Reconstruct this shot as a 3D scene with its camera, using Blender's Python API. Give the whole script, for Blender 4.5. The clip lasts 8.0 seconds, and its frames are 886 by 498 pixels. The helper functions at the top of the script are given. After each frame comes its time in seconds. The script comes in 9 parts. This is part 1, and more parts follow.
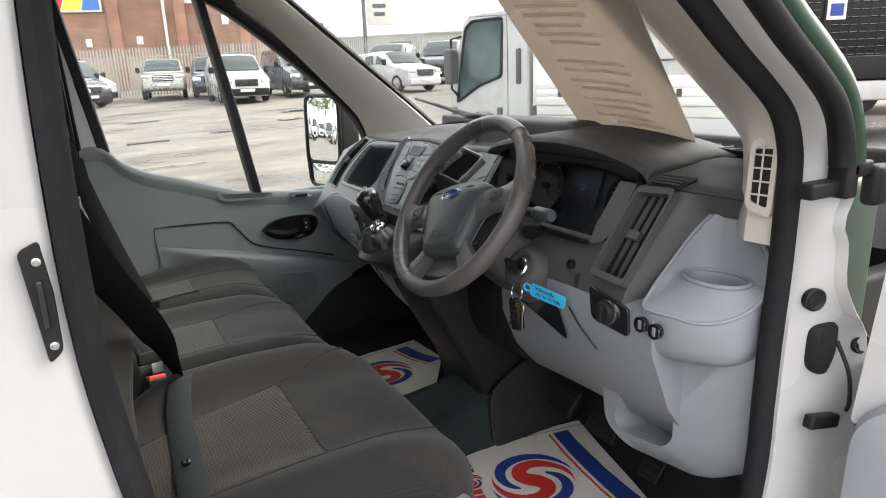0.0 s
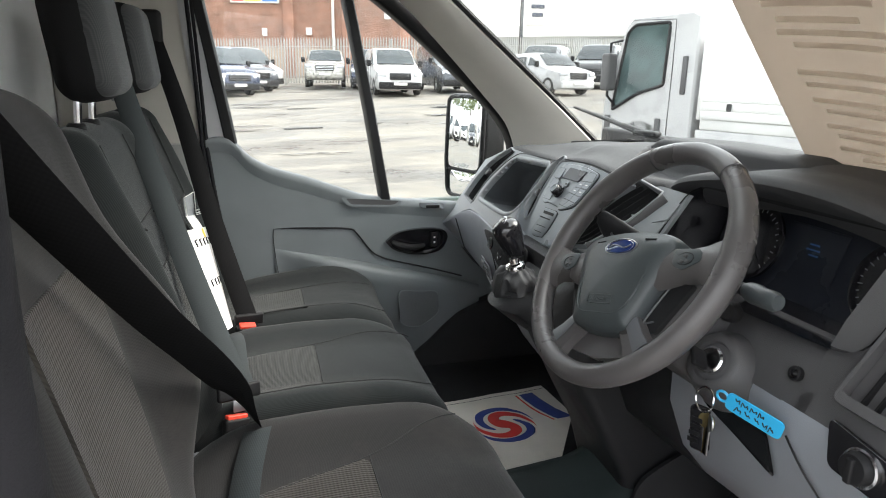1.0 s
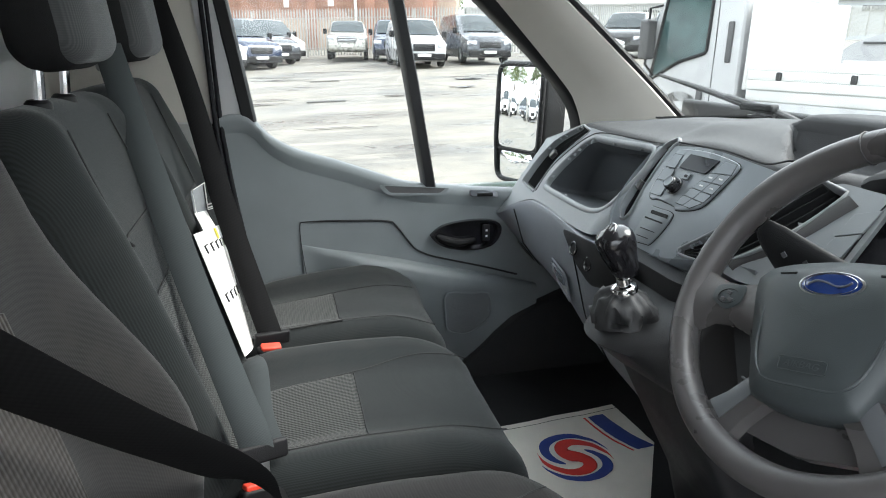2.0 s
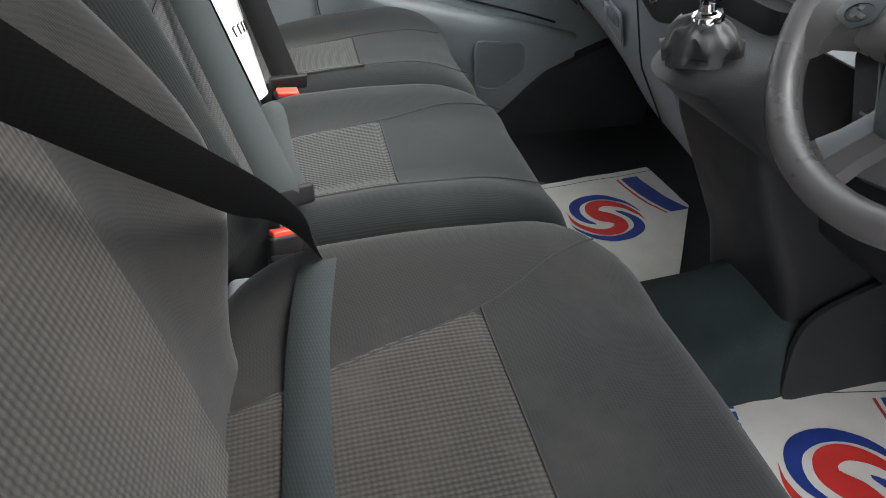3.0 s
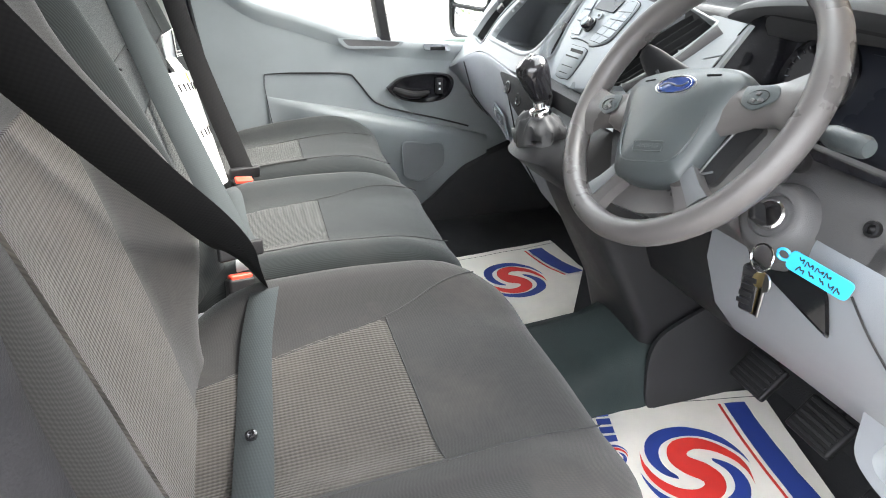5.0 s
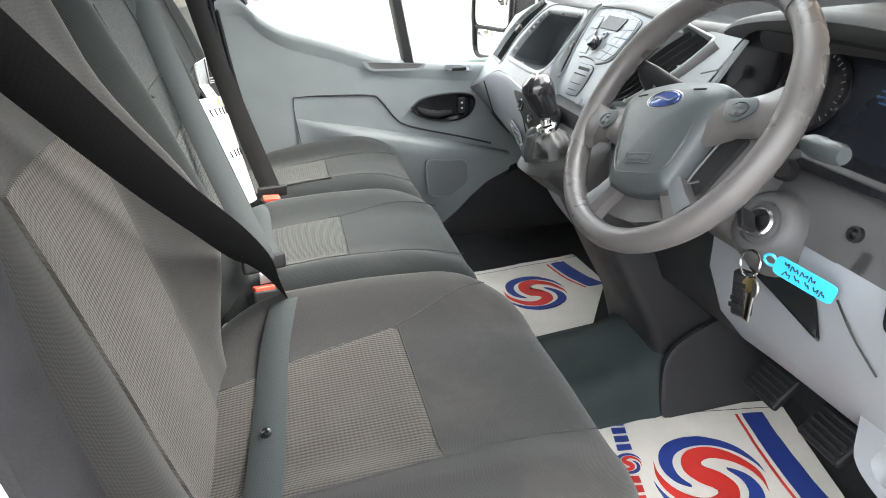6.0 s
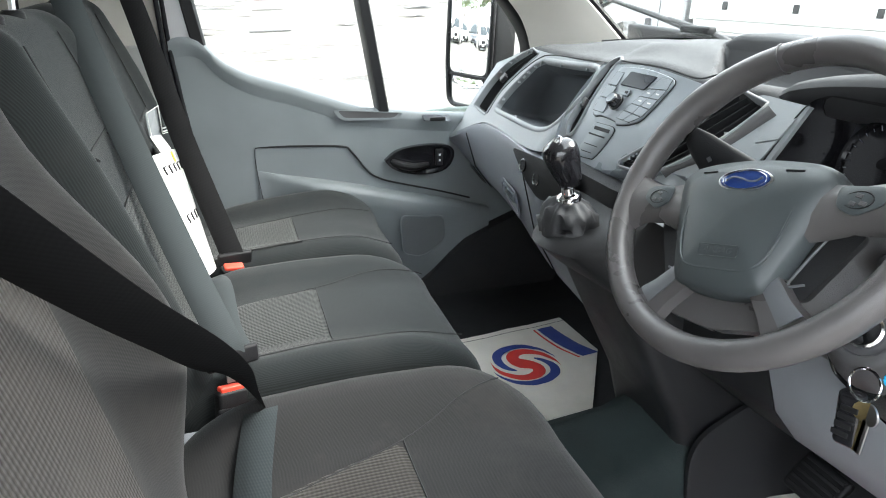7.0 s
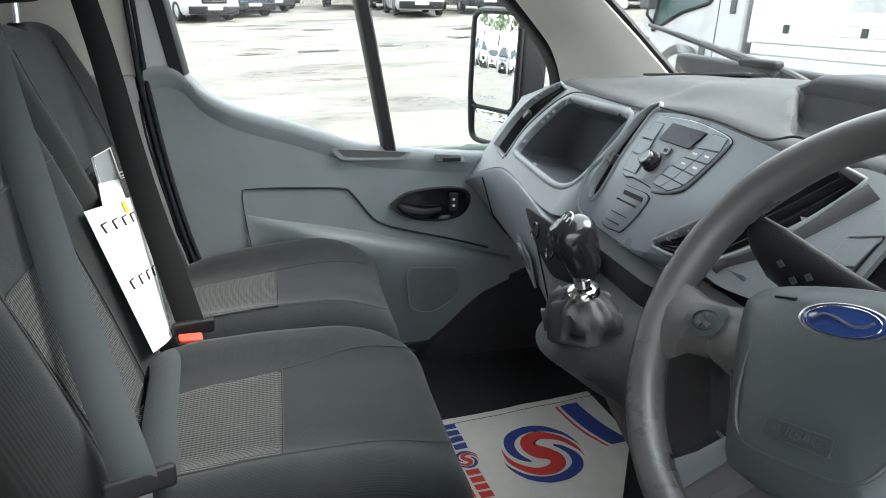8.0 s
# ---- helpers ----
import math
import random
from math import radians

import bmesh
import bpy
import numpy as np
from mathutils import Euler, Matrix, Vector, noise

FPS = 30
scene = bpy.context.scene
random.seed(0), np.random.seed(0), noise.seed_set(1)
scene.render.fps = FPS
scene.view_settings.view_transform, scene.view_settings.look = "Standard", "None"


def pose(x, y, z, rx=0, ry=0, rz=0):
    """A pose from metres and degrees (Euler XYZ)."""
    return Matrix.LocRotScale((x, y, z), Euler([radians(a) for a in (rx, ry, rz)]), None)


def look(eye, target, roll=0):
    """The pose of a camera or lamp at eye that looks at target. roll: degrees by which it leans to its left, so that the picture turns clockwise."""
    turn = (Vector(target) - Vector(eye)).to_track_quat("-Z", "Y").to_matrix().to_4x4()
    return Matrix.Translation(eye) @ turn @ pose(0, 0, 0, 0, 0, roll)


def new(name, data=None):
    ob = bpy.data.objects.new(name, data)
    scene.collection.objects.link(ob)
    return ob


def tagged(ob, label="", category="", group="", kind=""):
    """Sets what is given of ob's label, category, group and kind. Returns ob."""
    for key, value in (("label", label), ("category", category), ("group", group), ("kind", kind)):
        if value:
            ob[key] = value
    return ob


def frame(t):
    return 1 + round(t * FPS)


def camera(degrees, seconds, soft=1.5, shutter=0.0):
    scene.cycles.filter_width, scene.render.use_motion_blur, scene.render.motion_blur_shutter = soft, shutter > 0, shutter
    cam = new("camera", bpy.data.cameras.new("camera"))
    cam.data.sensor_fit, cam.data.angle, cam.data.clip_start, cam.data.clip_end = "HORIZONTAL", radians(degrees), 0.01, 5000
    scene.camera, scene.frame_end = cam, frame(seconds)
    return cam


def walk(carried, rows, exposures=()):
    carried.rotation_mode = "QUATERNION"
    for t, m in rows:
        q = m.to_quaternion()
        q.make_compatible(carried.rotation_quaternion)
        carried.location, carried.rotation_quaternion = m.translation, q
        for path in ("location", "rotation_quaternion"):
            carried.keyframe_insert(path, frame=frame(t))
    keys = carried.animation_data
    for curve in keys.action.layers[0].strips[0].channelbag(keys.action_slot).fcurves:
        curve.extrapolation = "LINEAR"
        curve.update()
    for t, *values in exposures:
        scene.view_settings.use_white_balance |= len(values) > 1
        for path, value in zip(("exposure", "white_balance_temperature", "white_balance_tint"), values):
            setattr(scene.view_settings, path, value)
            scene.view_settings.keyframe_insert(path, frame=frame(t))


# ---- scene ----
cam = camera(68.6, 8.0, soft=1.0)
PATH = [
    (0, (0.042, -1.43, 1.662), (0.963, 0.266, 1.138), -2.1),
    (0.5, (0.063, -1.281, 1.68), (0.868, 0.463, 1.121), -2.1),
    (1, (0.154, -1.138, 1.664), (0.703, 0.714, 1.145), 1.1),
    (1.2, (0.181, -1.082, 1.662), (0.68, 0.789, 1.161), 0.9),
    (2.3, (0.149, -0.749, 1.629), (0.605, 1.074, 0.944), 0.3),
    (2.5, (0.148, -0.726, 1.615), (0.534, 1.073, 0.832), 0.5),
    (3, (0.142, -0.74, 1.559), (0.515, 0.807, 0.346), 1.2),
    (3.5, (0.139, -0.773, 1.577), (0.568, 0.753, 0.357), 0.9),
    (4, (0.131, -0.812, 1.592), (0.632, 0.809, 0.533), 0.1),
    (4.5, (0.122, -0.917, 1.616), (0.715, 0.744, 0.673), 1.2),
    (5.8, (0.191, -1.131, 1.627), (0.571, 0.6, 0.7), 0.6),
    (6, (0.177, -1.091, 1.633), (0.597, 0.654, 0.75), -1.1),
    (6.5, (0.118, -0.991, 1.638), (0.667, 0.748, 0.817), -1.4),
    (7, (0.133, -0.885, 1.63), (0.732, 0.855, 0.848), 1.0),
    (7.5, (0.231, -0.755, 1.631), (0.663, 1.071, 0.938), 2.9),
    (8, (0.288, -0.674, 1.633), (0.76, 1.127, 0.9), 1.1),
]
EXPOSURES = [(0.0, 1.60, 6850, 12), (1.2, 1.92, 6550, 10), (2.5, 2.0, 6250, 8), (3.5, 2.74, 6650, 14), (4.5, 3.36, 6550, 12), (5.8, 3.25, 6700, 10), (6.5, 2.94, 6450, 9), (8.0, 2.15, 6300, 7)]
walk(cam, [(t, look(eye, target, roll)) for t, eye, target, roll in PATH], EXPOSURES)

# ---- world and light: a bright overcast day ----
world = bpy.data.worlds.new("overcast_sky")
scene.world = world
world.use_nodes = True
wn = world.node_tree.nodes
wn.clear()
w_out = wn.new("ShaderNodeOutputWorld")
w_bg = wn.new("ShaderNodeBackground")
w_sky = wn.new("ShaderNodeTexSky")
w_sky.sky_type = "NISHITA"
w_sky.sun_disc = False
w_sky.sun_elevation = radians(47)
w_sky.sun_rotation = radians(103)
w_sky.air_density, w_sky.dust_density, w_sky.ozone_density = 1.0, 6.0, 1.0
w_mix = wn.new("ShaderNodeMix")
w_mix.data_type = "RGBA"
w_mix.inputs["Factor"].default_value = 0.80
w_mix.inputs["B"].default_value = (9.0, 9.3, 9.6, 1)
w_bg.inputs["Strength"].default_value = 0.13
world.node_tree.links.new(w_sky.outputs[0], w_mix.inputs["A"])
world.node_tree.links.new(w_mix.outputs["Result"], w_bg.inputs["Color"])
world.node_tree.links.new(w_bg.outputs[0], w_out.inputs[0])

sun = new("sun", bpy.data.lights.new("sun", "SUN"))
sun.data.energy, sun.data.angle, sun.data.color = 1.4, radians(40), (1.0, 0.97, 0.93)
sun.matrix_basis = look((9, -2, 10), (0, 0, 0))


# ---- materials ----
def mat(name, color, rough=0.6, metal=0.0, var=0.15, scale=8.0, grain=0.0, grain_scale=400.0, spec=0.5, coat=0.0, stain=0.0, stain_color=(0.1, 0.09, 0.08), rough_var=0.1, tint=0.0, emit=None):
    """A surface with broad mottling, fine grain, stains and a bump of its own grain."""
    m = bpy.data.materials.new(name)
    m.use_nodes = True
    nodes, links = m.node_tree.nodes, m.node_tree.links
    b = nodes["Principled BSDF"]
    b.inputs["Metallic"].default_value = metal
    b.inputs["Specular IOR Level"].default_value = spec
    b.inputs["Coat Weight"].default_value = coat
    b.inputs["Coat Roughness"].default_value = 0.05
    co = nodes.new("ShaderNodeTexCoord")
    big = nodes.new("ShaderNodeTexNoise")
    big.inputs["Scale"].default_value, big.inputs["Detail"].default_value = scale, 6
    links.new(co.outputs["Object"], big.inputs["Vector"])
    ramp = nodes.new("ShaderNodeMapRange")
    ramp.inputs["From Min"].default_value, ramp.inputs["From Max"].default_value = 0.3, 0.7
    ramp.inputs["To Min"].default_value, ramp.inputs["To Max"].default_value = 1 - var, 1 + var
    links.new(big.outputs["Fac"], ramp.inputs["Value"])
    mul = nodes.new("ShaderNodeMix")
    mul.data_type, mul.blend_type = "RGBA", "MULTIPLY"
    mul.inputs["Factor"].default_value = 1.0
    mul.inputs["A"].default_value = (*color, 1)
    links.new(ramp.outputs["Result"], mul.inputs["B"])
    last = mul.outputs["Result"]
    if tint:
        info = nodes.new("ShaderNodeObjectInfo")
        tr = nodes.new("ShaderNodeMapRange")
        tr.inputs["To Min"].default_value, tr.inputs["To Max"].default_value = 1 - tint, 1 + tint
        links.new(info.outputs["Random"], tr.inputs["Value"])
        m2 = nodes.new("ShaderNodeMix")
        m2.data_type, m2.blend_type = "RGBA", "MULTIPLY"
        m2.inputs["Factor"].default_value = 1.0
        links.new(last, m2.inputs["A"])
        links.new(tr.outputs["Result"], m2.inputs["B"])
        last = m2.outputs["Result"]
    if stain:
        st = nodes.new("ShaderNodeTexNoise")
        st.inputs["Scale"].default_value, st.inputs["Detail"].default_value, st.inputs["Roughness"].default_value = scale * 0.45, 8, 0.65
        links.new(co.outputs["Object"], st.inputs["Vector"])
        sr = nodes.new("ShaderNodeMapRange")
        sr.inputs["From Min"].default_value, sr.inputs["From Max"].default_value = 0.5, 0.75
        sr.inputs["To Max"].default_value = stain
        links.new(st.outputs["Fac"], sr.inputs["Value"])
        m3 = nodes.new("ShaderNodeMix")
        m3.data_type = "RGBA"
        m3.inputs["B"].default_value = (*stain_color, 1)
        links.new(sr.outputs["Result"], m3.inputs["Factor"])
        links.new(last, m3.inputs["A"])
        last = m3.outputs["Result"]
    links.new(last, b.inputs["Base Color"])
    rr = nodes.new("ShaderNodeMapRange")
    rr.inputs["From Min"].default_value, rr.inputs["From Max"].default_value = 0.3, 0.7
    rr.inputs["To Min"].default_value, rr.inputs["To Max"].default_value = max(0.02, rough - rough_var), min(1, rough + rough_var)
    links.new(big.outputs["Fac"], rr.inputs["Value"])
    links.new(rr.outputs["Result"], b.inputs["Roughness"])
    if grain:
        g = nodes.new("ShaderNodeTexNoise")
        g.inputs["Scale"].default_value, g.inputs["Detail"].default_value = grain_scale, 3
        links.new(co.outputs["Object"], g.inputs["Vector"])
        bump = nodes.new("ShaderNodeBump")
        bump.inputs["Strength"].default_value, bump.inputs["Distance"].default_value = grain, 0.002
        links.new(g.outputs["Fac"], bump.inputs["Height"])
        links.new(bump.outputs["Normal"], b.inputs["Normal"])
    if emit:
        b.inputs["Emission Color"].default_value, b.inputs["Emission Strength"].default_value = (*emit[:3], 1), emit[3]
    return m


def fabric(name, dark, light, across, along, period=0.0045, ratio=0.5, wear=0.0, bump=0.5, sheen=0.12, stretch=1.6):
    """Woven cloth: ribs of two shades along one direction, broken by a finer weave across it."""
    m = mat(name, dark, 0.9, var=0.1, scale=9, rough_var=0.05, spec=0.2, stain=wear, stain_color=(0.16, 0.14, 0.12))
    nodes, links = m.node_tree.nodes, m.node_tree.links
    b = nodes["Principled BSDF"]
    co = nodes.new("ShaderNodeTexCoord")
    heights = []
    for way, per in ((across, period), (along, period * stretch)):
        dot = nodes.new("ShaderNodeVectorMath")
        dot.operation = "DOT_PRODUCT"
        dot.inputs[1].default_value = [v * 2 * math.pi / per for v in way]
        links.new(co.outputs["Object"], dot.inputs[0])
        s = nodes.new("ShaderNodeMath")
        s.operation = "SINE"
        links.new(dot.outputs["Value"], s.inputs[0])
        heights.append(s.outputs[0])
    mixv = nodes.new("ShaderNodeMath")
    mixv.operation = "MULTIPLY_ADD"
    links.new(heights[1], mixv.inputs[0])
    mixv.inputs[1].default_value = ratio
    links.new(heights[0], mixv.inputs[2])
    fac = nodes.new("ShaderNodeMapRange")
    fac.inputs["From Min"].default_value, fac.inputs["From Max"].default_value = -0.8, 1.2
    links.new(mixv.outputs[0], fac.inputs["Value"])
    was = b.inputs["Base Color"].links[0].from_socket
    mx = nodes.new("ShaderNodeMix")
    mx.data_type = "RGBA"
    links.new(fac.outputs["Result"], mx.inputs["Factor"])
    links.new(was, mx.inputs["A"])
    mx.inputs["B"].default_value = (*light, 1)
    links.new(mx.outputs["Result"], b.inputs["Base Color"])
    bp = nodes.new("ShaderNodeBump")
    bp.inputs["Strength"].default_value, bp.inputs["Distance"].default_value = bump, 0.0008
    links.new(mixv.outputs[0], bp.inputs["Height"])
    links.new(bp.outputs["Normal"], b.inputs["Normal"])
    b.inputs["Sheen Weight"].default_value = sheen
    return m


def glass(name, tint=(1, 1, 1), gloss=0.02):
    m = bpy.data.materials.new(name)
    m.use_nodes = True
    nodes, links = m.node_tree.nodes, m.node_tree.links
    nodes.clear()
    out = nodes.new("ShaderNodeOutputMaterial")
    mix = nodes.new("ShaderNodeMixShader")
    clear = nodes.new("ShaderNodeBsdfTransparent")
    clear.inputs["Color"].default_value = (*tint, 1)
    shine = nodes.new("ShaderNodeBsdfGlossy")
    shine.inputs["Roughness"].default_value = gloss
    lay = nodes.new("ShaderNodeLayerWeight")
    lay.inputs["Blend"].default_value = 0.5
    power = nodes.new("ShaderNodeMath")
    power.operation = "POWER"
    power.inputs[1].default_value = 5.0
    links.new(lay.outputs["Facing"], power.inputs[0])
    fac = nodes.new("ShaderNodeMath")
    fac.operation = "MULTIPLY_ADD"
    fac.inputs[1].default_value, fac.inputs[2].default_value = 0.5, 0.025
    links.new(power.outputs[0], fac.inputs[0])
    links.new(fac.outputs[0], mix.inputs[0])
    links.new(clear.outputs[0], mix.inputs[1])
    links.new(shine.outputs[0], mix.inputs[2])
    links.new(mix.outputs[0], out.inputs[0])
    return m


pad_dark = mat("dash_pad_dark_plastic", (0.056, 0.057, 0.059), 0.66, var=0.15, grain=0.4, grain_scale=800, spec=0.25, stain=0.2, stain_color=(0.055, 0.054, 0.052))
dash_dark = mat("dash_dark_plastic", (0.066, 0.065, 0.067), 0.5, var=0.12, grain=0.35, grain_scale=900, stain=0.15, stain_color=(0.09, 0.09, 0.09))
dash_mid = mat("dash_mid_grey_plastic", (0.232, 0.247, 0.257), 0.5, var=0.08, grain=0.25, grain_scale=900, stain=0.12, stain_color=(0.2, 0.2, 0.2))
dash_light = mat("dash_light_grey_plastic", (0.2496, 0.2652, 0.2883), 0.5, var=0.07, grain=0.25, grain_scale=900, stain=0.1, stain_color=(0.26, 0.26, 0.26))
silver_trim = mat("silver_painted_plastic", (0.241, 0.264, 0.283), 0.32, metal=0.15, var=0.05, grain=0.1, grain_scale=1200)
door_grey = mat("door_grey_plastic", (0.165, 0.184, 0.192), 0.55, var=0.08, grain=0.25, grain_scale=900, stain=0.12, stain_color=(0.22, 0.22, 0.22))
cubby_dark = mat("cubby_lining_plastic", (0.085, 0.092, 0.10), 0.6, var=0.08, grain=0.25, grain_scale=900, spec=0.3)
black_plastic = mat("black_plastic", (0.011, 0.011, 0.012), 0.5, var=0.2, grain=0.2, grain_scale=700, spec=0.25)
gloss_black = mat("gloss_black_plastic", (0.012, 0.012, 0.014), 0.15, var=0.1, coat=0.3)
wheel_leather = mat("wheel_grey_polyurethane", (0.081, 0.076, 0.076), 0.34, var=0.12, scale=14, grain=0.16, grain_scale=1300, rough_var=0.14, stain=0.25, stain_color=(0.13, 0.125, 0.12))
spoke_grey = mat("spoke_trim_plastic", (0.105, 0.11, 0.117), 0.4, var=0.08, grain=0.15, grain_scale=900)
airbag_skin = mat("airbag_cover_plastic", (0.050, 0.059, 0.062), 0.42, var=0.1, grain=0.15, grain_scale=1300)
chrome = mat("chrome", (0.75, 0.75, 0.77), 0.12, metal=1.0, var=0.05)
steel = mat("brushed_steel", (0.5, 0.5, 0.5), 0.35, metal=1.0, var=0.1, grain=0.1)
brass = mat("worn_brass", (0.5, 0.4, 0.2), 0.35, metal=1.0, var=0.2, scale=60)
rubber_floor = mat("rubber_floor", (0.021, 0.0215, 0.023), 0.6, spec=0.2, var=0.3, scale=6, grain=0.5, grain_scale=260, stain=0.4, stain_color=(0.05, 0.045, 0.04), rough_var=0.2)
console_black = mat("console_black_plastic", (0.019, 0.0195, 0.021), 0.5, spec=0.3, var=0.15, grain=0.3, grain_scale=800, stain=0.15, stain_color=(0.04, 0.038, 0.036))
rubber_tunnel = mat("rubber_tunnel_cover", (0.026, 0.036, 0.036), 0.5, spec=0.15, var=0.25, scale=9, grain=0.3, grain_scale=300, stain=0.3, stain_color=(0.05, 0.05, 0.045), rough_var=0.15)
seal_rubber = mat("door_seal_rubber", (0.013, 0.013, 0.015), 0.8, var=0.2, scale=20, grain=0.3, stain=0.25, stain_color=(0.04, 0.04, 0.04), spec=0.2)
white_paint = mat("white_body_paint", (0.43, 0.43, 0.435), 0.3, var=0.04, scale=3, coat=0.6, stain=0.12, stain_color=(0.5, 0.47, 0.42))
green_paint = mat("green_body_paint", (0.0033, 0.0290, 0.0140), 0.35, var=0.1, scale=12, coat=0.15, stain=0.35, stain_color=(0.03, 0.04, 0.03))
trim_beige = mat("beige_pillar_trim", (0.50, 0.475, 0.43), 0.75, var=0.05, grain=0.3, grain_scale=700)
trim_grey = mat("grey_pillar_trim", (0.33, 0.33, 0.32), 0.7, var=0.06, grain=0.25, grain_scale=700)
lining = mat("roof_lining_cloth", (0.55, 0.53, 0.5), 0.95, var=0.05, grain=0.3)
bulkhead_paint = mat("bulkhead_grey_panel", (0.72, 0.73, 0.74), 0.6, var=0.06, grain=0.15)
belt_black = fabric("black_seat_belt_webbing", (0.004, 0.004, 0.0045), (0.006, 0.006, 0.0065), (0.3, 0.4, 0.86), (0.86, 0.3, -0.4), 0.003, sheen=0.0, bump=0.05)
belt_grey = fabric("grey_seat_belt_webbing", (0.040, 0.047, 0.049), (0.047, 0.054, 0.056), (0.9, 0.2, 0.3), (0.2, 0.9, 0.3), 0.0016, bump=0.06, sheen=0.05)
belt_lap = fabric("dark_lap_webbing", (0.028, 0.034, 0.036), (0.036, 0.043, 0.045), (0.9, 0.2, 0.3), (0.2, 0.9, 0.3), 0.003, bump=0.1, sheen=0.03)
cloth_plain = fabric("dark_seat_cloth", (0.0185, 0.0181, 0.0181), (0.028, 0.0272, 0.0267), (0, 1, 0), (0.7, 0, 0.7), 0.0017, 0.9, wear=0.3, bump=0.10)
cloth_dark = fabric("dark_bench_cloth", (0.0140, 0.0165, 0.017), (0.0225, 0.0265, 0.027), (0, 1, 0), (0.7, 0, 0.7), 0.0019, 0.25, wear=0.10, bump=0.12)
cloth_insert = fabric("ribbed_seat_insert_cloth", (0.029, 0.0265, 0.024), (0.066, 0.060, 0.053), (0, 1, 0), (0.7, 0, 0.7), 0.0052, 0.55, wear=0.35, bump=0.5, stretch=0.75)
cloth_bench = fabric("ribbed_bench_insert_cloth", (0.020, 0.022, 0.022), (0.066, 0.069, 0.066), (0, 1, 0), (0.7, 0, 0.7), 0.0050, 0.6, wear=0.12, bump=0.6, stretch=0.8)
thread = mat("seam_thread", (0.032, 0.032, 0.033), 0.9)
buckle_red = mat("red_release_button", (0.75, 0.06, 0.03), 0.4, var=0.05)
orange_tab = mat("orange_belt_tab", (0.6, 0.16, 0.03), 0.5)
paper = mat("white_paper", (0.72, 0.71, 0.68), 0.8, var=0.05, scale=15, grain=0.15, grain_scale=60)
mat_paper = mat("floor_mat_paper", (0.744, 0.708, 0.648), 0.75, var=0.07, scale=9, grain=0.4, grain_scale=35, stain=0.22, stain_color=(0.35, 0.31, 0.26))
print_blue = mat("blue_print", (0.02, 0.045, 0.24), 0.6, var=0.1, scale=20)
print_red = mat("red_print", (0.62, 0.035, 0.03), 0.6, var=0.1, scale=20)
ink = mat("black_ink", (0.02, 0.02, 0.02), 0.7)
ink_grey = mat("grey_print", (0.37, 0.335, 0.30), 0.8, var=0.05)
yellow_mark = mat("yellow_marker", (0.75, 0.6, 0.05), 0.7)
tag_blue = mat("blue_plastic_tag", (0.03, 0.42, 0.75), 0.35, var=0.05, coat=0.3)
emblem_blue = mat("emblem_blue_enamel", (0.015, 0.04, 0.17), 0.2, var=0.05, coat=0.6)
white_mark = mat("white_marking", (0.7, 0.7, 0.7), 0.6)
visor_mat = mat("visor_cloth", (0.44, 0.39, 0.345), 0.9, var=0.05, scale=12, grain=0.3)


def backlit(m, color, share):
    """Thin card: part of the light behind it comes through."""
    nodes, links = m.node_tree.nodes, m.node_tree.links
    thin = nodes.new("ShaderNodeBsdfTranslucent")
    thin.inputs["Color"].default_value = (*color, 1)
    blend = nodes.new("ShaderNodeMixShader")
    blend.inputs[0].default_value = share
    end = [n for n in nodes if n.type == "OUTPUT_MATERIAL"][0]
    links.new(nodes["Principled BSDF"].outputs[0], blend.inputs[1])
    links.new(thin.outputs[0], blend.inputs[2])
    links.new(blend.outputs[0], end.inputs[0])


backlit(visor_mat, (0.60, 0.545, 0.485), 0.40)
backlit(ink_grey, (0.97, 0.93, 0.88), 0.75)
screen_dark = mat("display_glass", (0.010, 0.012, 0.018), 0.3, var=0.05, coat=0.1, spec=0.3)
screen_glow = mat("blue_display_figures", (0.01, 0.03, 0.08), 0.5, emit=(0.08, 0.35, 1.0, 0.02))
mirror_mat = mat("mirror_silver", (0.85, 0.87, 0.88), 0.01, metal=1.0, var=0.0, rough_var=0.0)
clear_glass = glass("clear_glass", (0.96, 0.98, 0.97))
boot_leather = mat("gear_boot_leatherette", (0.030, 0.031, 0.033), 0.55, var=0.2, scale=40, grain=0.12, grain_scale=900)


# ---- shapes ----
def thing(name, at, label, category, group="", kind=""):
    ob = new(name)
    ob.empty_display_size = 0.1
    ob.matrix_basis = Matrix.Translation(at)
    return tagged(ob, label, category, group, kind)


def mesh_object(name, bm, material, smooth=35):
    for v in [v for v in bm.verts if not v.link_faces]:
        bm.verts.remove(v)
    bmesh.ops.recalc_face_normals(bm, faces=bm.faces)
    me = bpy.data.meshes.new(name)
    bm.to_mesh(me)
    bm.free()
    me.materials.append(material)
    if smooth:
        me.polygons.foreach_set("use_smooth", [True] * len(me.polygons))
        me.set_sharp_from_angle(angle=radians(smooth))
    return new(name, me)


def part(name, bm, material, parent, label="", smooth=35):
    """Links a bmesh, modelled in the world's coordinates, as one mesh under a thing or a part."""
    ob = mesh_object(name, bm, material, smooth)
    ob.parent = parent
    if parent.type == "EMPTY":
        ob.matrix_parent_inverse = parent.matrix_basis.inverted()
    return tagged(ob, label)


def whole(name, bm, material, label, category, kind="", group="", smooth=35):
    return tagged(mesh_object(name, bm, material, smooth), label, category, group, kind)


def fresh():
    return bmesh.new()


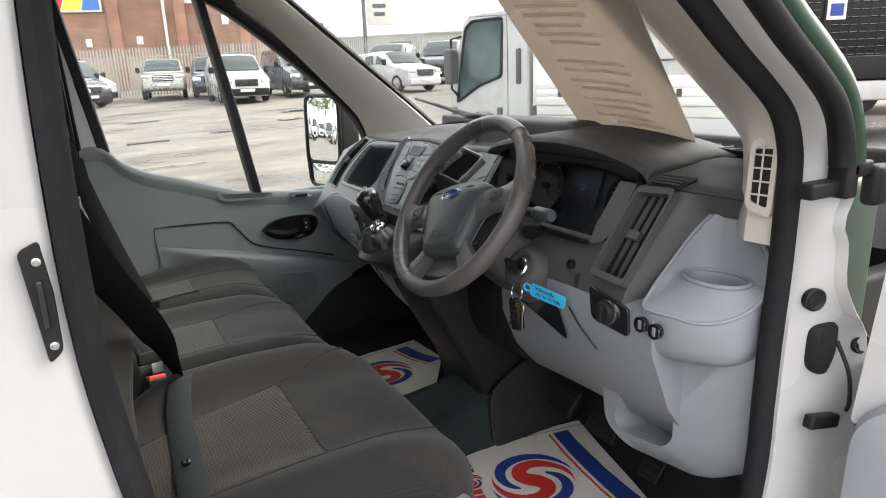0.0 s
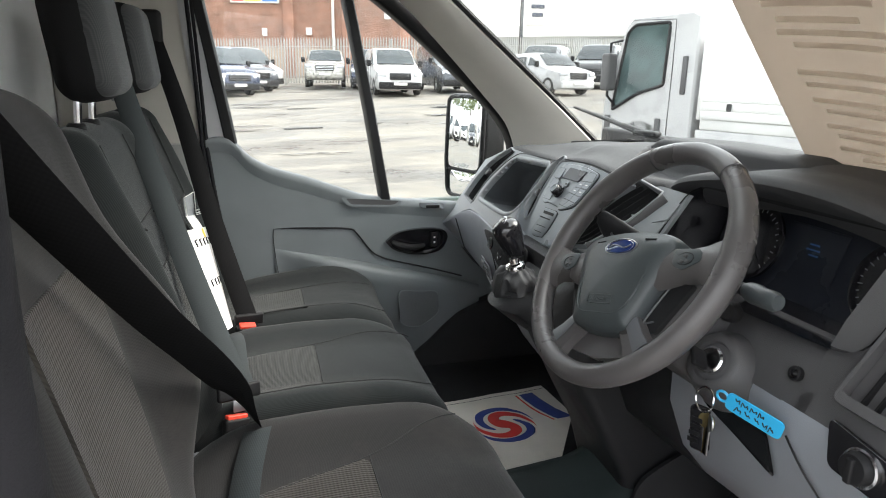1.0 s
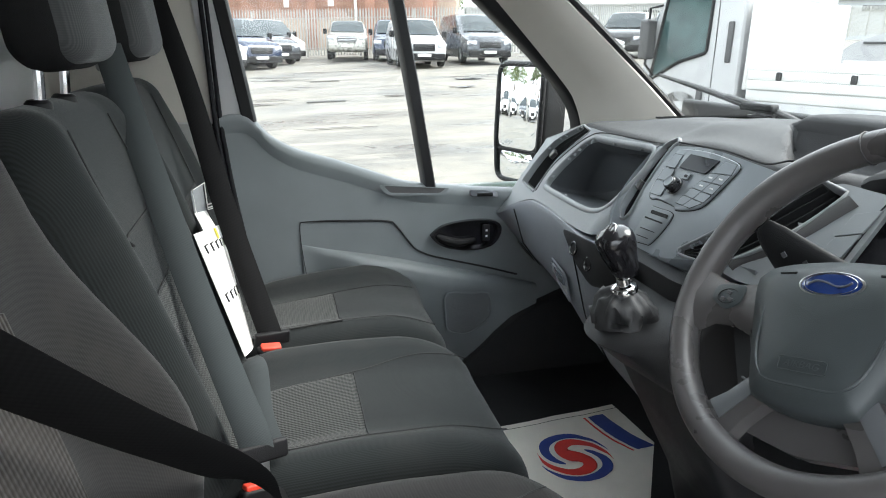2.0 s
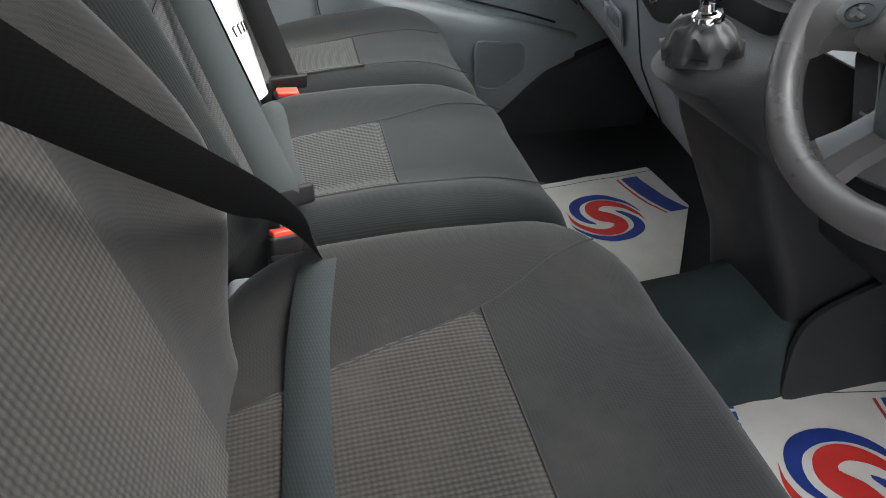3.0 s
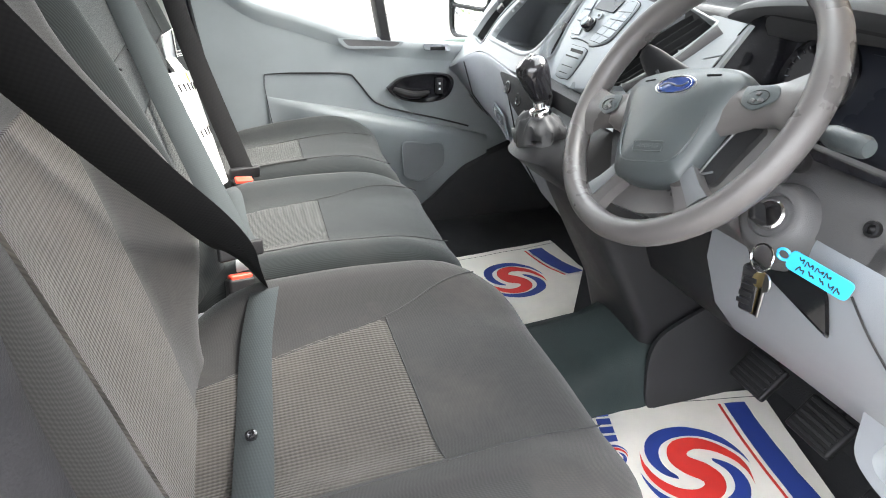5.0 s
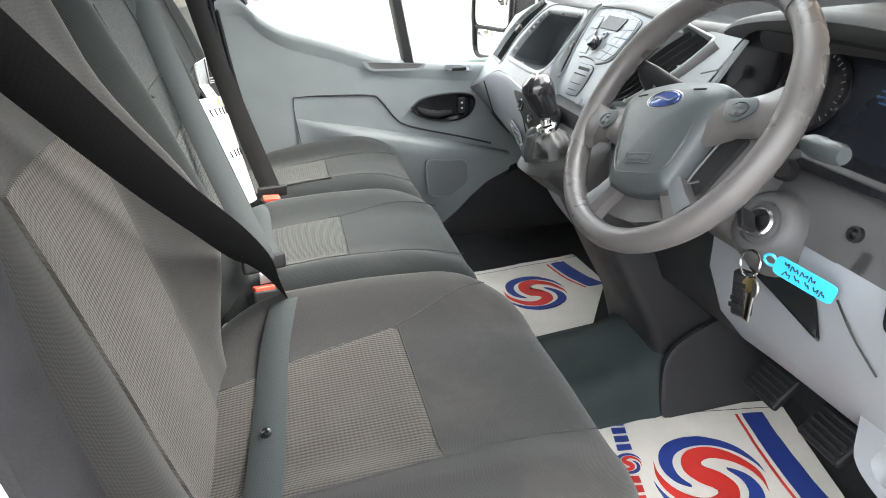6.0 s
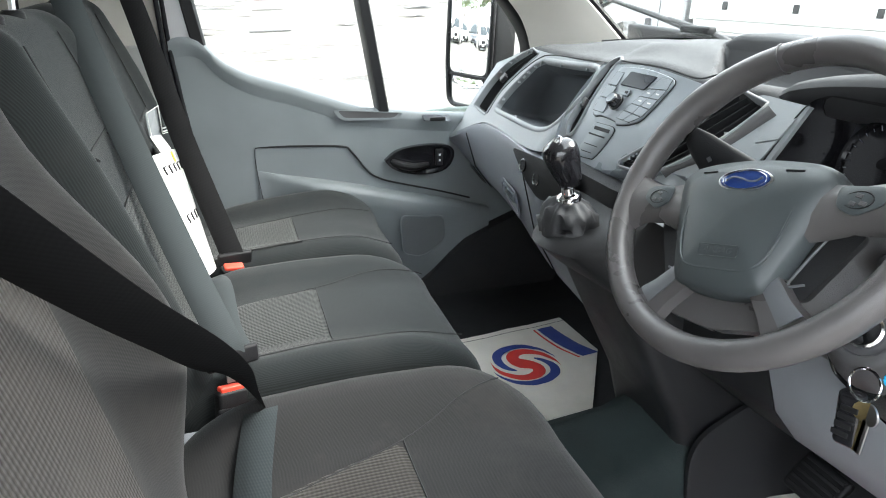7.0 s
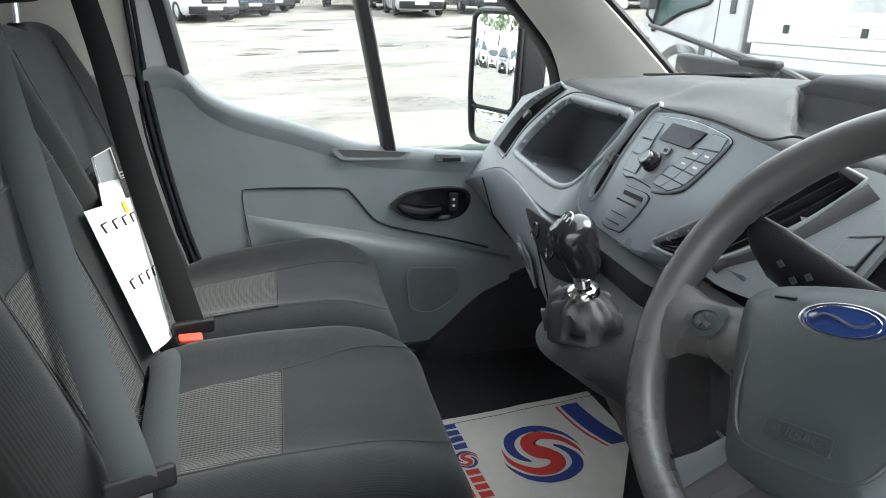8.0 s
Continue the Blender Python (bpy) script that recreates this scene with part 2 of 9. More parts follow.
def steps(h, r, k, n):
    t = [r * math.tan(math.pi / 4 * i / k) for i in range(k, 0, -1)]
    core = h - r
    return [-core - v for v in t] + [-core + 2 * core * i / n for i in range(n + 1)] + [core + v for v in reversed(t)]


def rbox(bm, centre, half, r=0.005, k=2, n=(1, 1, 1), turn=None, fn=None):
    """A box with rounded edges and corners; fn bends each vertex before it is turned and placed."""
    r = min(r, min(half) * 0.999)
    lists = [steps(half[i], r, k, n[i]) for i in range(3)]
    seen = {}
    turn = turn or Matrix.Identity(3)

    def vert(q):
        key = tuple(round(v, 6) for v in q)
        if key not in seen:
            inner = Vector([max(-(half[i] - r), min(half[i] - r, q[i])) for i in range(3)])
            d = Vector(q) - inner
            p = inner + (d.normalized() * r if d.length > 1e-9 else d)
            if fn:
                p = Vector(fn(p))
            seen[key] = bm.verts.new(Vector(centre) + turn @ p)
        return seen[key]

    for axis in range(3):
        u, v = (axis + 1) % 3, (axis + 2) % 3
        for side in (-1, 1):
            for i in range(len(lists[u]) - 1):
                for j in range(len(lists[v]) - 1):
                    quad = []
                    for a, b in ((i, j), (i + 1, j), (i + 1, j + 1), (i, j + 1)):
                        q = [0, 0, 0]
                        q[axis], q[u], q[v] = side * half[axis], lists[u][a], lists[v][b]
                        quad.append(vert(q))
                    if len(set(quad)) == 4:
                        bm.faces.new(quad)
    return bm


def axes(forward, up=(0, 0, 1)):
    """A turn whose x is forward and whose z is as near to up as can be."""
    x = Vector(forward).normalized()
    y = Vector(up).cross(x).normalized()
    return Matrix((x, y, x.cross(y))).transposed()


def loft(bm, rings, closed=True, caps=True, loop=False):
    rows = [[bm.verts.new(p) for p in ring] for ring in rings]
    n = len(rows[0])
    pairs = list(zip(rows, rows[1:])) + ([(rows[-1], rows[0])] if loop else [])
    for a, b in pairs:
        for i in range(n if closed else n - 1):
            j = (i + 1) % n
            bm.faces.new((a[i], a[j], b[j], b[i]))
    if caps and closed and not loop:
        bm.faces.new(rows[0][::-1])
        bm.faces.new(rows[-1])
    return bm


def tube(bm, pts, r, seg=8, loop=False, flat=1.0, up=(0, 0, 1)):
    """A round bar along points; r may be a list; flat squashes it."""
    pts = [Vector(p) for p in pts]
    n, rings = len(pts), []
    for i, p in enumerate(pts):
        a = pts[(i - 1) % n] if loop or i else p
        b = pts[(i + 1) % n] if loop or i < n - 1 else p
        t = (b - a).normalized()
        s = t.cross(Vector(up))
        s = s.normalized() if s.length > 1e-4 else t.orthogonal().normalized()
        w = s.cross(t)
        rad = r[i] if isinstance(r, (list, tuple)) else r
        rings.append([p + s * rad * math.cos(2 * math.pi * k / seg) + w * rad * flat * math.sin(2 * math.pi * k / seg) for k in range(seg)])
    return loft(bm, rings, loop=loop)


def smooth_line(pts, per=6):
    """Catmull-Rom through the points."""
    pts = [Vector(p) for p in pts]
    out = []
    for i in range(len(pts) - 1):
        p0, p1, p2, p3 = pts[max(i - 1, 0)], pts[i], pts[i + 1], pts[min(i + 2, len(pts) - 1)]
        for k in range(per):
            t = k / per
            out.append(0.5 * (2 * p1 + (p2 - p0) * t + (2 * p0 - 5 * p1 + 4 * p2 - p3) * t * t + (3 * p1 - p0 - 3 * p2 + p3) * t**3))
    return out + [pts[-1]]


def ribbon(bm, pts, sides, width, thick=0.0014):
    """Webbing along points; sides gives the direction across it at each one."""
    rings = []
    for i, p in enumerate(pts):
        t = (Vector(pts[min(i + 1, len(pts) - 1)]) - Vector(pts[max(i - 1, 0)])).normalized()
        s = Vector(sides[i])
        s = (s - t * s.dot(t)).normalized() * width / 2
        nrm = t.cross(s).normalized() * thick / 2
        p = Vector(p)
        rings.append([p - s * 0.98 - nrm, p + s * 0.98 - nrm, p + s, p + s * 0.98 + nrm, p - s * 0.98 + nrm, p - s])
    return loft(bm, rings)


def plate(bm, outline, depth, bevel=0.0):
    """A flat piece: its outline in space, thickened by the vector depth, its front edges bevelled inward."""
    pts = [Vector(p) for p in outline]
    depth = Vector(depth)
    mid = sum(pts, Vector()) / len(pts)
    rings = [pts, [p + depth * (0.75 if bevel else 1.0) for p in pts]]
    if bevel:
        rings.append([p + depth + (mid - p).normalized() * bevel for p in pts])
    return loft(bm, rings)


def rounded(pts, r, seg=4):
    """Rounds the corners of an outline in space."""
    pts = [Vector(p) for p in pts]
    out = []
    for i, p in enumerate(pts):
        a, b = pts[i - 1], pts[(i + 1) % len(pts)]
        da, db = a - p, b - p
        ra, rb = min(r, da.length * 0.45), min(r, db.length * 0.45)
        s, e = p + da.normalized() * ra, p + db.normalized() * rb
        for k in range(seg + 1):
            t = k / seg
            out.append((1 - t) ** 2 * s + 2 * t * (1 - t) * p + t * t * e)
    return out


def frame_ring(bm, outer, inner, depth):
    """A flat frame between two outlines with the same count of points, thickened by depth."""
    depth = Vector(depth)
    o, i = [Vector(p) for p in outer], [Vector(p) for p in inner]
    rings = [o, [p + depth for p in o], [p + depth for p in i], i]
    return loft(bm, rings, loop=True)


def disc(bm, centre, axis, profile, seg=24):
    """Turned shape: rows of (radius, height along axis)."""
    turn = axes(axis, (0, 0, 1) if abs(Vector(axis).normalized().z) < 0.95 else (0, 1, 0))
    c = Vector(centre)
    rings = [[c + turn @ Vector((h, r * math.cos(2 * math.pi * k / seg), r * math.sin(2 * math.pi * k / seg))) for k in range(seg)] for r, h in profile]
    return loft(bm, rings)


def grid(bm, fn, nu, nv, hole=None):
    """A sheet of quads from fn(u, v), both from 0 to 1; hole(u, v) leaves faces out."""
    rows = [[bm.verts.new(fn(i / nu, j / nv)) for j in range(nv + 1)] for i in range(nu + 1)]
    for i in range(nu):
        for j in range(nv):
            if not (hole and hole((i + 0.5) / nu, (j + 0.5) / nv)):
                bm.faces.new((rows[i][j], rows[i + 1][j], rows[i + 1][j + 1], rows[i][j + 1]))
    return bm


def thicken(bm, depth):
    """Gives a sheet thickness along the vector depth."""
    faces = list(bm.faces)
    got = bmesh.ops.extrude_face_region(bm, geom=faces)
    verts = [v for v in got["geom"] if isinstance(v, bmesh.types.BMVert)]
    bmesh.ops.translate(bm, vec=Vector(depth), verts=verts)
    return bm


def clampf(v, a, b):
    return max(a, min(b, v))


def ease(a, b, v):
    t = clampf((v - a) / (b - a), 0, 1)
    return t * t * (3 - 2 * t)


def table(keys, v):
    """Smooth lookup in rows (v, value, ...), rising and falling only as the rows do."""
    if v <= keys[0][0]:
        return list(keys[0][1:])
    if v >= keys[-1][0]:
        return list(keys[-1][1:])
    i = max(k for k in range(len(keys) - 1) if keys[k][0] <= v)

    def grade(k, c):
        d = [(keys[j + 1][c] - keys[j][c]) / (keys[j + 1][0] - keys[j][0]) for j in (k - 1, k) if 0 <= j < len(keys) - 1]
        if len(d) == 1:
            return d[0]
        return 0.0 if d[0] * d[1] <= 0 else 2 * d[0] * d[1] / (d[0] + d[1])
    h = keys[i + 1][0] - keys[i][0]
    t = (v - keys[i][0]) / h
    return [(2 * t**3 - 3 * t * t + 1) * keys[i][c] + (t**3 - 2 * t * t + t) * h * grade(i, c) + (3 * t * t - 2 * t**3) * keys[i + 1][c] + (t**3 - t * t) * h * grade(i + 1, c) for c in range(1, len(keys[0]))]


# ---- the van's cab: x runs to its nose, y to its near side kerb, z up ----
FLOOR = 0.72


def face(y, z, off=0.0):
    """The dashboard's sloping face."""
    x0 = table([(-0.9, 0.82), (-0.69, 0.80), (-0.2, 0.756), (-0.1, 0.71), (0.12, 0.71), (0.2, 0.735), (0.3, 0.76), (0.75, 0.86), (0.92, 0.89)], y)[0]
    x = x0 + 0.7 * (z - 1.4)
    stack = table([(1.30, 0.705), (1.34, 0.712), (1.38, 0.722), (1.42, 0.734), (1.46, 0.752), (1.50, 0.774), (1.54, 0.80)], z)[0]
    return Vector((x + (stack - x) * ease(0.19, 0.11, y) * ease(-0.21, -0.13, y) + off, y, z))


def screen(x, y, off=0.0):
    """The windscreen's plane."""
    return Vector((x, y, 1.44 + off + 0.82 * (1.22 - x)))


# floor pan with toe board
bm = fresh()
prof = [(-0.36, FLOOR), (0.2, FLOOR), (1.08, FLOOR), (1.13, FLOOR + 0.02), (1.25, FLOOR + 0.22), (1.29, FLOOR + 0.45), (1.31, FLOOR + 0.45), (1.28, FLOOR + 0.2), (1.15, FLOOR - 0.04), (-0.36, FLOOR - 0.04)]
loft(bm, [[(x, y, z) for x, z in prof] for y in (-0.9, -0.3, 0.3, 0.84)])
whole("floor", bm, rubber_floor, "black rubber cab floor scuffed with dirt", "floor", "structure")

# raised tunnel between the footwells
bm = fresh()
rings = []
for x, top, w in ((0.34, 0.80, 0.15), (0.62, 0.815, 0.15), (0.80, 0.835, 0.145), (0.98, 0.92, 0.13), (1.14, 1.0, 0.13)):
    c = -0.02
    rings.append([(x, c - w - 0.03, FLOOR - 0.02), (x, c - w, top - 0.05), (x, c - w + 0.025, top - 0.01), (x, c - w + 0.06, top), (x, c, top + 0.006),
                  (x, c + w - 0.11, top), (x, c + w - 0.08, top - 0.012), (x, c + w - 0.06, top - 0.05), (x, c + w - 0.035, FLOOR - 0.02)])
loft(bm, rings)
whole("tunnel_cover", bm, rubber_tunnel, "greenish black rubber cover over the floor tunnel", "floor cover", "structure", smooth=60)
bm = fresh()
plate(bm, rounded([(0.842, -0.184, 0.722), (0.846, -0.158, 0.84), (0.868, -0.152, 0.885), (0.95, -0.150, 0.925), (1.16, -0.148, 0.99), (1.16, -0.180, 0.722)], 0.035), (0, -0.012, 0), 0.008)
whole("trim_footwell_side", bm, console_black, "dark moulded side of the driver footwell", "footwell trim", "structure")

# front of the footwell, closing wall behind the dashboard
bm = fresh()
rbox(bm, (1.33, -0.02, 1.2), (0.02, 0.9, 0.3), 0.01)
whole("wall_front", bm, black_plastic, "black firewall at the front of the footwells", "wall", "structure")

# bulkhead behind the seats, with pressed ribs
bm = fresh()


def bulk(u, v):
    y, z = -0.93 + 1.86 * u, 0.7 + 1.36 * v
    rib = 0.012 * ease(0.3, 0.7, 0.5 + 0.5 * math.sin(y * 14))
    return Vector((-0.34 - rib, y, z))


grid(bm, bulk, 60, 4)
thicken(bm, (-0.03, 0, 0))
whole("wall_rear", bm, bulkhead_paint, "grey ribbed bulkhead panel behind the seats", "wall", "structure")

# roof lining
bm = fresh()
grid(bm, lambda u, v: Vector((-0.36 + 0.92 * u, -0.92 + 1.84 * v, 2.03 - 0.06 * (2 * v - 1) ** 4 - 0.08 * u**3)), 8, 12)
thicken(bm, (0, 0, 0.04))
whole("ceiling", bm, lining, "beige cloth roof lining", "ceiling", "structure")

# windscreen
bm = fresh()
pts = [screen(1.25, 0.74), screen(0.5, 0.70), screen(0.5, -0.70), screen(1.25, -0.74)]
plate(bm, pts, (0.003, 0, 0.004))
glass_ob = whole("windscreen", bm, clear_glass, "clear sloping laminated windscreen", "windscreen", "structure", smooth=0)
glass_ob.visible_shadow = False
bm = fresh()
for s in (1, -1):
    tube(bm, [screen(1.26, s * 0.70, 0.004), screen(0.98, s * 0.675, 0.004), screen(0.5, s * 0.66, 0.004)], 0.009, 6)
whole("trim_screen_edge", bm, black_plastic, "black rubber windscreen edging", "edging", "structure")

# pillar trims beside the windscreen
for s, name in ((1, "trim_left_pillar"), (-1, "trim_right_pillar")):
    bm = fresh()
    if s < 0:
        rear = smooth_line([(0.36, -0.898, 1.945), (0.52, -0.898, 1.83), (0.655, -0.898, 1.735), (0.735, -0.898, 1.675), (0.832, -0.898, 1.598), (0.86, -0.898, 1.52), (0.858, -0.898, 1.42)], 5)
        front = smooth_line([(0.55, -0.60, 1.99), (0.68, -0.612, 1.885), (0.827, -0.625, 1.762), (0.934, -0.634, 1.674), (1.056, -0.645, 1.574), (1.14, -0.64, 1.505), (1.22, -0.65, 1.42)], 5)
    else:
        rear = smooth_line([(0.42, s * 0.80, 1.98), (0.60, s * 0.815, 1.87), (0.885, s * 0.82, 1.59), (0.955, s * 0.82, 1.50), (0.985, s * 0.82, 1.40)], 5)
        front = smooth_line([(0.55, s * 0.66, 1.975), (0.71, s * 0.67, 1.85), (1.0, s * 0.675, 1.615), (1.12, s * 0.68, 1.515), (1.22, s * 0.69, 1.43)], 5)
    rings = []
    for a, b in zip(rear, front):
        m = (a + b) / 2
        inward = Vector((-0.012, -s * 0.012, -0.006))
        if s < 0:
            k = ease(1.66, 1.55, a.z)
            p1 = a.lerp(b, 0.2).lerp(a + Vector((-0.010, 0.04, 0)), k) + inward * 0.5
            p2 = a.lerp(b, 0.5).lerp(a + Vector((0.03, 0.075, 0)), k) + inward * 0.8
            rings.append([a, a + Vector((-0.010, 0.004, -0.004)), p1, p2, b + inward * 0.4, b, b + Vector((0.01, s * 0.03, 0.01)), m + Vector((0.02, s * 0.05, 0.02))])
            continue
        rings.append([a, a + inward * 1.2, a.lerp(b, 0.35) + inward * 1.6, a.lerp(b, 0.75) + inward * 1.5, b + inward * 0.4, b, b + Vector((0.01, s * 0.03, 0.01)), m + Vector((0.02, s * 0.05, 0.02))])
    loft(bm, rings)
    pillar = whole(name, bm, trim_beige, "moulded plastic trim over the windscreen pillar", "pillar trim", "structure", smooth=50)
    if s > 0:
        bm = fresh()
        q = Vector((1.015, 0.742, 1.545))
        ax = Vector((-0.55, -0.70, -0.25)).normalized()
        disc(bm, q + ax * 0.006, ax, [(0.034, 0), (0.034, 0.003), (0.031, 0.0045), (0.0305, 0.003), (0.001, 0.0035)], 28)
        part("speaker_cover", bm, trim_beige, pillar, "round flush beige speaker cover")
    else:
        c = Vector((0.843, -0.872, 1.513))
        e1, e2 = Vector((-0.12, 0.99, 0.0)).normalized(), Vector((0.04, 0, 1)).normalized()
        nrm = e1.cross(e2).normalized()
        if nrm.x > 0:
            nrm = -nrm

        def g(u, v, d=0.0):
            return c + e1 * u + e2 * v + nrm * d
        bm = fresh()
        outer = rounded([g(-0.020, -0.058), g(0.018, -0.048), g(0.018, 0.046), g(-0.020, 0.056)], 0.012)
        inner = rounded([g(-0.013, -0.045), g(0.012, -0.037), g(0.012, 0.036), g(-0.013, 0.044)], 0.006)
        frame_ring(bm, outer, inner, nrm * 0.006)
        grille = part("vent_frame", bm, trim_beige, pillar)
        bm = fresh()
        plate(bm, rounded([g(-0.014, -0.046, 0.001), g(0.013, -0.038, 0.001), g(0.013, 0.037, 0.001), g(-0.014, 0.045, 0.001)], 0.006), nrm * 0.002)
        part("backing", bm, black_plastic, grille)
        for v in (-0.027, -0.009, 0.009, 0.027):
            bm = fresh()
            tube(bm, [g(-0.016, v, 0.005), g(0.014, v, 0.005)], 0.0014, 6)
            part("bar", bm, trim_beige, grille)
        bm = fresh()
        tube(bm, [g(0, -0.041, 0.005), g(0, 0.040, 0.005)], 0.0014, 6)
        part("bar", bm, trim_beige, grille)

# far side behind the door: lower grey and upper beige pillar trim
bm = fresh()
rbox(bm, (-0.155, 0.862, 1.62), (0.185, 0.03, 0.42), 0.02, 3)
whole("trim_left_post", bm, trim_beige, "beige upper trim of the door post", "pillar trim", "structure")
POST_EDGE = [(0.012, 1.466), (0.018, 1.39), (0.025, 1.318), (0.038, 1.22), (0.056, 1.111), (0.082, 1.009), (0.12, 0.90), (0.17, 0.80), (0.20, 0.70)]
bm = fresh()
plate(bm, [(-0.345, 0.888, 0.70), (-0.345, 0.888, 1.466)] + [(x, 0.888, z) for x, z in POST_EDGE], (0, -0.066, 0), 0.006)
whole("trim_left_post_lower", bm, trim_grey, "grey lower trim of the door post", "pillar trim", "structure")
for k, name in enumerate(("door_seal_inner", "door_seal_outer")):
    bm = fresh()
    tube(bm, smooth_line([(0.002 + 0.012 * k, 0.825 + 0.004 * k, 1.98), (0.014 + 0.012 * k, 0.824 + 0.004 * k, 1.70)] + [(x + 0.009 + 0.012 * k, 0.823 + 0.004 * k, z) for x, z in POST_EDGE], 4), 0.0055, 8)
    whole(name, bm, seal_rubber, "black rubber seal along the passenger door opening", "door seal", "structure", smooth=60)

# driver's door opening: rear post, sill and hinge post in white, with rubber seal all round
bm = fresh()
POST = -0.80
rear_edge = smooth_line([(0.035, 1.98), (0.016, 1.72), (0.010, 1.58), (0.0095, 1.46), (0.017, 1.35), (0.045, 1.15), (0.09, 0.98), (0.165, 0.83), (0.26, 0.76)], 4)
rings = []
for x, z in [(a[0], a[1]) for a in rear_edge]:
    rings.append([(x, POST + 0.04, z), (x - 0.004, POST + 0.012, z), (x - 0.02, POST + 0.003, z), (x - 0.07, POST, z), (x - 0.12, POST - 0.03, z), (x - 0.20, -0.93, z), (x - 0.30, -0.975, z), (x - 0.7, -0.985, z), (x - 0.7, POST + 0.04, z)])
loft(bm, rings)
whole("door_post", bm, white_paint, "white painted rear post of the driver door opening", "door post", "structure", smooth=40)
bm = fresh()
loft(bm, [[(x, -0.90, 0.70), (x, -0.955, 0.70), (x, -0.985, 0.66), (x, -0.985, 0.45), (x, -0.90, 0.45)] for x in (-0.6, 0.3, 1.0)])
whole("sill", bm, white_paint, "white door sill of the van", "sill", "structure")

bm = fresh()
line = smooth_line([(0.34, 1.945), (0.50, 1.828), (0.633, 1.728), (0.711, 1.669), (0.762, 1.634), (0.808, 1.597), (0.829, 1.558), (0.836, 1.52), (0.837, 1.45), (0.836, 1.37), (0.832, 1.29), (0.83, 1.19), (0.828, 1.08), (0.80, 0.93), (0.74, 0.80)], 4)
WAVE = [(0.8, 0.15), (1.2, 0.145), (1.29, 0.125), (1.335, 0.085), (1.38, 0.052), (1.425, 0.047), (1.458, 0.030), (1.49, 0.044), (1.53, 0.05), (1.57, 0.012), (2.0, 0.012)]
rings, rings2, strip_rings, skin_rings = [], [], [], []
for i, p in enumerate(line):
    t = (Vector(line[min(i + 1, len(line) - 1)]) - Vector(line[max(i - 1, 0)])).normalized()
    n = Vector((-t[1], t[0]))
    if n.x < 0:
        n = -n

    def q(d, y):
        return (p[0] + n.x * d, y, p[1] + n.y * d)
    rings.append([q(0.010, -0.895), q(0.0, -0.896), q(-0.005, -0.904), q(-0.005, -0.914), q(-0.002, -0.919), q(0.005, -0.925), q(0.013, -0.925), q(0.02, -0.905)])
    k = table(WAVE, p[1])[0]
    rings2.append([q(0.012, -0.912), q(0.012, -0.93), q(0.012 + 0.18 * (k - 0.012), -0.942), q(0.012 + 0.55 * (k - 0.012), -0.953), q(0.004 + 0.9 * k, -0.958), q(0.004 + k, -0.972), q(0.012 + k, -0.968), q(0.012 + k, -0.912)])
    if p[1] > 1.53:
        strip_rings.append([q(0.014, -0.955), q(0.010, -0.969), q(0.012, -0.979), q(0.022, -0.984), q(0.030, -0.980), q(0.030, -0.95)])
        skin_rings.append([q(0.026, -0.955), q(0.030, -0.978), q(0.044, -0.984), q(0.060, -0.974), q(0.06, -0.93)])
loft(bm, rings)
whole("door_seal_front", bm, seal_rubber, "dark grey rubber seal along the front of the door opening", "door seal", "structure", smooth=60)
bm = fresh()
loft(bm, rings2)
whole("hinge_post", bm, white_paint, "white painted hinge post with grommets", "door post", "structure", smooth=50)
bm = fresh()
rings = []
for i, a in enumerate(rear_edge):
    x, z = a[0], a[1]
    rings.append([(x - 0.002, POST + 0.004, z), (x + 0.008, POST, z), (x + 0.017, POST + 0.010, z), (x + 0.022, POST + 0.028, z), (x + 0.019, POST + 0.048, z), (x - 0.004, POST + 0.055, z)])
loft(bm, rings)
whole("door_seal_rear", bm, seal_rubber, "grey rubber seal along the rear of the door opening", "door seal", "structure", smooth=60)
bm = fresh()
loft(bm, [[(x, -0.945, 0.70), (x, -0.915, 0.722), (x, -0.88, 0.715), (x, -0.88, 0.69), (x, -0.945, 0.69)] for x in (0.2, 0.5, 0.85)])
whole("door_seal_sill", bm, seal_rubber, "rubber seal along the door sill", "door seal", "structure")
# right wall of the footwell below the dashboard and inner rear post
bm = fresh()
rbox(bm, (1.07, -0.885, 1.0), (0.2, 0.02, 0.33), 0.01)
whole("wall_right", bm, black_plastic, "dark side wall of the driver footwell", "wall", "structure")
bm = fresh()
rbox(bm, (-0.17, -0.735, 1.5), (0.18, 0.02, 0.62), 0.02)
whole("trim_right_post", bm, trim_grey, "grey inner trim of the rear door post", "pillar trim", "structure")
bm = fresh()
kick = [(0.62, 0.70), (0.625, 0.745), (0.648, 0.775), (0.69, 0.811), (0.735, 0.855), (0.79, 0.897), (0.862, 0.931), (0.95, 0.965), (1.10, 1.0), (1.10, 0.70)]
plate(bm, [(x, 0.835, z) for x, z in kick], (0, -0.04, 0), 0.008)
whole("trim_kick_panel", bm, rubber_floor, "black trim over the side of the passenger footwell", "kick panel", "structure")
bm = fresh()
rbox(bm, (1.10, 0.86, 0.95), (0.22, 0.02, 0.27), 0.01)
whole("wall_left", bm, door_grey, "grey side wall of the passenger footwell", "wall", "structure")


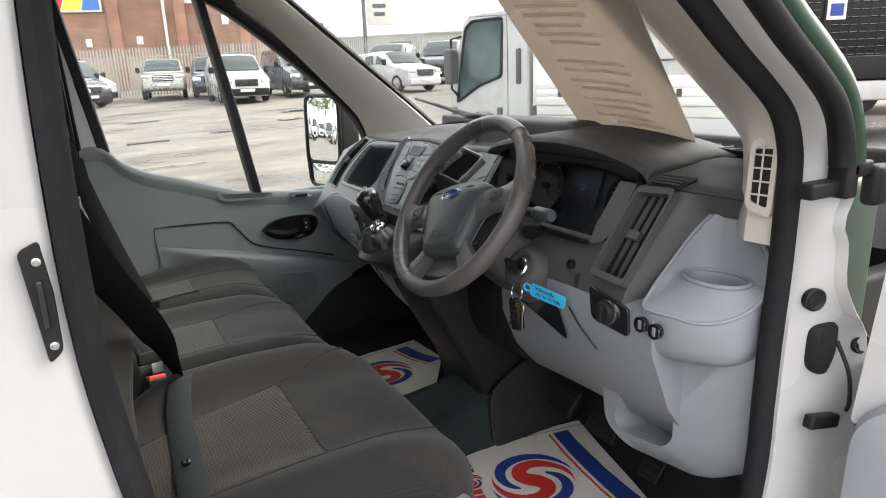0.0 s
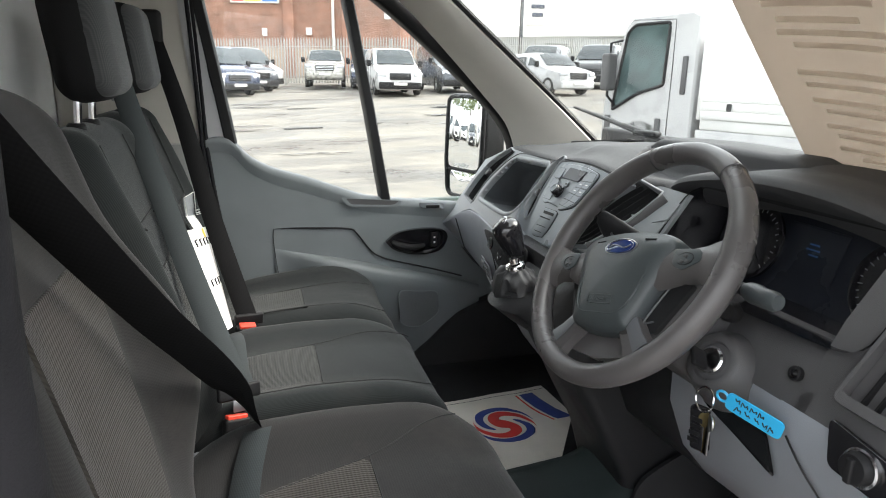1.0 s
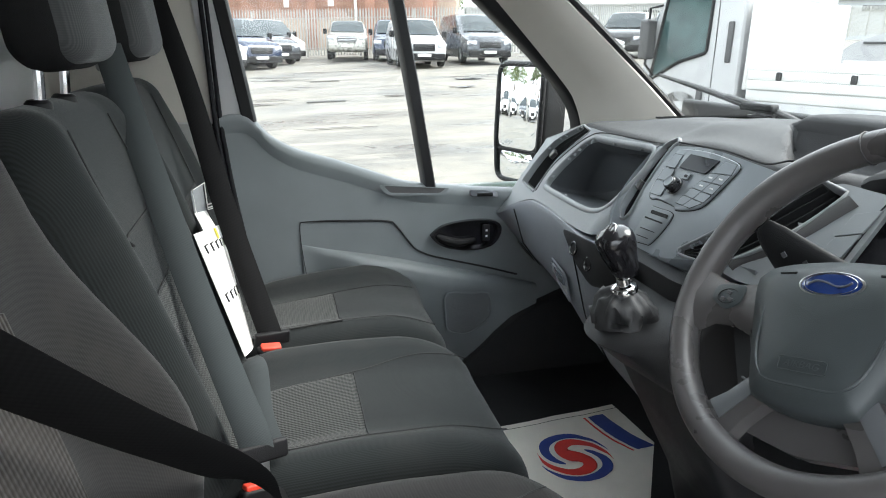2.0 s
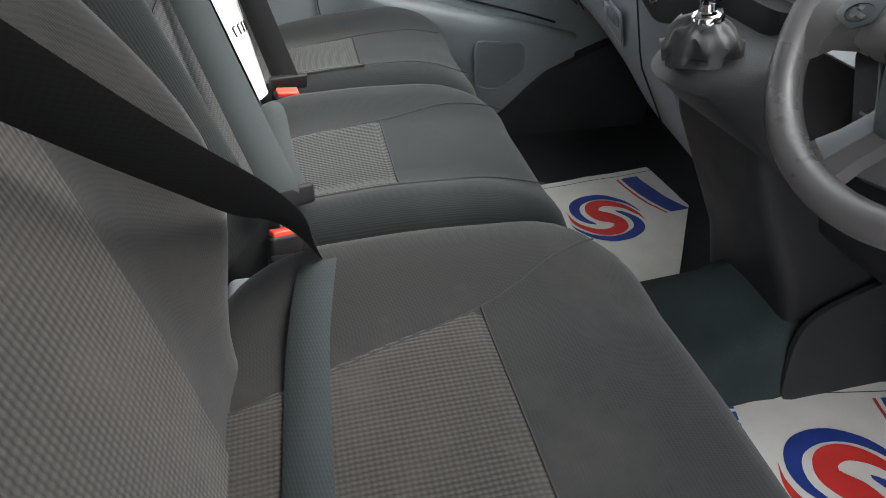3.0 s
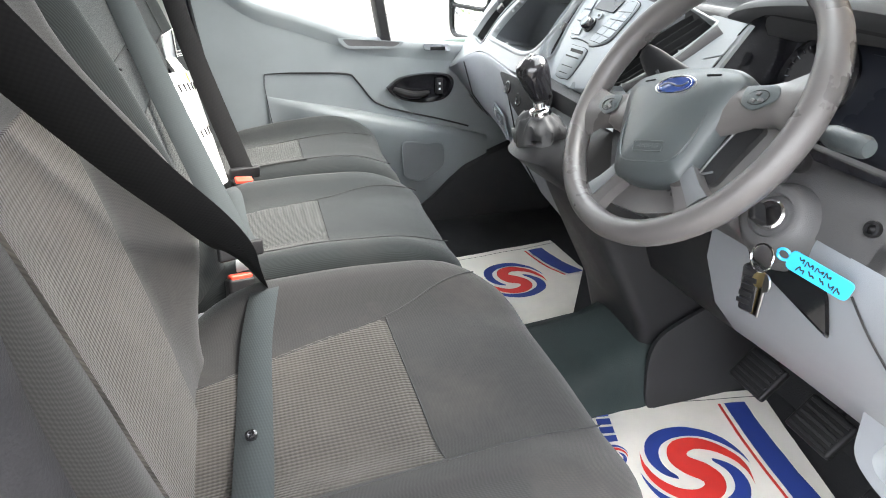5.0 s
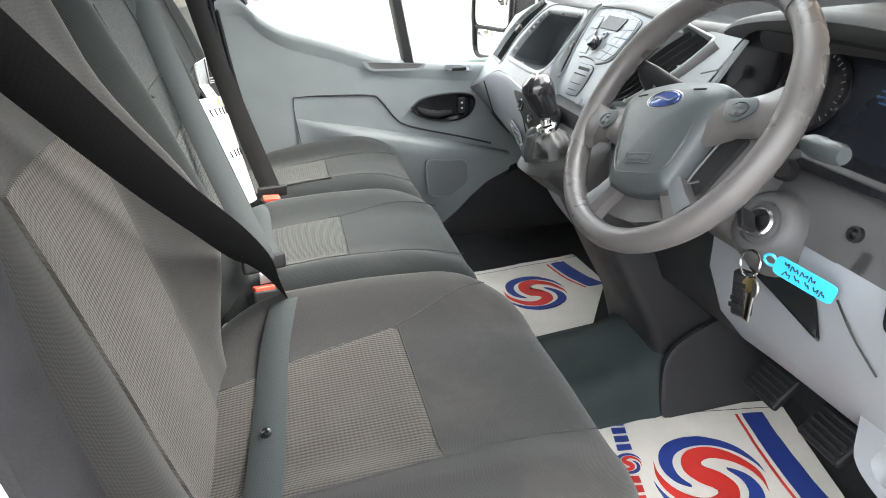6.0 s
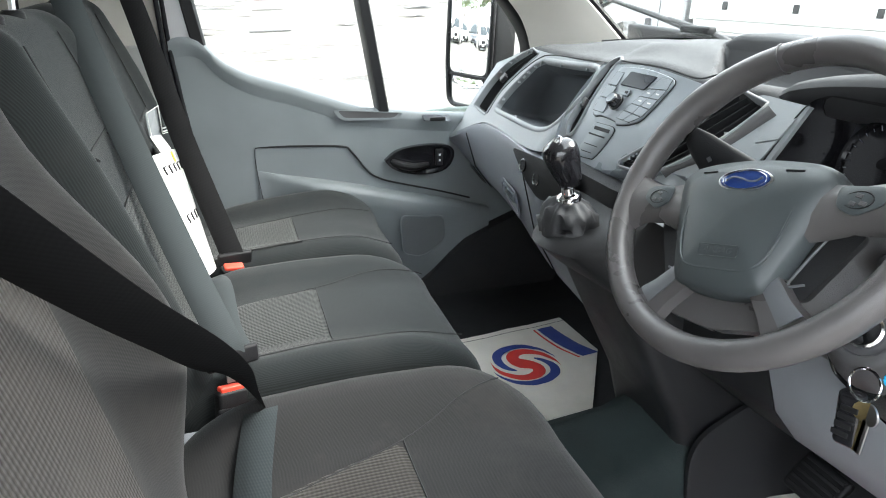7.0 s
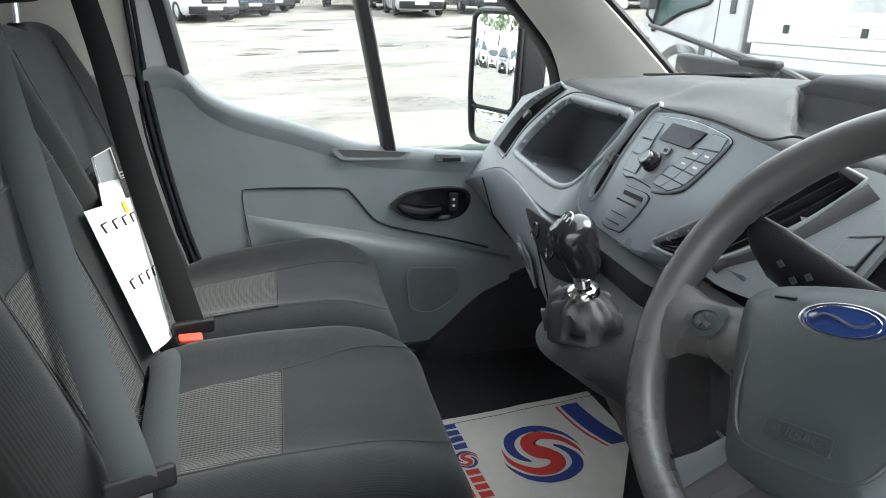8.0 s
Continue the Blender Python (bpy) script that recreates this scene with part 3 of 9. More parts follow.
def striker():
    ob = thing("striker_plate", (-0.008, -0.80, 1.48), "black steel striker plate with two bolts on the door post", "striker plate")
    bm = fresh()
    y = POST + 0.001
    outline = rounded([(-0.020, y, 1.530), (-0.003, y, 1.538), (0.001, y, 1.49), (0.0, y, 1.438), (-0.012, y, 1.428), (-0.016, y, 1.48)], 0.005)
    plate(bm, outline, (0, -0.006, 0), 0.001)
    part("plate", bm, black_plastic, ob)
    for x, z in ((-0.007, 1.521), (-0.006, 1.445)):
        bm = fresh()
        disc(bm, (x, y - 0.006, z), (0, -1, 0), [(0.0038, 0), (0.0038, 0.002), (0.002, 0.0025), (0.0015, 0.001)], 10)
        part("bolt", bm, steel, ob)
    bm = fresh()
    rbox(bm, (-0.008, y - 0.007, 1.483), (0.0025, 0.003, 0.022), 0.002)
    part("striker_bar", bm, gloss_black, ob)


striker()


def hinge_details():
    for (x, y, z, r, name, label) in ((0.862, -0.956, 1.352, 0.016, "grommet", "black rubber grommet in the white hinge post"), (0.962, -0.97, 1.27, 0.015, "grommet", "small black plug in the white hinge post")):
        bm = fresh()
        disc(bm, (x, y, z), (-0.35, -1, 0), [(r, -0.012), (r, -0.004), (r * 0.85, -0.002), (r * 0.6, -0.005), (0.001, -0.004)], 18)
        whole(name, bm, black_plastic, label, "grommet")
    bm = fresh()
    o = rounded([(0.868, -0.966, 1.312), (0.915, -0.966, 1.315), (0.918, -0.966, 1.265), (0.895, -0.966, 1.232), (0.868, -0.966, 1.25)], 0.016)
    plate(bm, [p + Vector((0, 0.03, 0)) for p in o], (0, -0.023, 0), 0.003)
    whole("wiring_boot", bm, black_plastic, "black rubber wiring boot in the hinge post", "wiring boot")
    bm = fresh()
    tube(bm, smooth_line([(0.90, -0.966, 1.29), (0.903, -0.985, 1.25), (0.915, -0.985, 1.205), (0.93, -0.975, 1.18)], 4), 0.003, 8)
    whole("wiring_loom", bm, black_plastic, "short black wiring loom to the door", "cable")
    bm = fresh()
    rbox(bm, (0.895, -0.962, 1.168), (0.034, 0.008, 0.010), 0.004, turn=axes((1, 0, -0.25)))
    whole("check_strap", bm, black_plastic, "black door check strap", "check strap")
    bm = fresh()
    rbox(bm, (0.845, -0.958, 1.506), (0.045, 0.012, 0.010), 0.004)
    rbox(bm, (0.865, -0.966, 1.515), (0.012, 0.014, 0.022), 0.004)
    rbox(bm, (0.885, -0.968, 1.528), (0.022, 0.012, 0.010), 0.004)
    rbox(bm, (0.922, -0.978, 1.505), (0.020, 0.012, 0.026), 0.008, 3)
    whole("door_hinge", bm, black_plastic, "black bracket at the top door hinge", "hinge")


hinge_details()

# outer weatherstrip and skin of the windscreen pillar
bm = fresh()
loft(bm, strip_rings)
whole("pillar_weatherstrip", bm, black_plastic, "black weatherstrip along the outer windscreen pillar", "weatherstrip", "structure", smooth=60)
bm = fresh()
loft(bm, skin_rings)
whole("pillar_skin", bm, green_paint, "dark green outer skin of the windscreen pillar", "body panel", "structure", smooth=60)
bm = fresh()
rbox(bm, (0.985, -0.905, 1.17), (0.06, 0.02, 0.33), 0.015, 3)
whole("wing_inner", bm, green_paint, "dark green inner wing behind the hinge post", "body panel", "structure")


def driver_door():
    ob = thing("driver_door", (1.03, -1.0, 0.6), "opened van driver door with grey card and green skin", "van door")
    h, way = Vector((0.905, -1.0, 0)), Vector((0.42, -0.907, 0))
    side = Vector((0.907, 0.42, 0))

    def d(u, s, z):
        return h + way * u + side * s + Vector((0, 0, z))
    bm = fresh()
    loft(bm, [rounded([d(0.0, 0.0, z0), d(0.98, 0.0, z0), d(0.98, 0.10, z0), d(0.0, 0.10, z0)], 0.02) for z0 in (0.58, 1.0, 1.24)])
    part("skin", bm, green_paint, ob)
    bm = fresh()
    prof = rounded([d(-0.01, -0.012, 0.62), d(0.92, -0.012, 0.62), d(0.92, -0.012, 1.27), d(0.30, -0.012, 1.25), d(0.06, -0.012, 1.24), d(0.0, -0.012, 1.20)], 0.04)
    plate(bm, prof, side * -0.035, 0.02)
    part("door_card", bm, dash_light, ob, "moulded grey inner door card")
    bm = fresh()
    plate(bm, rounded([d(-0.005, -0.002, 1.18), d(0.12, -0.002, 1.18), d(0.12, -0.002, 1.60), d(0.04, -0.002, 1.60), d(0.012, -0.002, 1.42)], 0.01), side * 0.05)
    part("edge", bm, white_paint, ob, "white painted front edge")


driver_door()


bm = fresh()
rbox(bm, (0.45, 0.93, 0.70), (0.85, 0.12, 0.07), 0.01)
whole("sill_left", bm, black_plastic, "dark inner sill under the passenger door", "sill", "structure")

# plain unseen wall added behind the viewer to block low sky, closing the yard
bm = fresh()
rbox(bm, (-4, -16.0, 1.4), (24, 0.2, 1.6), 0.02)
whole("added_sky_block_wall", bm, bulkhead_paint, "plain grey unseen wall added to block low sky", "wall", "structure")

speaker_mesh = mat("speaker_mesh_plastic", (0.12, 0.13, 0.135), 0.7, var=0.1, grain=0.8, grain_scale=1500)


# ---- passenger door with its window and mirror ----
def passenger_door():
    ob = thing("passenger_door", (0.5, 0.85, 0.72), "closed grey plastic passenger door with a moulded armrest", "van door")
    Y = 0.83

    def d(x, z, off=0.0):
        return Vector((x, Y - off, z))
    sill = smooth_line([d(0.03, 1.475), d(0.06, 1.482), d(0.098, 1.474), d(0.143, 1.424), d(0.209, 1.386), d(0.304, 1.356), d(0.40, 1.322), d(0.49, 1.292), d(0.60, 1.278), d(0.76, 1.262), d(1.02, 1.25)], 4)
    rear = smooth_line([d(0.13, 0.74), d(0.10, 0.95), d(0.055, 1.18), d(0.03, 1.34), d(0.027, 1.46)], 4)
    bm = fresh()
    out = rear + sill + [d(1.02, 0.74)]
    rings = [[p + Vector((0, 0.06, 0)) for p in out], [p + Vector((0, 0.012, 0)) for p in out]]
    mid = d(0.45, 1.1)
    rings.append([p + (mid - p).normalized() * 0.008 for p in out])
    loft(bm, rings)
    part("door_panel", bm, door_grey, ob, smooth=40)
    # rounded top rail along the sill
    bm = fresh()
    rings = []
    for p in sill:
        rings.append([p + Vector((0, 0.05, 0.0)), p + Vector((0, 0.02, 0.004)), p + Vector((0, 0.0, 0.003)), p + Vector((0, -0.009, -0.003)), p + Vector((0, -0.010, -0.018)), p + Vector((0, 0.0, -0.045)), p + Vector((0, 0.006, -0.09)), p + Vector((0, 0.05, -0.09))])
    loft(bm, rings)
    part("top_rail", bm, door_grey, ob, smooth=60)
    # step edge beside the post seal
    bm = fresh()
    tube(bm, [p + Vector((-0.012, 0.0, 0)) for p in rear], 0.009, 8)
    part("edge_seal", bm, black_plastic, ob, "black rubber door edge seal")
    # lower half stands proud under a ledge that falls towards the front
    crest = smooth_line([d(0.206, 1.142), d(0.26, 1.130), d(0.42, 1.098), d(0.58, 1.058), d(0.73, 1.022), d(0.86, 0.985)], 4)
    bm = fresh()
    rings = []
    for p in crest:
        f = ease(0.205, 0.40, p.x) * (1 - 0.6 * ease(0.6, 0.86, p.x))
        prot = 0.004 + 0.050 * f
        rings.append([p + Vector((0, 0.02, 0.0)), p + Vector((0, -prot * 0.5, 0.002)), p + Vector((0, -prot * 0.9, -0.004)), p + Vector((0, -prot, -0.016)), p + Vector((0, -prot * 0.9, -0.05)), p + Vector((0, -prot * 0.5, -0.12)), Vector((p.x, Y - 0.02, 0.80)), Vector((p.x, Y - 0.012, 0.74)), Vector((p.x, Y + 0.02, 0.74))])
    loft(bm, rings)
    part("lower_panel", bm, door_grey, ob, smooth=60)
    # groove round the armrest recess; a thin black bar stands in for its shadow
    groove = smooth_line([d(0.215, 1.045, 0.014), d(0.205, 1.13, 0.004), d(0.203, 1.195, 0.002), d(0.22, 1.206, 0.002), d(0.33, 1.203, 0.002), d(0.43, 1.196, 0.002), d(0.455, 1.18, 0.002), d(0.50, 1.12, 0.002), d(0.53, 1.10, 0.002), d(0.57, 1.085, 0.003), d(0.70, 1.05, 0.006), d(0.80, 1.02, 0.01)], 4)
    bm = fresh()
    tube(bm, groove, [0.001 + 0.0018 * ease(0.2, 0.3, p.x) for p in groove], 6)
    part("groove", bm, black_plastic, ob, "dark shadow groove")
    # recessed grab tray in the sill; dark floor colour stands in for its shade
    bm = fresh()
    o = rounded([d(0.405, 1.297, 0.0125), d(0.43, 1.268, 0.0125), d(0.575, 1.262, 0.0125), d(0.60, 1.281, 0.0125)], 0.012)
    i = rounded([d(0.42, 1.294, 0.0125), d(0.438, 1.274, 0.0125), d(0.57, 1.268, 0.0125), d(0.588, 1.280, 0.0125)], 0.008)
    frame_ring(bm, o, i, (0, -0.002, 0))
    tray = part("grab_tray", bm, door_grey, ob)
    bm = fresh()
    plate(bm, [p + Vector((0, 0.0005, 0)) for p in i], (0, -0.001, 0))
    part("tray_floor_shade", bm, dash_dark, tray)
    # handle in its black bowl
    bm = fresh()
    bowl = smooth_line([d(x, z, 0.004) for x, z in ((0.545, 1.150), (0.580, 1.176), (0.640, 1.187), (0.705, 1.187), (0.740, 1.176), (0.746, 1.148), (0.722, 1.114), (0.665, 1.103), (0.600, 1.112), (0.562, 1.130), (0.545, 1.150))], 4)[:-1]
    mid = sum(bowl, Vector()) / len(bowl)
    loft(bm, [[p + Vector((0, 0.004, 0)) for p in bowl], [p + Vector((0, -0.012, 0)) for p in bowl], [mid + (p - mid) * 0.9 + Vector((0, -0.012, 0)) for p in bowl], [mid + (p - mid) * 0.8 + Vector((0, 0.0, 0)) for p in bowl]])
    bowl_ob = part("handle_bowl", bm, gloss_black, ob, "gloss black handle bowl")
    bm = fresh()
    tube(bm, smooth_line([d(0.565, 1.148, 0.010), d(0.585, 1.138, 0.016), d(0.625, 1.128, 0.018), d(0.672, 1.132, 0.012)], 5), [0.006 + 0.006 * math.sin(math.pi * k / 15) for k in range(16)], 10)
    part("lever", bm, black_plastic, bowl_ob)
    bm = fresh()
    rbox(bm, d(0.703, 1.150, 0.012), (0.011, 0.005, 0.024), 0.004, 3)
    part("lock_switch", bm, black_plastic, bowl_ob)
    for z in (1.158, 1.142):
        bm = fresh()
        rbox(bm, d(0.703, z, 0.0175), (0.003, 0.0006, 0.003), 0.0005)
        part("mark", bm, white_mark, bowl_ob)
    # window switch on the sill
    bm = fresh()
    plate(bm, rounded([d(0.65, 1.271, 0.0135), d(0.73, 1.266, 0.0135), d(0.735, 1.249, 0.015), d(0.655, 1.254, 0.015)], 0.006), (0, -0.004, 0.003), 0.001)
    sw = part("window_switch", bm, chrome, ob, "bright rimmed window switch")
    bm = fresh()
    rbox(bm, d(0.695, 1.2595, 0.019), (0.022, 0.003, 0.005), 0.002)
    part("rocker", bm, black_plastic, sw)
    # loudspeaker grille low in the door
    g = rounded([d(0.575, 1.0, 0.047), d(0.715, 0.985, 0.039), d(0.72, 0.905, 0.036), d(0.65, 0.86, 0.038), d(0.585, 0.875, 0.042)], 0.025)
    bm = fresh()
    gm = sum(g, Vector()) / len(g)
    frame_ring(bm, g, [gm + (p - gm) * 0.95 for p in g], (0, -0.004, 0))
    sp = part("speaker_rim", bm, door_grey, ob)
    bm = fresh()
    plate(bm, [gm + (p - gm) * 0.95 for p in g], (0, -0.0015, 0))
    part("speaker_grille", bm, speaker_mesh, sp, "finely meshed grey speaker grille")
    # window frame bars and panes
    def bar(name, pts, w):
        bm = fresh()
        rings = []
        for i, p in enumerate(pts):
            t = (pts[min(i + 1, len(pts) - 1)] - pts[max(i - 1, 0)]).normalized()
            n = Vector((-t.z, 0, t.x)) * w / 2
            rings.append([p - n + Vector((0, 0.05, 0)), p - n, p - n * 0.7 + Vector((0, -0.008, 0)), p + n * 0.7 + Vector((0, -0.008, 0)), p + n, p + n + Vector((0, 0.05, 0))])
        loft(bm, rings)
        return part(name, bm, black_plastic, ob, "black window frame bar", smooth=50)
    bar("rear_frame", [d(0.098, 1.46), d(0.068, 1.65), d(0.035, 1.845), d(0.02, 1.95)], 0.034)
    bar("divider_bar", [d(0.548, 1.28), d(0.502, 1.55), d(0.455, 1.80), d(0.425, 1.95)], 0.03)
    bar("front_frame", smooth_line([d(1.0, 1.30), d(0.985, 1.45), d(0.93, 1.545), d(0.80, 1.67), d(0.59, 1.845), d(0.44, 1.94), d(0.30, 1.975), d(0.02, 1.98)], 4), 0.05)
    bm = fresh()
    plate(bm, [d(0.09, 1.44, -0.03), d(0.40, 1.31, -0.03), d(0.98, 1.24, -0.03), d(0.97, 1.5, -0.03), d(0.58, 1.86, -0.03), d(0.4, 1.95, -0.03), d(0.03, 1.95, -0.03)], (0, 0.004, 0))
    pane = part("window_pane", bm, clear_glass, ob, "clear side window glass", smooth=0)
    pane.visible_shadow = False
    # white outer frame seen between post and window
    bm = fresh()
    loft(bm, [[d(x0 - 0.02, z, 0.004), d(x0 + 0.03, z, 0.004), d(x0 + 0.03, z, -0.06), d(x0 - 0.02, z, -0.06)] for x0, z in ((0.055, 1.47), (0.02, 1.66), (-0.005, 1.95))])
    part("outer_frame", bm, white_paint, ob, "white painted window frame edge")
    # outer skin
    bm = fresh()
    rbox(bm, (0.5, 0.955, 0.98), (0.52, 0.03, 0.28), 0.02, 3)
    part("outer_skin", bm, green_paint, ob, "green outer door skin")


passenger_door()


def wing_mirror():
    ob = thing("wing_mirror", (0.95, 1.0, 1.27), "black two-part van wing mirror on its arm", "wing mirror")
    c = Vector((0.895, 1.075, 1.415))
    turn = axes((-0.92, -0.39, 0.036))

    def shape(p):
        k = 1 - 0.16 * ease(0.0, -0.19, p.z)
        back = 1 - 0.35 * ease(-0.02, -0.07, p.x)
        return (p.x, p.y * k * back, p.z * (0.97 if back < 1 else 1.0))
    bm = fresh()
    rbox(bm, c + turn @ Vector((-0.052, 0, 0)), (0.07, 0.102, 0.186), 0.02, 4, (4, 3, 6), turn, shape)
    part("mirror_housing", bm, black_plastic, ob)

    def m(y, z, x=0.0):
        return c + turn @ Vector((x, y, z))
    for name, z0, z1 in (("mirror_glass", -0.075, 0.172), ("blind_spot_glass", -0.170, -0.088)):
        bm = fresh()
        w1, w0 = (0.086, 0.082) if z1 > 0 else (0.082, 0.072)
        o = rounded([m(-w0, z0, 0.0185), m(w0, z0, 0.0185), m(w1, z1, 0.0185), m(-w1, z1, 0.0185)], 0.026 if z1 > 0 else 0.02, 6)
        mid = sum(o, Vector()) / len(o)
        bend = 1.7 if z1 > 0 else 0.45
        rings = []
        for k in (1.0, 0.88, 0.74, 0.6, 0.46, 0.32, 0.18, 0.02):
            rings.append([mid + (p - mid) * k + turn @ Vector((0.006 - ((p - mid).length * k) ** 2 / (2 * bend), 0, 0)) for p in o])
        loft(bm, rings)
        part(name, bm, mirror_mat, ob, "silvered mirror glass", smooth=80)
    bm = fresh()
    tube(bm, rounded([m(-0.080, -0.176, 0.018), m(0.080, -0.176, 0.018), m(0.0945, -0.05, 0.018), m(0.0945, 0.176, 0.018), m(-0.0945, 0.176, 0.018), m(-0.0945, -0.05, 0.018)], 0.035, 5), 0.0085, 8, loop=True)
    part("mirror_rim", bm, black_plastic, ob, smooth=70)
    bm = fresh()
    rbox(bm, m(0, -0.0815, 0.019), (0.003, 0.083, 0.004), 0.002, 2, turn=turn)
    part("glass_divider", bm, black_plastic, ob)
    bm = fresh()
    tube(bm, smooth_line([(0.93, 1.05, 1.30), (0.97, 0.96, 1.28), (1.0, 0.89, 1.28)], 4), 0.03, 10, flat=0.7)
    part("arm", bm, black_plastic, ob)


wing_mirror()


# ---- dashboard ----
dim_mark = mat("unlit_dial_marking", (0.22, 0.23, 0.24), 0.6)
CREST = [(-0.9, 1.485), (-0.67, 1.498), (-0.3, 1.52), (0.0, 1.53), (0.3, 1.512), (0.6, 1.475), (0.86, 1.435)]
LIP = [(-0.9, 1.475), (-0.69, 1.478), (-0.24, 1.49), (-0.1, 1.50), (0.0, 1.505), (0.15, 1.49), (0.46, 1.472), (0.6, 1.466), (0.86, 1.40)]
TONE = [(-0.9, 1.30), (-0.5, 1.305), (-0.25, 1.32), (0.03, 1.33), (0.24, 1.32), (0.6, 1.292), (0.86, 1.205)]


def dashboard():
    ob = thing("dashboard", (0.95, 0.0, 1.25), "two-tone grey van dashboard with open cubby and centre stack", "dashboard")
    N = Vector((-0.82, 0, 0.57))

    # dark top pad, in three runs; the middle one is the hood over the instruments;
    # a storage bin is sunk into it, its near wall running aslant from the brow to the face
    def sunk(x, y, x_lip):
        wall = 0.048 - (0.95 - x) * 1.10
        return 0.046 * ease(0.0, 0.016, wall - y) * ease(0.957, 0.945, x) * ease(x_lip + 0.030, x_lip + 0.055, x) * ease(-0.34, -0.30, y)

    def pad(y0, y1, n, hood=False):
        bm = fresh()
        rings = []
        for i in range(n + 1):
            y = y0 + (y1 - y0) * i / n
            zc, zl = table(CREST, y)[0], table(LIP, y)[0]
            f = face(y, zl)
            if hood:
                s = math.sin(math.pi * clampf((y + 0.655) / 0.44, 0, 1)) ** 0.6
                f = f + Vector((0.010 * s, 0, 0.006 + 0.040 * s))
                zc = zc + 0.026 * s
            ring = [(1.27, y, zc - 0.10), (1.2, y, zc - 0.045), (1.12, y, zc - 0.012), (1.04, y, zc), (0.985, y, zc - 0.001)]
            profile = [(f.x + 0.012, f.z + 0.003), (f.x + 0.05, f.z + 0.008), (f.x + 0.12, max(zc - 0.004, f.z + 0.004)), (0.985, zc - 0.001)]
            for k in range(22):
                x = 0.965 + (f.x + 0.014 - 0.965) * k / 21
                ring.append((x, y, table(profile, x)[0] - sunk(x, y, f.x)))
            ring += [(f.x + 0.004, y, f.z - 0.001), (f.x, y, f.z - 0.008), (f.x + 0.03, y, f.z - 0.045), (1.0, y, f.z - 0.075), (1.27, y, zc - 0.16)]
            rings.append(ring)
        loft(bm, rings)
        return bm
    part("top_pad", pad(0.86, -0.215, 130), pad_dark, ob, smooth=60)
    part("instrument_hood", pad(-0.215, -0.655, 44, True), pad_dark, ob, "dark curved hood over the instruments", smooth=60)
    part("end_pad", pad(-0.655, -0.84, 8), pad_dark, ob, smooth=60)
    # demister slot on the passenger side and at the far end
    for a, b in (((1.1, 0.60), (1.05, 0.22)), ((1.13, -0.72), (1.12, -0.50))):
        bm = fresh()
        z0, z1 = table(CREST, a[1])[0], table(CREST, b[1])[0]
        plate(bm, [(a[0], a[1], z0 - 0.004), (a[0] - 0.045, a[1], z0 + 0.003), (b[0] - 0.045, b[1], z1 + 0.003), (b[0], b[1], z1 - 0.001)], (0, 0, 0.004))
        slot = part("demister_slot", bm, black_plastic, ob)
        for k in range(1, 8):
            t = k / 8
            bm = fresh()
            q = Vector((a[0] + (b[0] - a[0]) * t - 0.022, a[1] + (b[1] - a[1]) * t, z0 + (z1 - z0) * t + 0.005))
            rbox(bm, q, (0.02, 0.002, 0.002), 0.001)
            part("slat", bm, dash_dark, slot)
    # raised brow along the back of the bin
    bm = fresh()
    rings = []
    for k in range(29):
        t = k / 28
        y = 0.062 - 0.44 * t
        zc = table(CREST, y)[0]
        lift = (0.014 + 0.018 * t) * ease(0.0, 0.09, t) * ease(1.0, 0.88, t) + 0.001
        rings.append([(1.17, y, zc - 0.035), (1.11, y, zc + lift * 0.7), (1.03, y, zc + lift), (0.968, y, zc + lift), (0.957, y, zc + lift - 0.004), (0.953, y, zc + lift - 0.011), (0.958, y, zc - 0.03), (1.14, y, zc - 0.05)])
    loft(bm, rings)
    part("bin_brow", bm, pad_dark, ob, "raised brow over the pad's storage bin", smooth=50)

    # grey face from the door to the instruments, cut out for the cubby and the vents
    def loop_line(pts, per=5):
        return [(p.x, p.y) for p in smooth_line([(y, z, 0) for y, z in pts + pts[:1]], per)[:-1]]

    def inside(y, z, poly):
        odd = False
        for (y0, z0), (y1, z1) in zip(poly, poly[1:] + poly[:1]):
            if (z0 > z) != (z1 > z) and y < y0 + (y1 - y0) * (z - z0) / (z1 - z0):
                odd = not odd
        return odd
    opening = loop_line([(0.484, 1.448), (0.469, 1.450), (0.30, 1.463), (0.160, 1.476), (0.136, 1.477), (0.131, 1.468), (0.135, 1.446), (0.157, 1.409), (0.18, 1.380), (0.221, 1.362), (0.294, 1.350), (0.473, 1.335), (0.582, 1.327), (0.601, 1.331), (0.600, 1.345), (0.582, 1.380), (0.528, 1.432)])
    stack_in = [(0.083, 1.500), (0.093, 1.487), (0.105, 1.433), (0.113, 1.40), (0.120, 1.379), (0.127, 1.369)]
    stack_out = [(0.087, 1.503), (0.109, 1.489), (0.125, 1.452), (0.132, 1.423), (0.138, 1.390), (0.131, 1.369)]
    wide_up = [(-0.034, 1.361), (-0.10, 1.411), (-0.135, 1.456), (-0.168, 1.495)]
    wide_low = [(-0.036, 1.357), (-0.112, 1.368), (-0.172, 1.408), (-0.208, 1.478)]
    end_in = [(0.550, 1.457), (0.621, 1.401), (0.650, 1.362), (0.652, 1.30)]
    end_out = [(0.622, 1.461), (0.745, 1.411), (0.792, 1.352), (0.796, 1.296)]
    shut = [opening]
    for a, b in ((stack_in, stack_out), (wide_up, wide_low), (end_in, end_out)):
        shut.append([(p.x, p.y) for p in smooth_line([(y, z, 0) for y, z in a], 6)] + [(p.x, p.y) for p in reversed(smooth_line([(y, z, 0) for y, z in b], 6))])
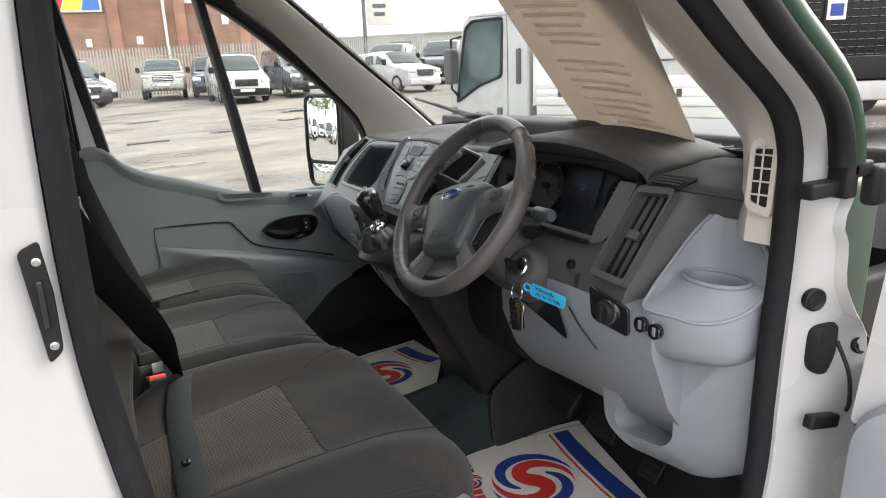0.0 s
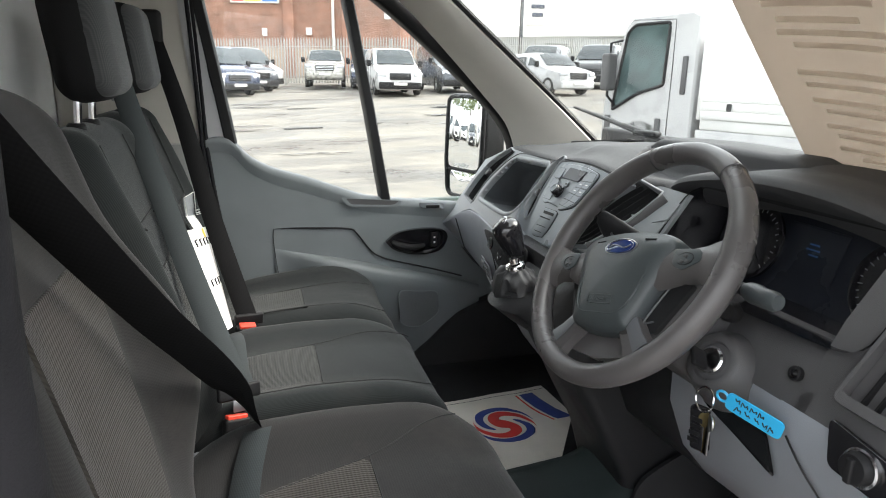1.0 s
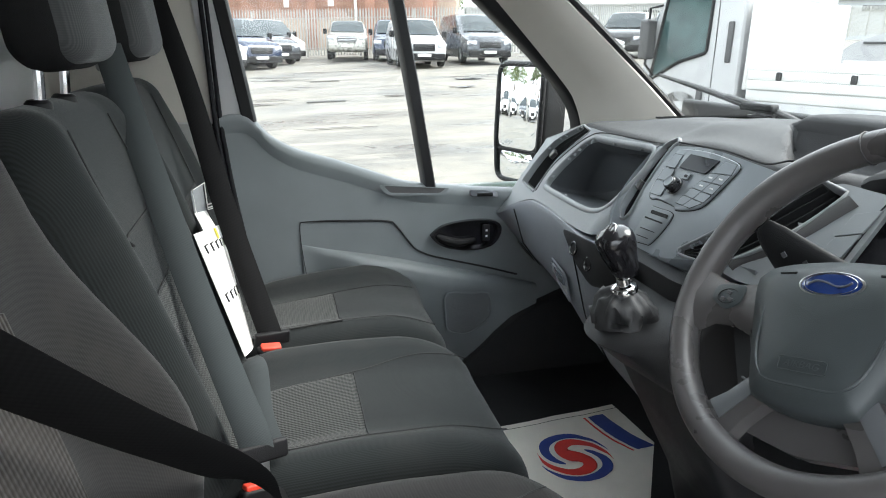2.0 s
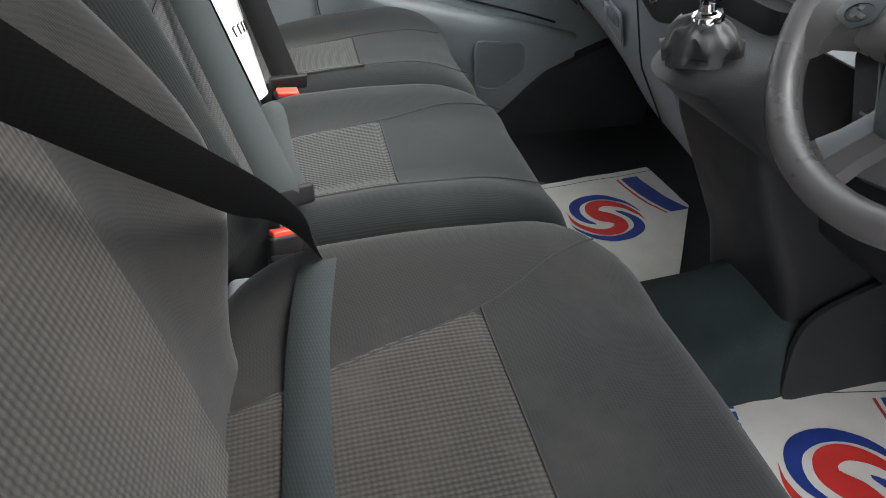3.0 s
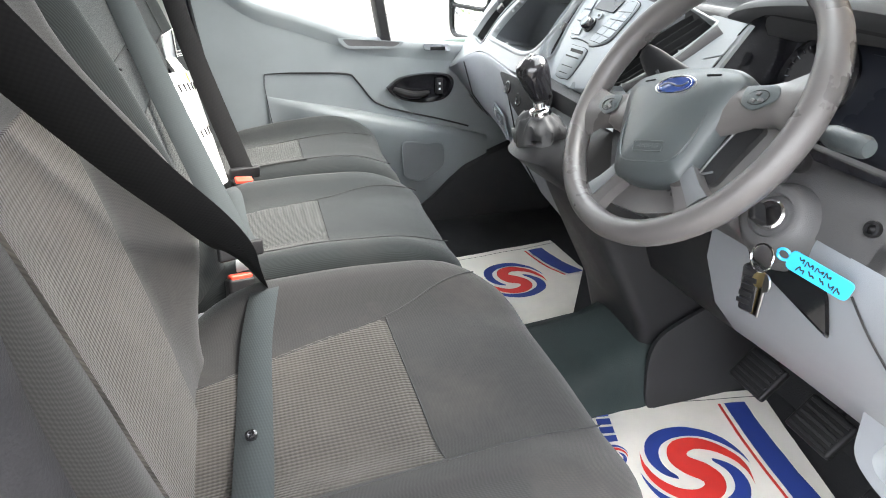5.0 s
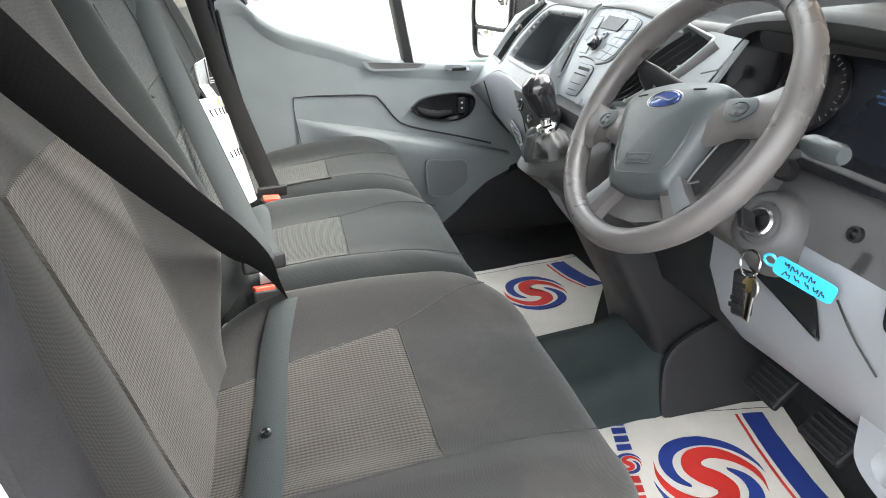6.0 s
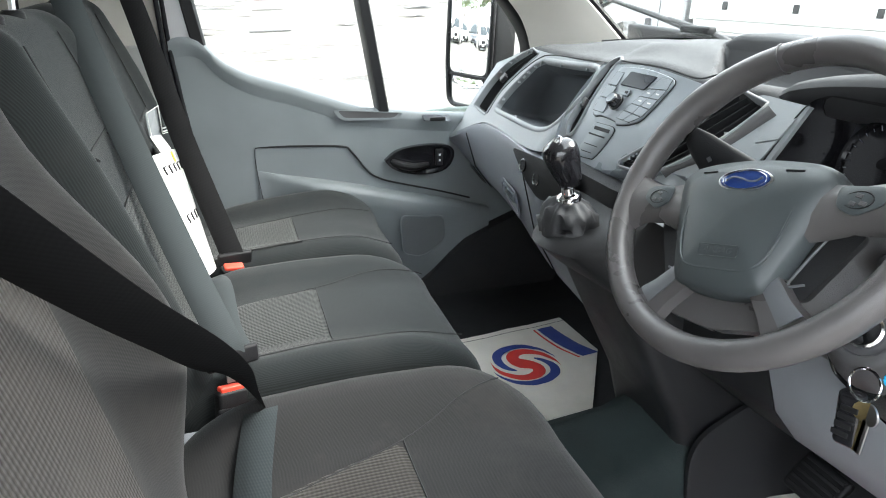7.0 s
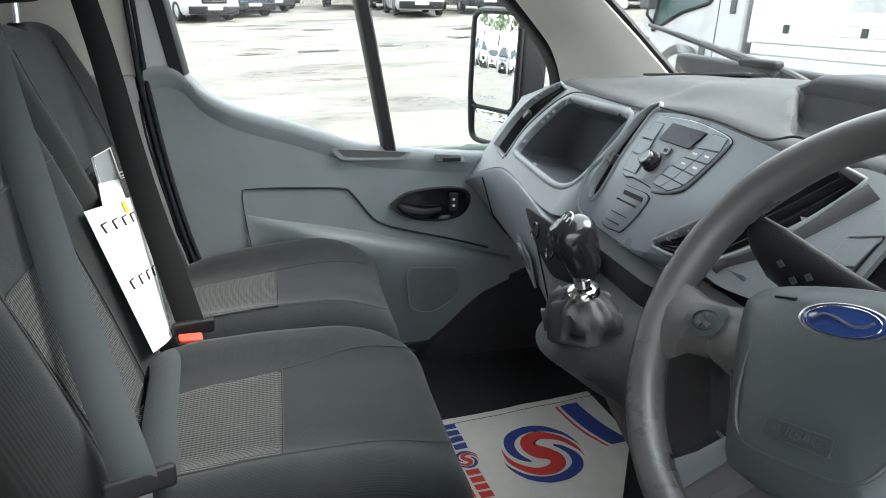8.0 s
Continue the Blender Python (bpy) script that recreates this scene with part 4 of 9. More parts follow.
    edges = [(q, (min(c[0] for c in q) - 0.004, max(c[0] for c in q) + 0.004, min(c[1] for c in q) - 0.004, max(c[1] for c in q) + 0.004)) for q in shut]
    def settle(y, z):
        """Moves a point that lies close to a cut-out onto its edge."""
        best = (0.0038, y, z)
        for poly, (lo_y, hi_y, lo_z, hi_z) in edges:
            if not (lo_y < y < hi_y and lo_z < z < hi_z):
                continue
            for (y0, z0), (y1, z1) in zip(poly, poly[1:] + poly[:1]):
                dy, dz = y1 - y0, z1 - z0
                t = clampf(((y - y0) * dy + (z - z0) * dz) / max(dy * dy + dz * dz, 1e-12), 0, 1)
                d = math.hypot(y0 + t * dy - y, z0 + t * dz - z)
                if d < best[0]:
                    best = (d, y0 + t * dy, z0 + t * dz)
        return best[1:]
    bm, bm2 = fresh(), fresh()
    bound = loop_line([(0.098, 1.500), (0.127, 1.486), (0.148, 1.443), (0.154, 1.399), (0.148, 1.366), (0.134, 1.342), (0.088, 1.325), (0.014, 1.331), (-0.045, 1.344), (-0.084, 1.356), (-0.125, 1.40), (-0.155, 1.455), (-0.178, 1.507), (-0.10, 1.512), (0.0, 1.512)], 4)
    rows = []
    for i in range(181):
        y = 0.84 - 1.105 * i / 180
        zb = table([(-0.27, 1.36), (-0.16, 1.36), (-0.084, 1.358), (-0.045, 1.346), (0.014, 1.333), (0.088, 1.327), (0.134, 1.338), (0.17, 1.33), (0.25, 1.318), (0.60, 1.290), (0.84, 1.21)], y)[0]
        zt = table(LIP, y)[0] - 0.004
        rows.append([settle(y, zb + (zt - zb) * j / 44) for j in range(45)])
    grid_v = [[bm.verts.new(face(y, z)) for y, z in r] for r in rows]
    grid_w = [[bm2.verts.new(face(y, z)) for y, z in r] for r in rows]
    for i in range(180):
        for j in range(44):
            y, z = (rows[i][j][0] + rows[i + 1][j + 1][0]) / 2, (rows[i][j][1] + rows[i + 1][j + 1][1]) / 2
            if not any(inside(y, z, q) for q in shut):
                inner = inside(y, z, bound)
                g = grid_w if inner else grid_v
                (bm2 if inner else bm).faces.new((g[i][j], g[i + 1][j], g[i + 1][j + 1], g[i][j + 1]))
    thicken(bm, (0.006, 0, -0.002))
    thicken(bm2, (0.006, 0, -0.002))
    part("centre_shield", bm2, silver_trim, ob, "silver grey centre stack", smooth=60)
    fascia = part("fascia", bm, dash_mid, ob, "mid grey moulded dashboard face", smooth=60)

    def rim(name, outline, material, parent, w=0.008, h=0.004, sink=0.012, label=""):
        """A raised lip round a cut-out, turning down into it."""
        pts = [face(y, z) for y, z in outline]
        n = len(pts)
        side = []
        for k in range(n):
            t = (pts[(k + 1) % n] - pts[k - 1]).normalized()
            side.append(t.cross(N).normalized())
        if (pts[0] + side[0] * 0.01 - sum(pts, Vector()) / n).length < (pts[0] - sum(pts, Vector()) / n).length:
            side = [-v for v in side]
        bm = fresh()
        loft(bm, [[p + v * w + N * -0.002 for p, v in zip(pts, side)], [p + v * w * 0.8 + N * 0.002 for p, v in zip(pts, side)], [p + v * w * 0.4 + N * h for p, v in zip(pts, side)], [p + N * h * 0.5 for p in pts], [p - v * 0.001 - N * sink for p, v in zip(pts, side)]], caps=False)
        return part(name, bm, material, parent, label, smooth=75)
    rim("cubby_lip", opening, dash_mid, fascia, 0.012, 0.0030, 0.012)
    bm = fresh()
    front = [face(y, z) - N * 0.006 for y, z in opening]
    back = [Vector((0.885 + 0.10 * (0.45 - p.y) * ease(0.45, 0.2, p.y), p.y * 0.97 + 0.012, p.z - 0.030)) for p in front]
    mid = sum(back, Vector()) / len(back)
    near_back = [p.lerp(q, 0.88) for p, q in zip(front, back)]
    loft(bm, [front, [p.lerp(q, 0.3) + Vector((0, 0, -0.006)) for p, q in zip(front, back)], near_back, [mid + (p - mid) * 0.93 for p in back], [mid + (p - mid) * 0.05 for p in back]], caps=False)
    part("cubby", bm, cubby_dark, ob, "open storage cubby with a dark lining", smooth=60)
    # dark joint between the pad and the face
    for pts in ([(0.640, 1.303), (0.645, 1.355), (0.601, 1.406), (0.532, 1.448), (0.455, 1.466), (0.28, 1.479), (0.107, 1.493)], [(0.086, 1.500), (0.043, 1.501), (-0.034, 1.503), (-0.113, 1.499), (-0.147, 1.508), (-0.168, 1.503)]):
        bm = fresh()
        tube(bm, smooth_line([face(y, z) + N * 0.0006 for y, z in pts], 6), 0.0013, 5)
        part("panel_gap", bm, black_plastic, fascia)

    def louvre(name, one, two, slats, tab, along=0.5, rim_mat=dash_mid, lean=0.0):
        """A slatted vent between two edges of the face."""
        c1, c2 = smooth_line([(y, z, 0) for y, z in one], 8), smooth_line([(y, z, 0) for y, z in two], 8)
        outline = [(p.x, p.y) for p in c1] + [(p.x, p.y) for p in reversed(c2)]
        v = rim(name, outline, rim_mat, ob, 0.005, 0.003, 0.022, "slatted dashboard air vent")
        bm = fresh()
        rows = [[bm.verts.new(face(p.x + (q.x - p.x) * t, p.y + (q.y - p.y) * t) - N * 0.02) for t in (-0.05, 0.5, 1.05)] for p, q in zip(c1, c2)]
        for r, w in zip(rows, rows[1:]):
            for k in range(2):
                bm.faces.new((r[k], r[k + 1], w[k + 1], w[k]))
        thicken(bm, N * -0.003)
        part("vent_backing", bm, black_plastic, v)
        for k in range(1, slats + 1):
            t = k / (slats + 1)
            pts = [face(p.x + (q.x - p.x) * t, p.y + (q.y - p.y) * t) for p, q in zip(c1, c2)]
            bm = fresh()
            loft(bm, [[p - N * 0.004, p - N * 0.0055 + Vector((0, 0, 0.0022)), p - N * 0.017 + Vector((0, 0, 0.002 + lean)), p - N * 0.017 + Vector((0, 0, lean))] for p in pts[1:-1]])
            part("slat", bm, console_black, v)
        if tab:
            i = int(len(c1) * along)
            q = face((c1[i].x + c2[i].x) / 2, (c1[i].y + c2[i].y) / 2)
            way = (face(c1[i + 1].x, c1[i + 1].y) - face(c1[i - 1].x, c1[i - 1].y)).normalized()
            bm = fresh()
            rbox(bm, q - N * 0.003, (0.006, tab, tab * 0.7), 0.002, 2, turn=Matrix((N, way, N.cross(way))).transposed())
            part("vent_tab", bm, dash_dark, v)
        return v
    louvre("end_vent", end_in, end_out, 3, 0.011)
    louvre("stack_vent", stack_in, stack_out, 2, 0.008)
    louvre("centre_vent", wide_up, wide_low, 4, 0.0)
    # rolled bottom edge of the centre stack
    lip = smooth_line([face(y, z) for y, z in [(0.098, 1.497), (0.127, 1.486), (0.148, 1.443), (0.154, 1.399), (0.148, 1.366), (0.134, 1.345), (0.088, 1.329), (0.014, 1.335), (-0.045, 1.348), (-0.084, 1.360), (-0.13, 1.372), (-0.18, 1.376)]], 6)
    bm = fresh()
    n = len(lip)
    rings = []
    for k, p in enumerate(lip):
        f = ease(0.0, 0.35, k / n)
        rings.append([p + N * 0.001, p + N * 0.005 * f, p + N * 0.003 * f + Vector((0, 0, -0.006 * f)), p + Vector((0.004, 0, -0.014 * f)), p + Vector((0.03, 0, -0.030 * f - 0.001)), p + Vector((0.03, 0, 0.0))])
    loft(bm, rings)
    part("stack_rim", bm, silver_trim, ob, "rolled lower rim of the centre stack", smooth=60)

    # framed vent with straight blades
    def vent(name, corners, slats, along=True, hub=True, material=black_plastic, grow=1.2, blade=0.010, rim=0.014, back=-0.02, tab=1.0):
        c = [face(*q) for q in corners]
        bm = fresh()
        m = sum(c, Vector()) / 4
        o = rounded([m + (p - m) * grow for p in c], 0.012)
        i = rounded(c, 0.006)
        frame_ring(bm, o, i, N * rim)
        v = part(name, bm, material, ob, "slatted dashboard air vent", smooth=50)
        bm = fresh()
        plate(bm, [p + N * back for p in rounded(c, 0.006)], N * 0.002)
        part("vent_backing", bm, black_plastic, v)
        for k in range(1, slats + 1):
            t = k / (slats + 1)
            a, b = (c[0].lerp(c[3], t), c[1].lerp(c[2], t)) if along else (c[0].lerp(c[1], t), c[3].lerp(c[2], t))
            w = (b - a).normalized()
            up = N.cross(w).normalized()
            bm = fresh()
            hi, lo = N * max(0.002, back + 0.005), N * max(-blade, back + 0.001)
            e = [a + up * 0.0012 + hi, b + up * 0.0012 + hi, b + up * 0.0012 + lo, a + up * 0.0012 + lo]
            plate(bm, e, up * -0.0024)
            part("slat", bm, black_plastic, v)
        if hub:
            bm = fresh()
            rbox(bm, m + N * max(0.004, back + 0.005), (0.006 * tab, 0.012 * tab, 0.008 * tab), 0.003, 2, turn=axes(N))
            part("vent_tab", bm, dash_dark, v)
        return v
    # lower left panel with the glove box
    LOW = [(0.08, 0.70, 1.15, 0.80, 1.00), (0.25, 0.715, 1.15, 0.80, 1.02), (0.5, 0.755, 1.16, 0.83, 1.05), (0.72, 0.775, 1.15, 0.84, 1.08), (0.86, 0.80, 1.13, 0.86, 1.07)]
    bm = fresh()
    rings = []
    for i in range(25):
        y = 0.845 - (0.845 - 0.09) * i / 24
        zt = table(TONE, y)[0]
        x1, z1, x2, z2 = table(LOW, y)
        t = face(y, zt - 0.004)
        rings.append([t + Vector((0.03, 0, 0)), t + Vector((-0.004, 0, -0.001)), t + Vector((-0.008, 0, -0.012)), t.lerp(Vector((x1, y, z1)), 0.5) + Vector((-0.006, 0, 0)), (x1, y, z1), ((x1 + x2) / 2 - 0.006, y, (z1 + z2) / 2 - 0.004), (x2 - 0.01, y, z2 + 0.006), (x2 + 0.02, y, z2), (1.0, y, z2 + 0.03), (1.0, y, zt)])
    loft(bm, rings)
    low = part("glove_box_panel", bm, dash_light, ob, "light grey glove box panel", smooth=50)

    def lowp(y, t, off=0.0):
        zt = table(TONE, y)[0]
        x1, z1, x2, z2 = table(LOW, y)
        a, b, c = face(y, zt - 0.012, -0.008), Vector((x1, y, z1)), Vector((x2 - 0.01, y, z2))
        p = a.lerp(b, t * 2) if t < 0.5 else b.lerp(c, t * 2 - 1)
        return p + Vector((-off - 0.006, 0, 0))
    bm = fresh()
    tube(bm, [lowp(0.70, 0.05 + 0.9 * k / 10, 0.0) for k in range(11)], 0.0016, 5)
    part("lid_gap", bm, black_plastic, low)
    bm = fresh()
    tube(bm, [lowp(0.21, 0.08 + 0.88 * k / 10, 0.0) for k in range(11)], 0.0016, 5)
    part("lid_gap", bm, black_plastic, low)
    bm = fresh()
    o = rounded([lowp(0.42, 0.33, 0.001), lowp(0.30, 0.31, 0.001), lowp(0.30, 0.52, 0.001), lowp(0.42, 0.54, 0.001)], 0.008)
    m = sum(o, Vector()) / len(o)
    frame_ring(bm, o, [m + (p - m) * 0.88 for p in o], (-0.004, 0, 0))
    h = part("glove_box_handle", bm, dash_light, low)
    bm = fresh()
    plate(bm, [m + (p - m) * 0.88 for p in o], (-0.002, 0, 0))
    part("handle_recess", bm, dash_mid, h)
    bm = fresh()
    o = rounded([lowp(0.41, 0.36, 0.004), lowp(0.31, 0.34, 0.004), lowp(0.31, 0.41, 0.004), lowp(0.41, 0.43, 0.004)], 0.004)
    plate(bm, o, (-0.006, 0, 0.002), 0.002)
    part("latch", bm, silver_trim, h)
    # small dark pocket at the panel's lower outer corner
    bm = fresh()
    o = rounded([lowp(0.80, 0.6, 0.002), lowp(0.73, 0.55, 0.002), lowp(0.73, 0.95, 0.002), lowp(0.79, 0.95, 0.002)], 0.012)
    plate(bm, o, (-0.003, 0, 0))
    part("corner_recess", bm, black_plastic, low)

    # controls on the centre stack
    def st(y, z, d=0.0):
        return face(y, z) + N * d
    stack = fascia
    pan = loop_line([(0.067, 1.492), (0.002, 1.497), (-0.054, 1.494), (-0.077, 1.489), (-0.076, 1.475), (-0.062, 1.446), (-0.048, 1.426), (-0.023, 1.415), (0.005, 1.409), (0.012, 1.413), (0.055, 1.414), (0.072, 1.411), (0.085, 1.420), (0.081, 1.453)], 4)
    bm = fresh()
    plate(bm, [st(y, z, 0.0005) for y, z in pan], N * 0.0006)
    radio = part("radio_gap", bm, black_plastic, stack, "dark joint round the radio panel", smooth=0)
    pm = Vector((0.0, 1.455))
    bm = fresh()
    plate(bm, [st(pm.x + (y - pm.x) * 0.982, pm.y + (z - pm.y) * 0.975, 0.001) for y, z in pan], N * 0.0025, 0.0012)
    part("radio_panel", bm, silver_trim, radio, "silver grey radio control panel", smooth=30)

    def key(corners, name, material, h=0.001, r=0.002, gap=True):
        o = rounded([st(y, z, 0.0036) for y, z in corners], r)
        c = sum(o, Vector()) / len(o)
        if gap:
            bm = fresh()
            plate(bm, [p + (p - c).normalized() * 0.0009 for p in o], N * 0.0003)
            part("button_gap", bm, black_plastic, radio, smooth=0)
        bm = fresh()
        plate(bm, o, N * h, 0.0004)
        return part(name, bm, material, radio, smooth=12)
    key([(0.032, 1.487), (-0.036, 1.488), (-0.022, 1.467), (0.041, 1.466)], "display", screen_dark, 0.0012)
    key([(0.021, 1.4615), (0.007, 1.4615), (0.008, 1.4525), (0.021, 1.4525)], "usb_socket", silver_trim, 0.002)
    key([(0.017, 1.4590), (0.010, 1.4590), (0.0105, 1.4552), (0.017, 1.4552)], "usb_slot", black_plastic, 0.0026, 0.0005, False)
    inner_e = [(-0.047, 1.4895), (-0.030, 1.470), (-0.020, 1.4575), (-0.0095, 1.445), (0.001, 1.4325), (0.010, 1.4185)]
    outer_e = [(-0.072, 1.4895), (-0.073, 1.474), (-0.066, 1.459), (-0.058, 1.444), (-0.049, 1.431), (-0.026, 1.4185)]
    for k in range(5):
        a0, a1, b0, b1 = (Vector(q) for q in (inner_e[k], inner_e[k + 1], outer_e[k], outer_e[k + 1]))
        cells = ((0.03, 0.97),) if k == 0 else ((0.03, 0.49), (0.51, 0.97))
        for f, g in cells:
            key([a0.lerp(b0, f).lerp(a1.lerp(b1, f), 0.05), a0.lerp(b0, g).lerp(a1.lerp(b1, g), 0.05), a0.lerp(b0, g).lerp(a1.lerp(b1, g), 0.95), a0.lerp(b0, f).lerp(a1.lerp(b1, f), 0.95)], "button", silver_trim, 0.0007, 0.0008)
            c = (a0.lerp(b0, (f + g) / 2) + a1.lerp(b1, (f + g) / 2)) / 2
            if k in (1, 2):
                key([(c.x + 0.004, c.y + 0.0012), (c.x - 0.004, c.y + 0.0012), (c.x - 0.004, c.y - 0.0008), (c.x + 0.004, c.y - 0.0008)], "legend", white_mark, 0.0009, 0.0003, False)
    for z0, z1, e0, e1 in ((1.482, 1.462, 0.068, 0.074), (1.460, 1.442, 0.0745, 0.0785), (1.440, 1.419, 0.0785, 0.080)):
        key([(e0, z0), (0.048, z0 + 0.001), (0.050, z1 + 0.001), (e1, z1)], "button", silver_trim, 0.0007, 0.001)
    bm = fresh()
    c = st(0.028, 1.440, 0.003)
    disc(bm, c, N, [(0.0135, 0), (0.0135, 0.003), (0.0115, 0.004), (0.011, 0.013), (0.0095, 0.0155), (0.001, 0.0155)], 28)
    knob = part("volume_knob", bm, gloss_black, radio, "black volume knob with bright cap")
    bm = fresh()
    disc(bm, c + N * 0.0155, N, [(0.0085, 0), (0.008, 0.0012), (0.0065, 0.0004), (0.001, 0.0003)], 24)
    part("knob_cap", bm, silver_trim, knob)
    # switch shield below the radio
    sh = loop_line([(0.064, 1.4035), (0.038, 1.4045), (0.012, 1.4055), (0.005, 1.398), (0.019, 1.37), (0.036, 1.348), (0.048, 1.3445), (0.081, 1.3415), (0.088, 1.353), (0.078, 1.38)], 4)
    sm = Vector((0.045, 1.376))
    bm = fresh()
    plate(bm, [st(y, z, 0.0003) for y, z in sh], N * 0.0006)
    shield = part("switch_gap", bm, black_plastic, stack, smooth=0)
    bm = fresh()
    plate(bm, [st(sm.x + (y - sm.x) * 0.96, sm.y + (z - sm.y) * 0.96, 0.0009) for y, z in sh], N * 0.0018, 0.0008)
    part("switch_shield", bm, silver_trim, shield, smooth=30)
    for c0, wd, z0, hh, mt in ((0.037, 0.022, 1.395, 0.0028, black_plastic), (0.046, 0.024, 1.3835, 0.0012, black_plastic), (0.053, 0.020, 1.366, 0.0006, black_plastic), (0.060, 0.016, 1.353, 0.0006, black_plastic)):
        bm = fresh()
        plate(bm, rounded([st(c0 + wd, z0 + hh - 0.001, 0.003), st(c0 - wd, z0 + hh + 0.001, 0.003), st(c0 - wd, z0 - hh + 0.001, 0.003), st(c0 + wd, z0 - hh - 0.001, 0.003)], 0.001), N * 0.0006)
        part("switch_line", bm, mt, shield, smooth=0)

    # band and recessed triangle between the wide vent and the instruments
    bm = fresh()
    lower = smooth_line([face(y, z) for y, z in [(-0.232, 1.468), (-0.206, 1.430), (-0.178, 1.392), (-0.15, 1.368)]], 5)
    loft(bm, [[p - N * 0.002, p + N * 0.003 + Vector((0, 0.003, 0.002)), p + N * 0.004 + Vector((0, 0.010, 0.006)), p + N * 0.001 + Vector((0, 0.016, 0.010)), p - N * 0.004] for p in lower])
    part("vent_band", bm, dash_dark, ob, "dark band under the wide vent", smooth=60)
    for k in range(3):
        bm = fresh()
        a0, a1 = Vector((-0.262, 1.470)).lerp(Vector((-0.252, 1.385)), k / 3 + 0.012), Vector((-0.262, 1.470)).lerp(Vector((-0.252, 1.385)), (k + 1) / 3 - 0.012)
        plate(bm, [face(a0.x, a0.y) + N * 0.002, face(a0.x + 0.026, a0.y - 0.010) + N * 0.002, face(a1.x + 0.026, a1.y - 0.010) + N * 0.002, face(a1.x, a1.y) + N * 0.002], N * 0.002, 0.0008)
        part("blank_switch", bm, dash_mid, ob, "pale blank switch cover")

    # console column from the stack down to the tunnel, and the shelf for the gear lever
    bm = fresh()
    rings = []
    for z, x0, lo, hi in ((1.335, 0.675, -0.115, 0.13), (1.29, 0.674, -0.115, 0.135), (1.22, 0.688, -0.115, 0.125), (1.12, 0.715, -0.12, 0.105), (1.0, 0.775, -0.13, 0.095), (0.9, 0.83, -0.14, 0.10), (0.80, 0.86, -0.14, 0.10)):
        rings.append(rounded([(x0, lo, z), (x0, hi, z), (1.05, hi, z), (1.05, lo, z)], 0.03, 3))
    loft(bm, rings)
    part("console", bm, console_black, ob, "dark plastic centre console", smooth=50)
    bm = fresh()
    rings = []
    for k in range(17):
        y = 0.03 - 0.20 * k / 16
        f = math.sin(math.pi * clampf((k - 1) / 15, 0, 1)) ** 0.5
        rings.append([(0.74, y, 1.338), (0.712, y, 1.328), (0.690, y, 1.318 - 0.004 * f), (0.672 - 0.02 * f, y, 1.300 - 0.006 * f), (0.655 - 0.078 * f, y, 1.274), (0.650 - 0.088 * f, y, 1.256), (0.660 - 0.060 * f, y, 1.225), (0.70, y, 1.16), (0.76, y, 1.20)])
    loft(bm, rings)
    part("gear_shelf", bm, console_black, ob, "dark moulded shelf round the gear lever", smooth=60)
    bm = fresh()
    rings = []
    for k in range(15):
        y = 0.012 - 0.235 * k / 14
        rings.append([(0.735, y, 1.342), (0.712, y, 1.3345), (0.696, y, 1.3275), (0.684, y, 1.3175), (0.692, y, 1.312), (0.74, y, 1.325)])
    loft(bm, rings)
    part("shelf_edge", bm, dash_mid, ob, "grey ledge under the centre stack", smooth=60)
    # switch strip beside the gear lever
    bm = fresh()
    o = rounded([(0.672, 0.262, 1.316), (0.670, 0.002, 1.333), (0.660, 0.002, 1.285), (0.664, 0.120, 1.252), (0.666, 0.185, 1.272)], 0.02, 5)
    plate(bm, o, (-0.006, 0, 0.002), 0.003)
    strip = part("switch_strip", bm, black_plastic, ob, "gloss black switch panel behind the gear lever")
    for y, z in ((0.195, 1.298), (0.135, 1.288)):
        bm = fresh()
        disc(bm, (0.6605, y, z), (-1, 0, 0.25), [(0.013, -0.003), (0.013, 0.001), (0.0115, 0.0016), (0.0105, -0.0005), (0.001, -0.0005)], 20)
        part("socket", bm, gloss_black, strip)

    # driver's lower panel
    DL = [(-0.86, 0.745, 1.24, 0.86, 1.05), (-0.6, 0.742, 1.235, 0.855, 1.045), (-0.4, 0.765, 1.19, 0.875, 1.02), (-0.25, 0.80, 1.13, 0.885, 1.0), (-0.12, 0.82, 1.08, 0.89, 0.99)]
    def knee_run(y0, y1, n):
        bm = fresh()
        rings = []
        for i in range(n + 1):
            y = y0 + (y1 - y0) * i / n
            x1, z1, x2, z2 = table(DL, y)
            zt = 1.298
            xt = x1 - 0.004
            rings.append([(xt + 0.05, y, zt + 0.012), (xt + 0.004, y, zt), (xt, y, zt - 0.012), (x1, y, z1), ((x1 + x2) / 2 - 0.014, y, (z1 + z2) / 2 - 0.01), (x2 - 0.01, y, z2 + 0.004), (x2 + 0.02, y, z2), (1.02, y, z2 + 0.03), (1.02, y, zt)])
        loft(bm, rings)
        return bm
    part("column_side_panel", knee_run(-0.12, -0.328, 8), console_black, ob, "dark panel beside the steering column", smooth=50)
    knee = part("knee_panel", knee_run(-0.331, -0.785, 18), dash_light, ob, "light grey panel below the steering column", smooth=50)
    bm = fresh()
    tube(bm, smooth_line([(0.737, -0.60, 1.262), (0.737, -0.63, 1.235), (0.75, -0.66, 1.20)], 5), 0.0014, 5)
    part("panel_gap", bm, black_plastic, knee)
    bm = fresh()
    o = rounded([(0.737, -0.435, 1.262), (0.737, -0.575, 1.255), (0.752, -0.585, 1.19), (0.758, -0.50, 1.205), (0.75, -0.445, 1.225)], 0.012)
    m = sum(o, Vector()) / len(o)
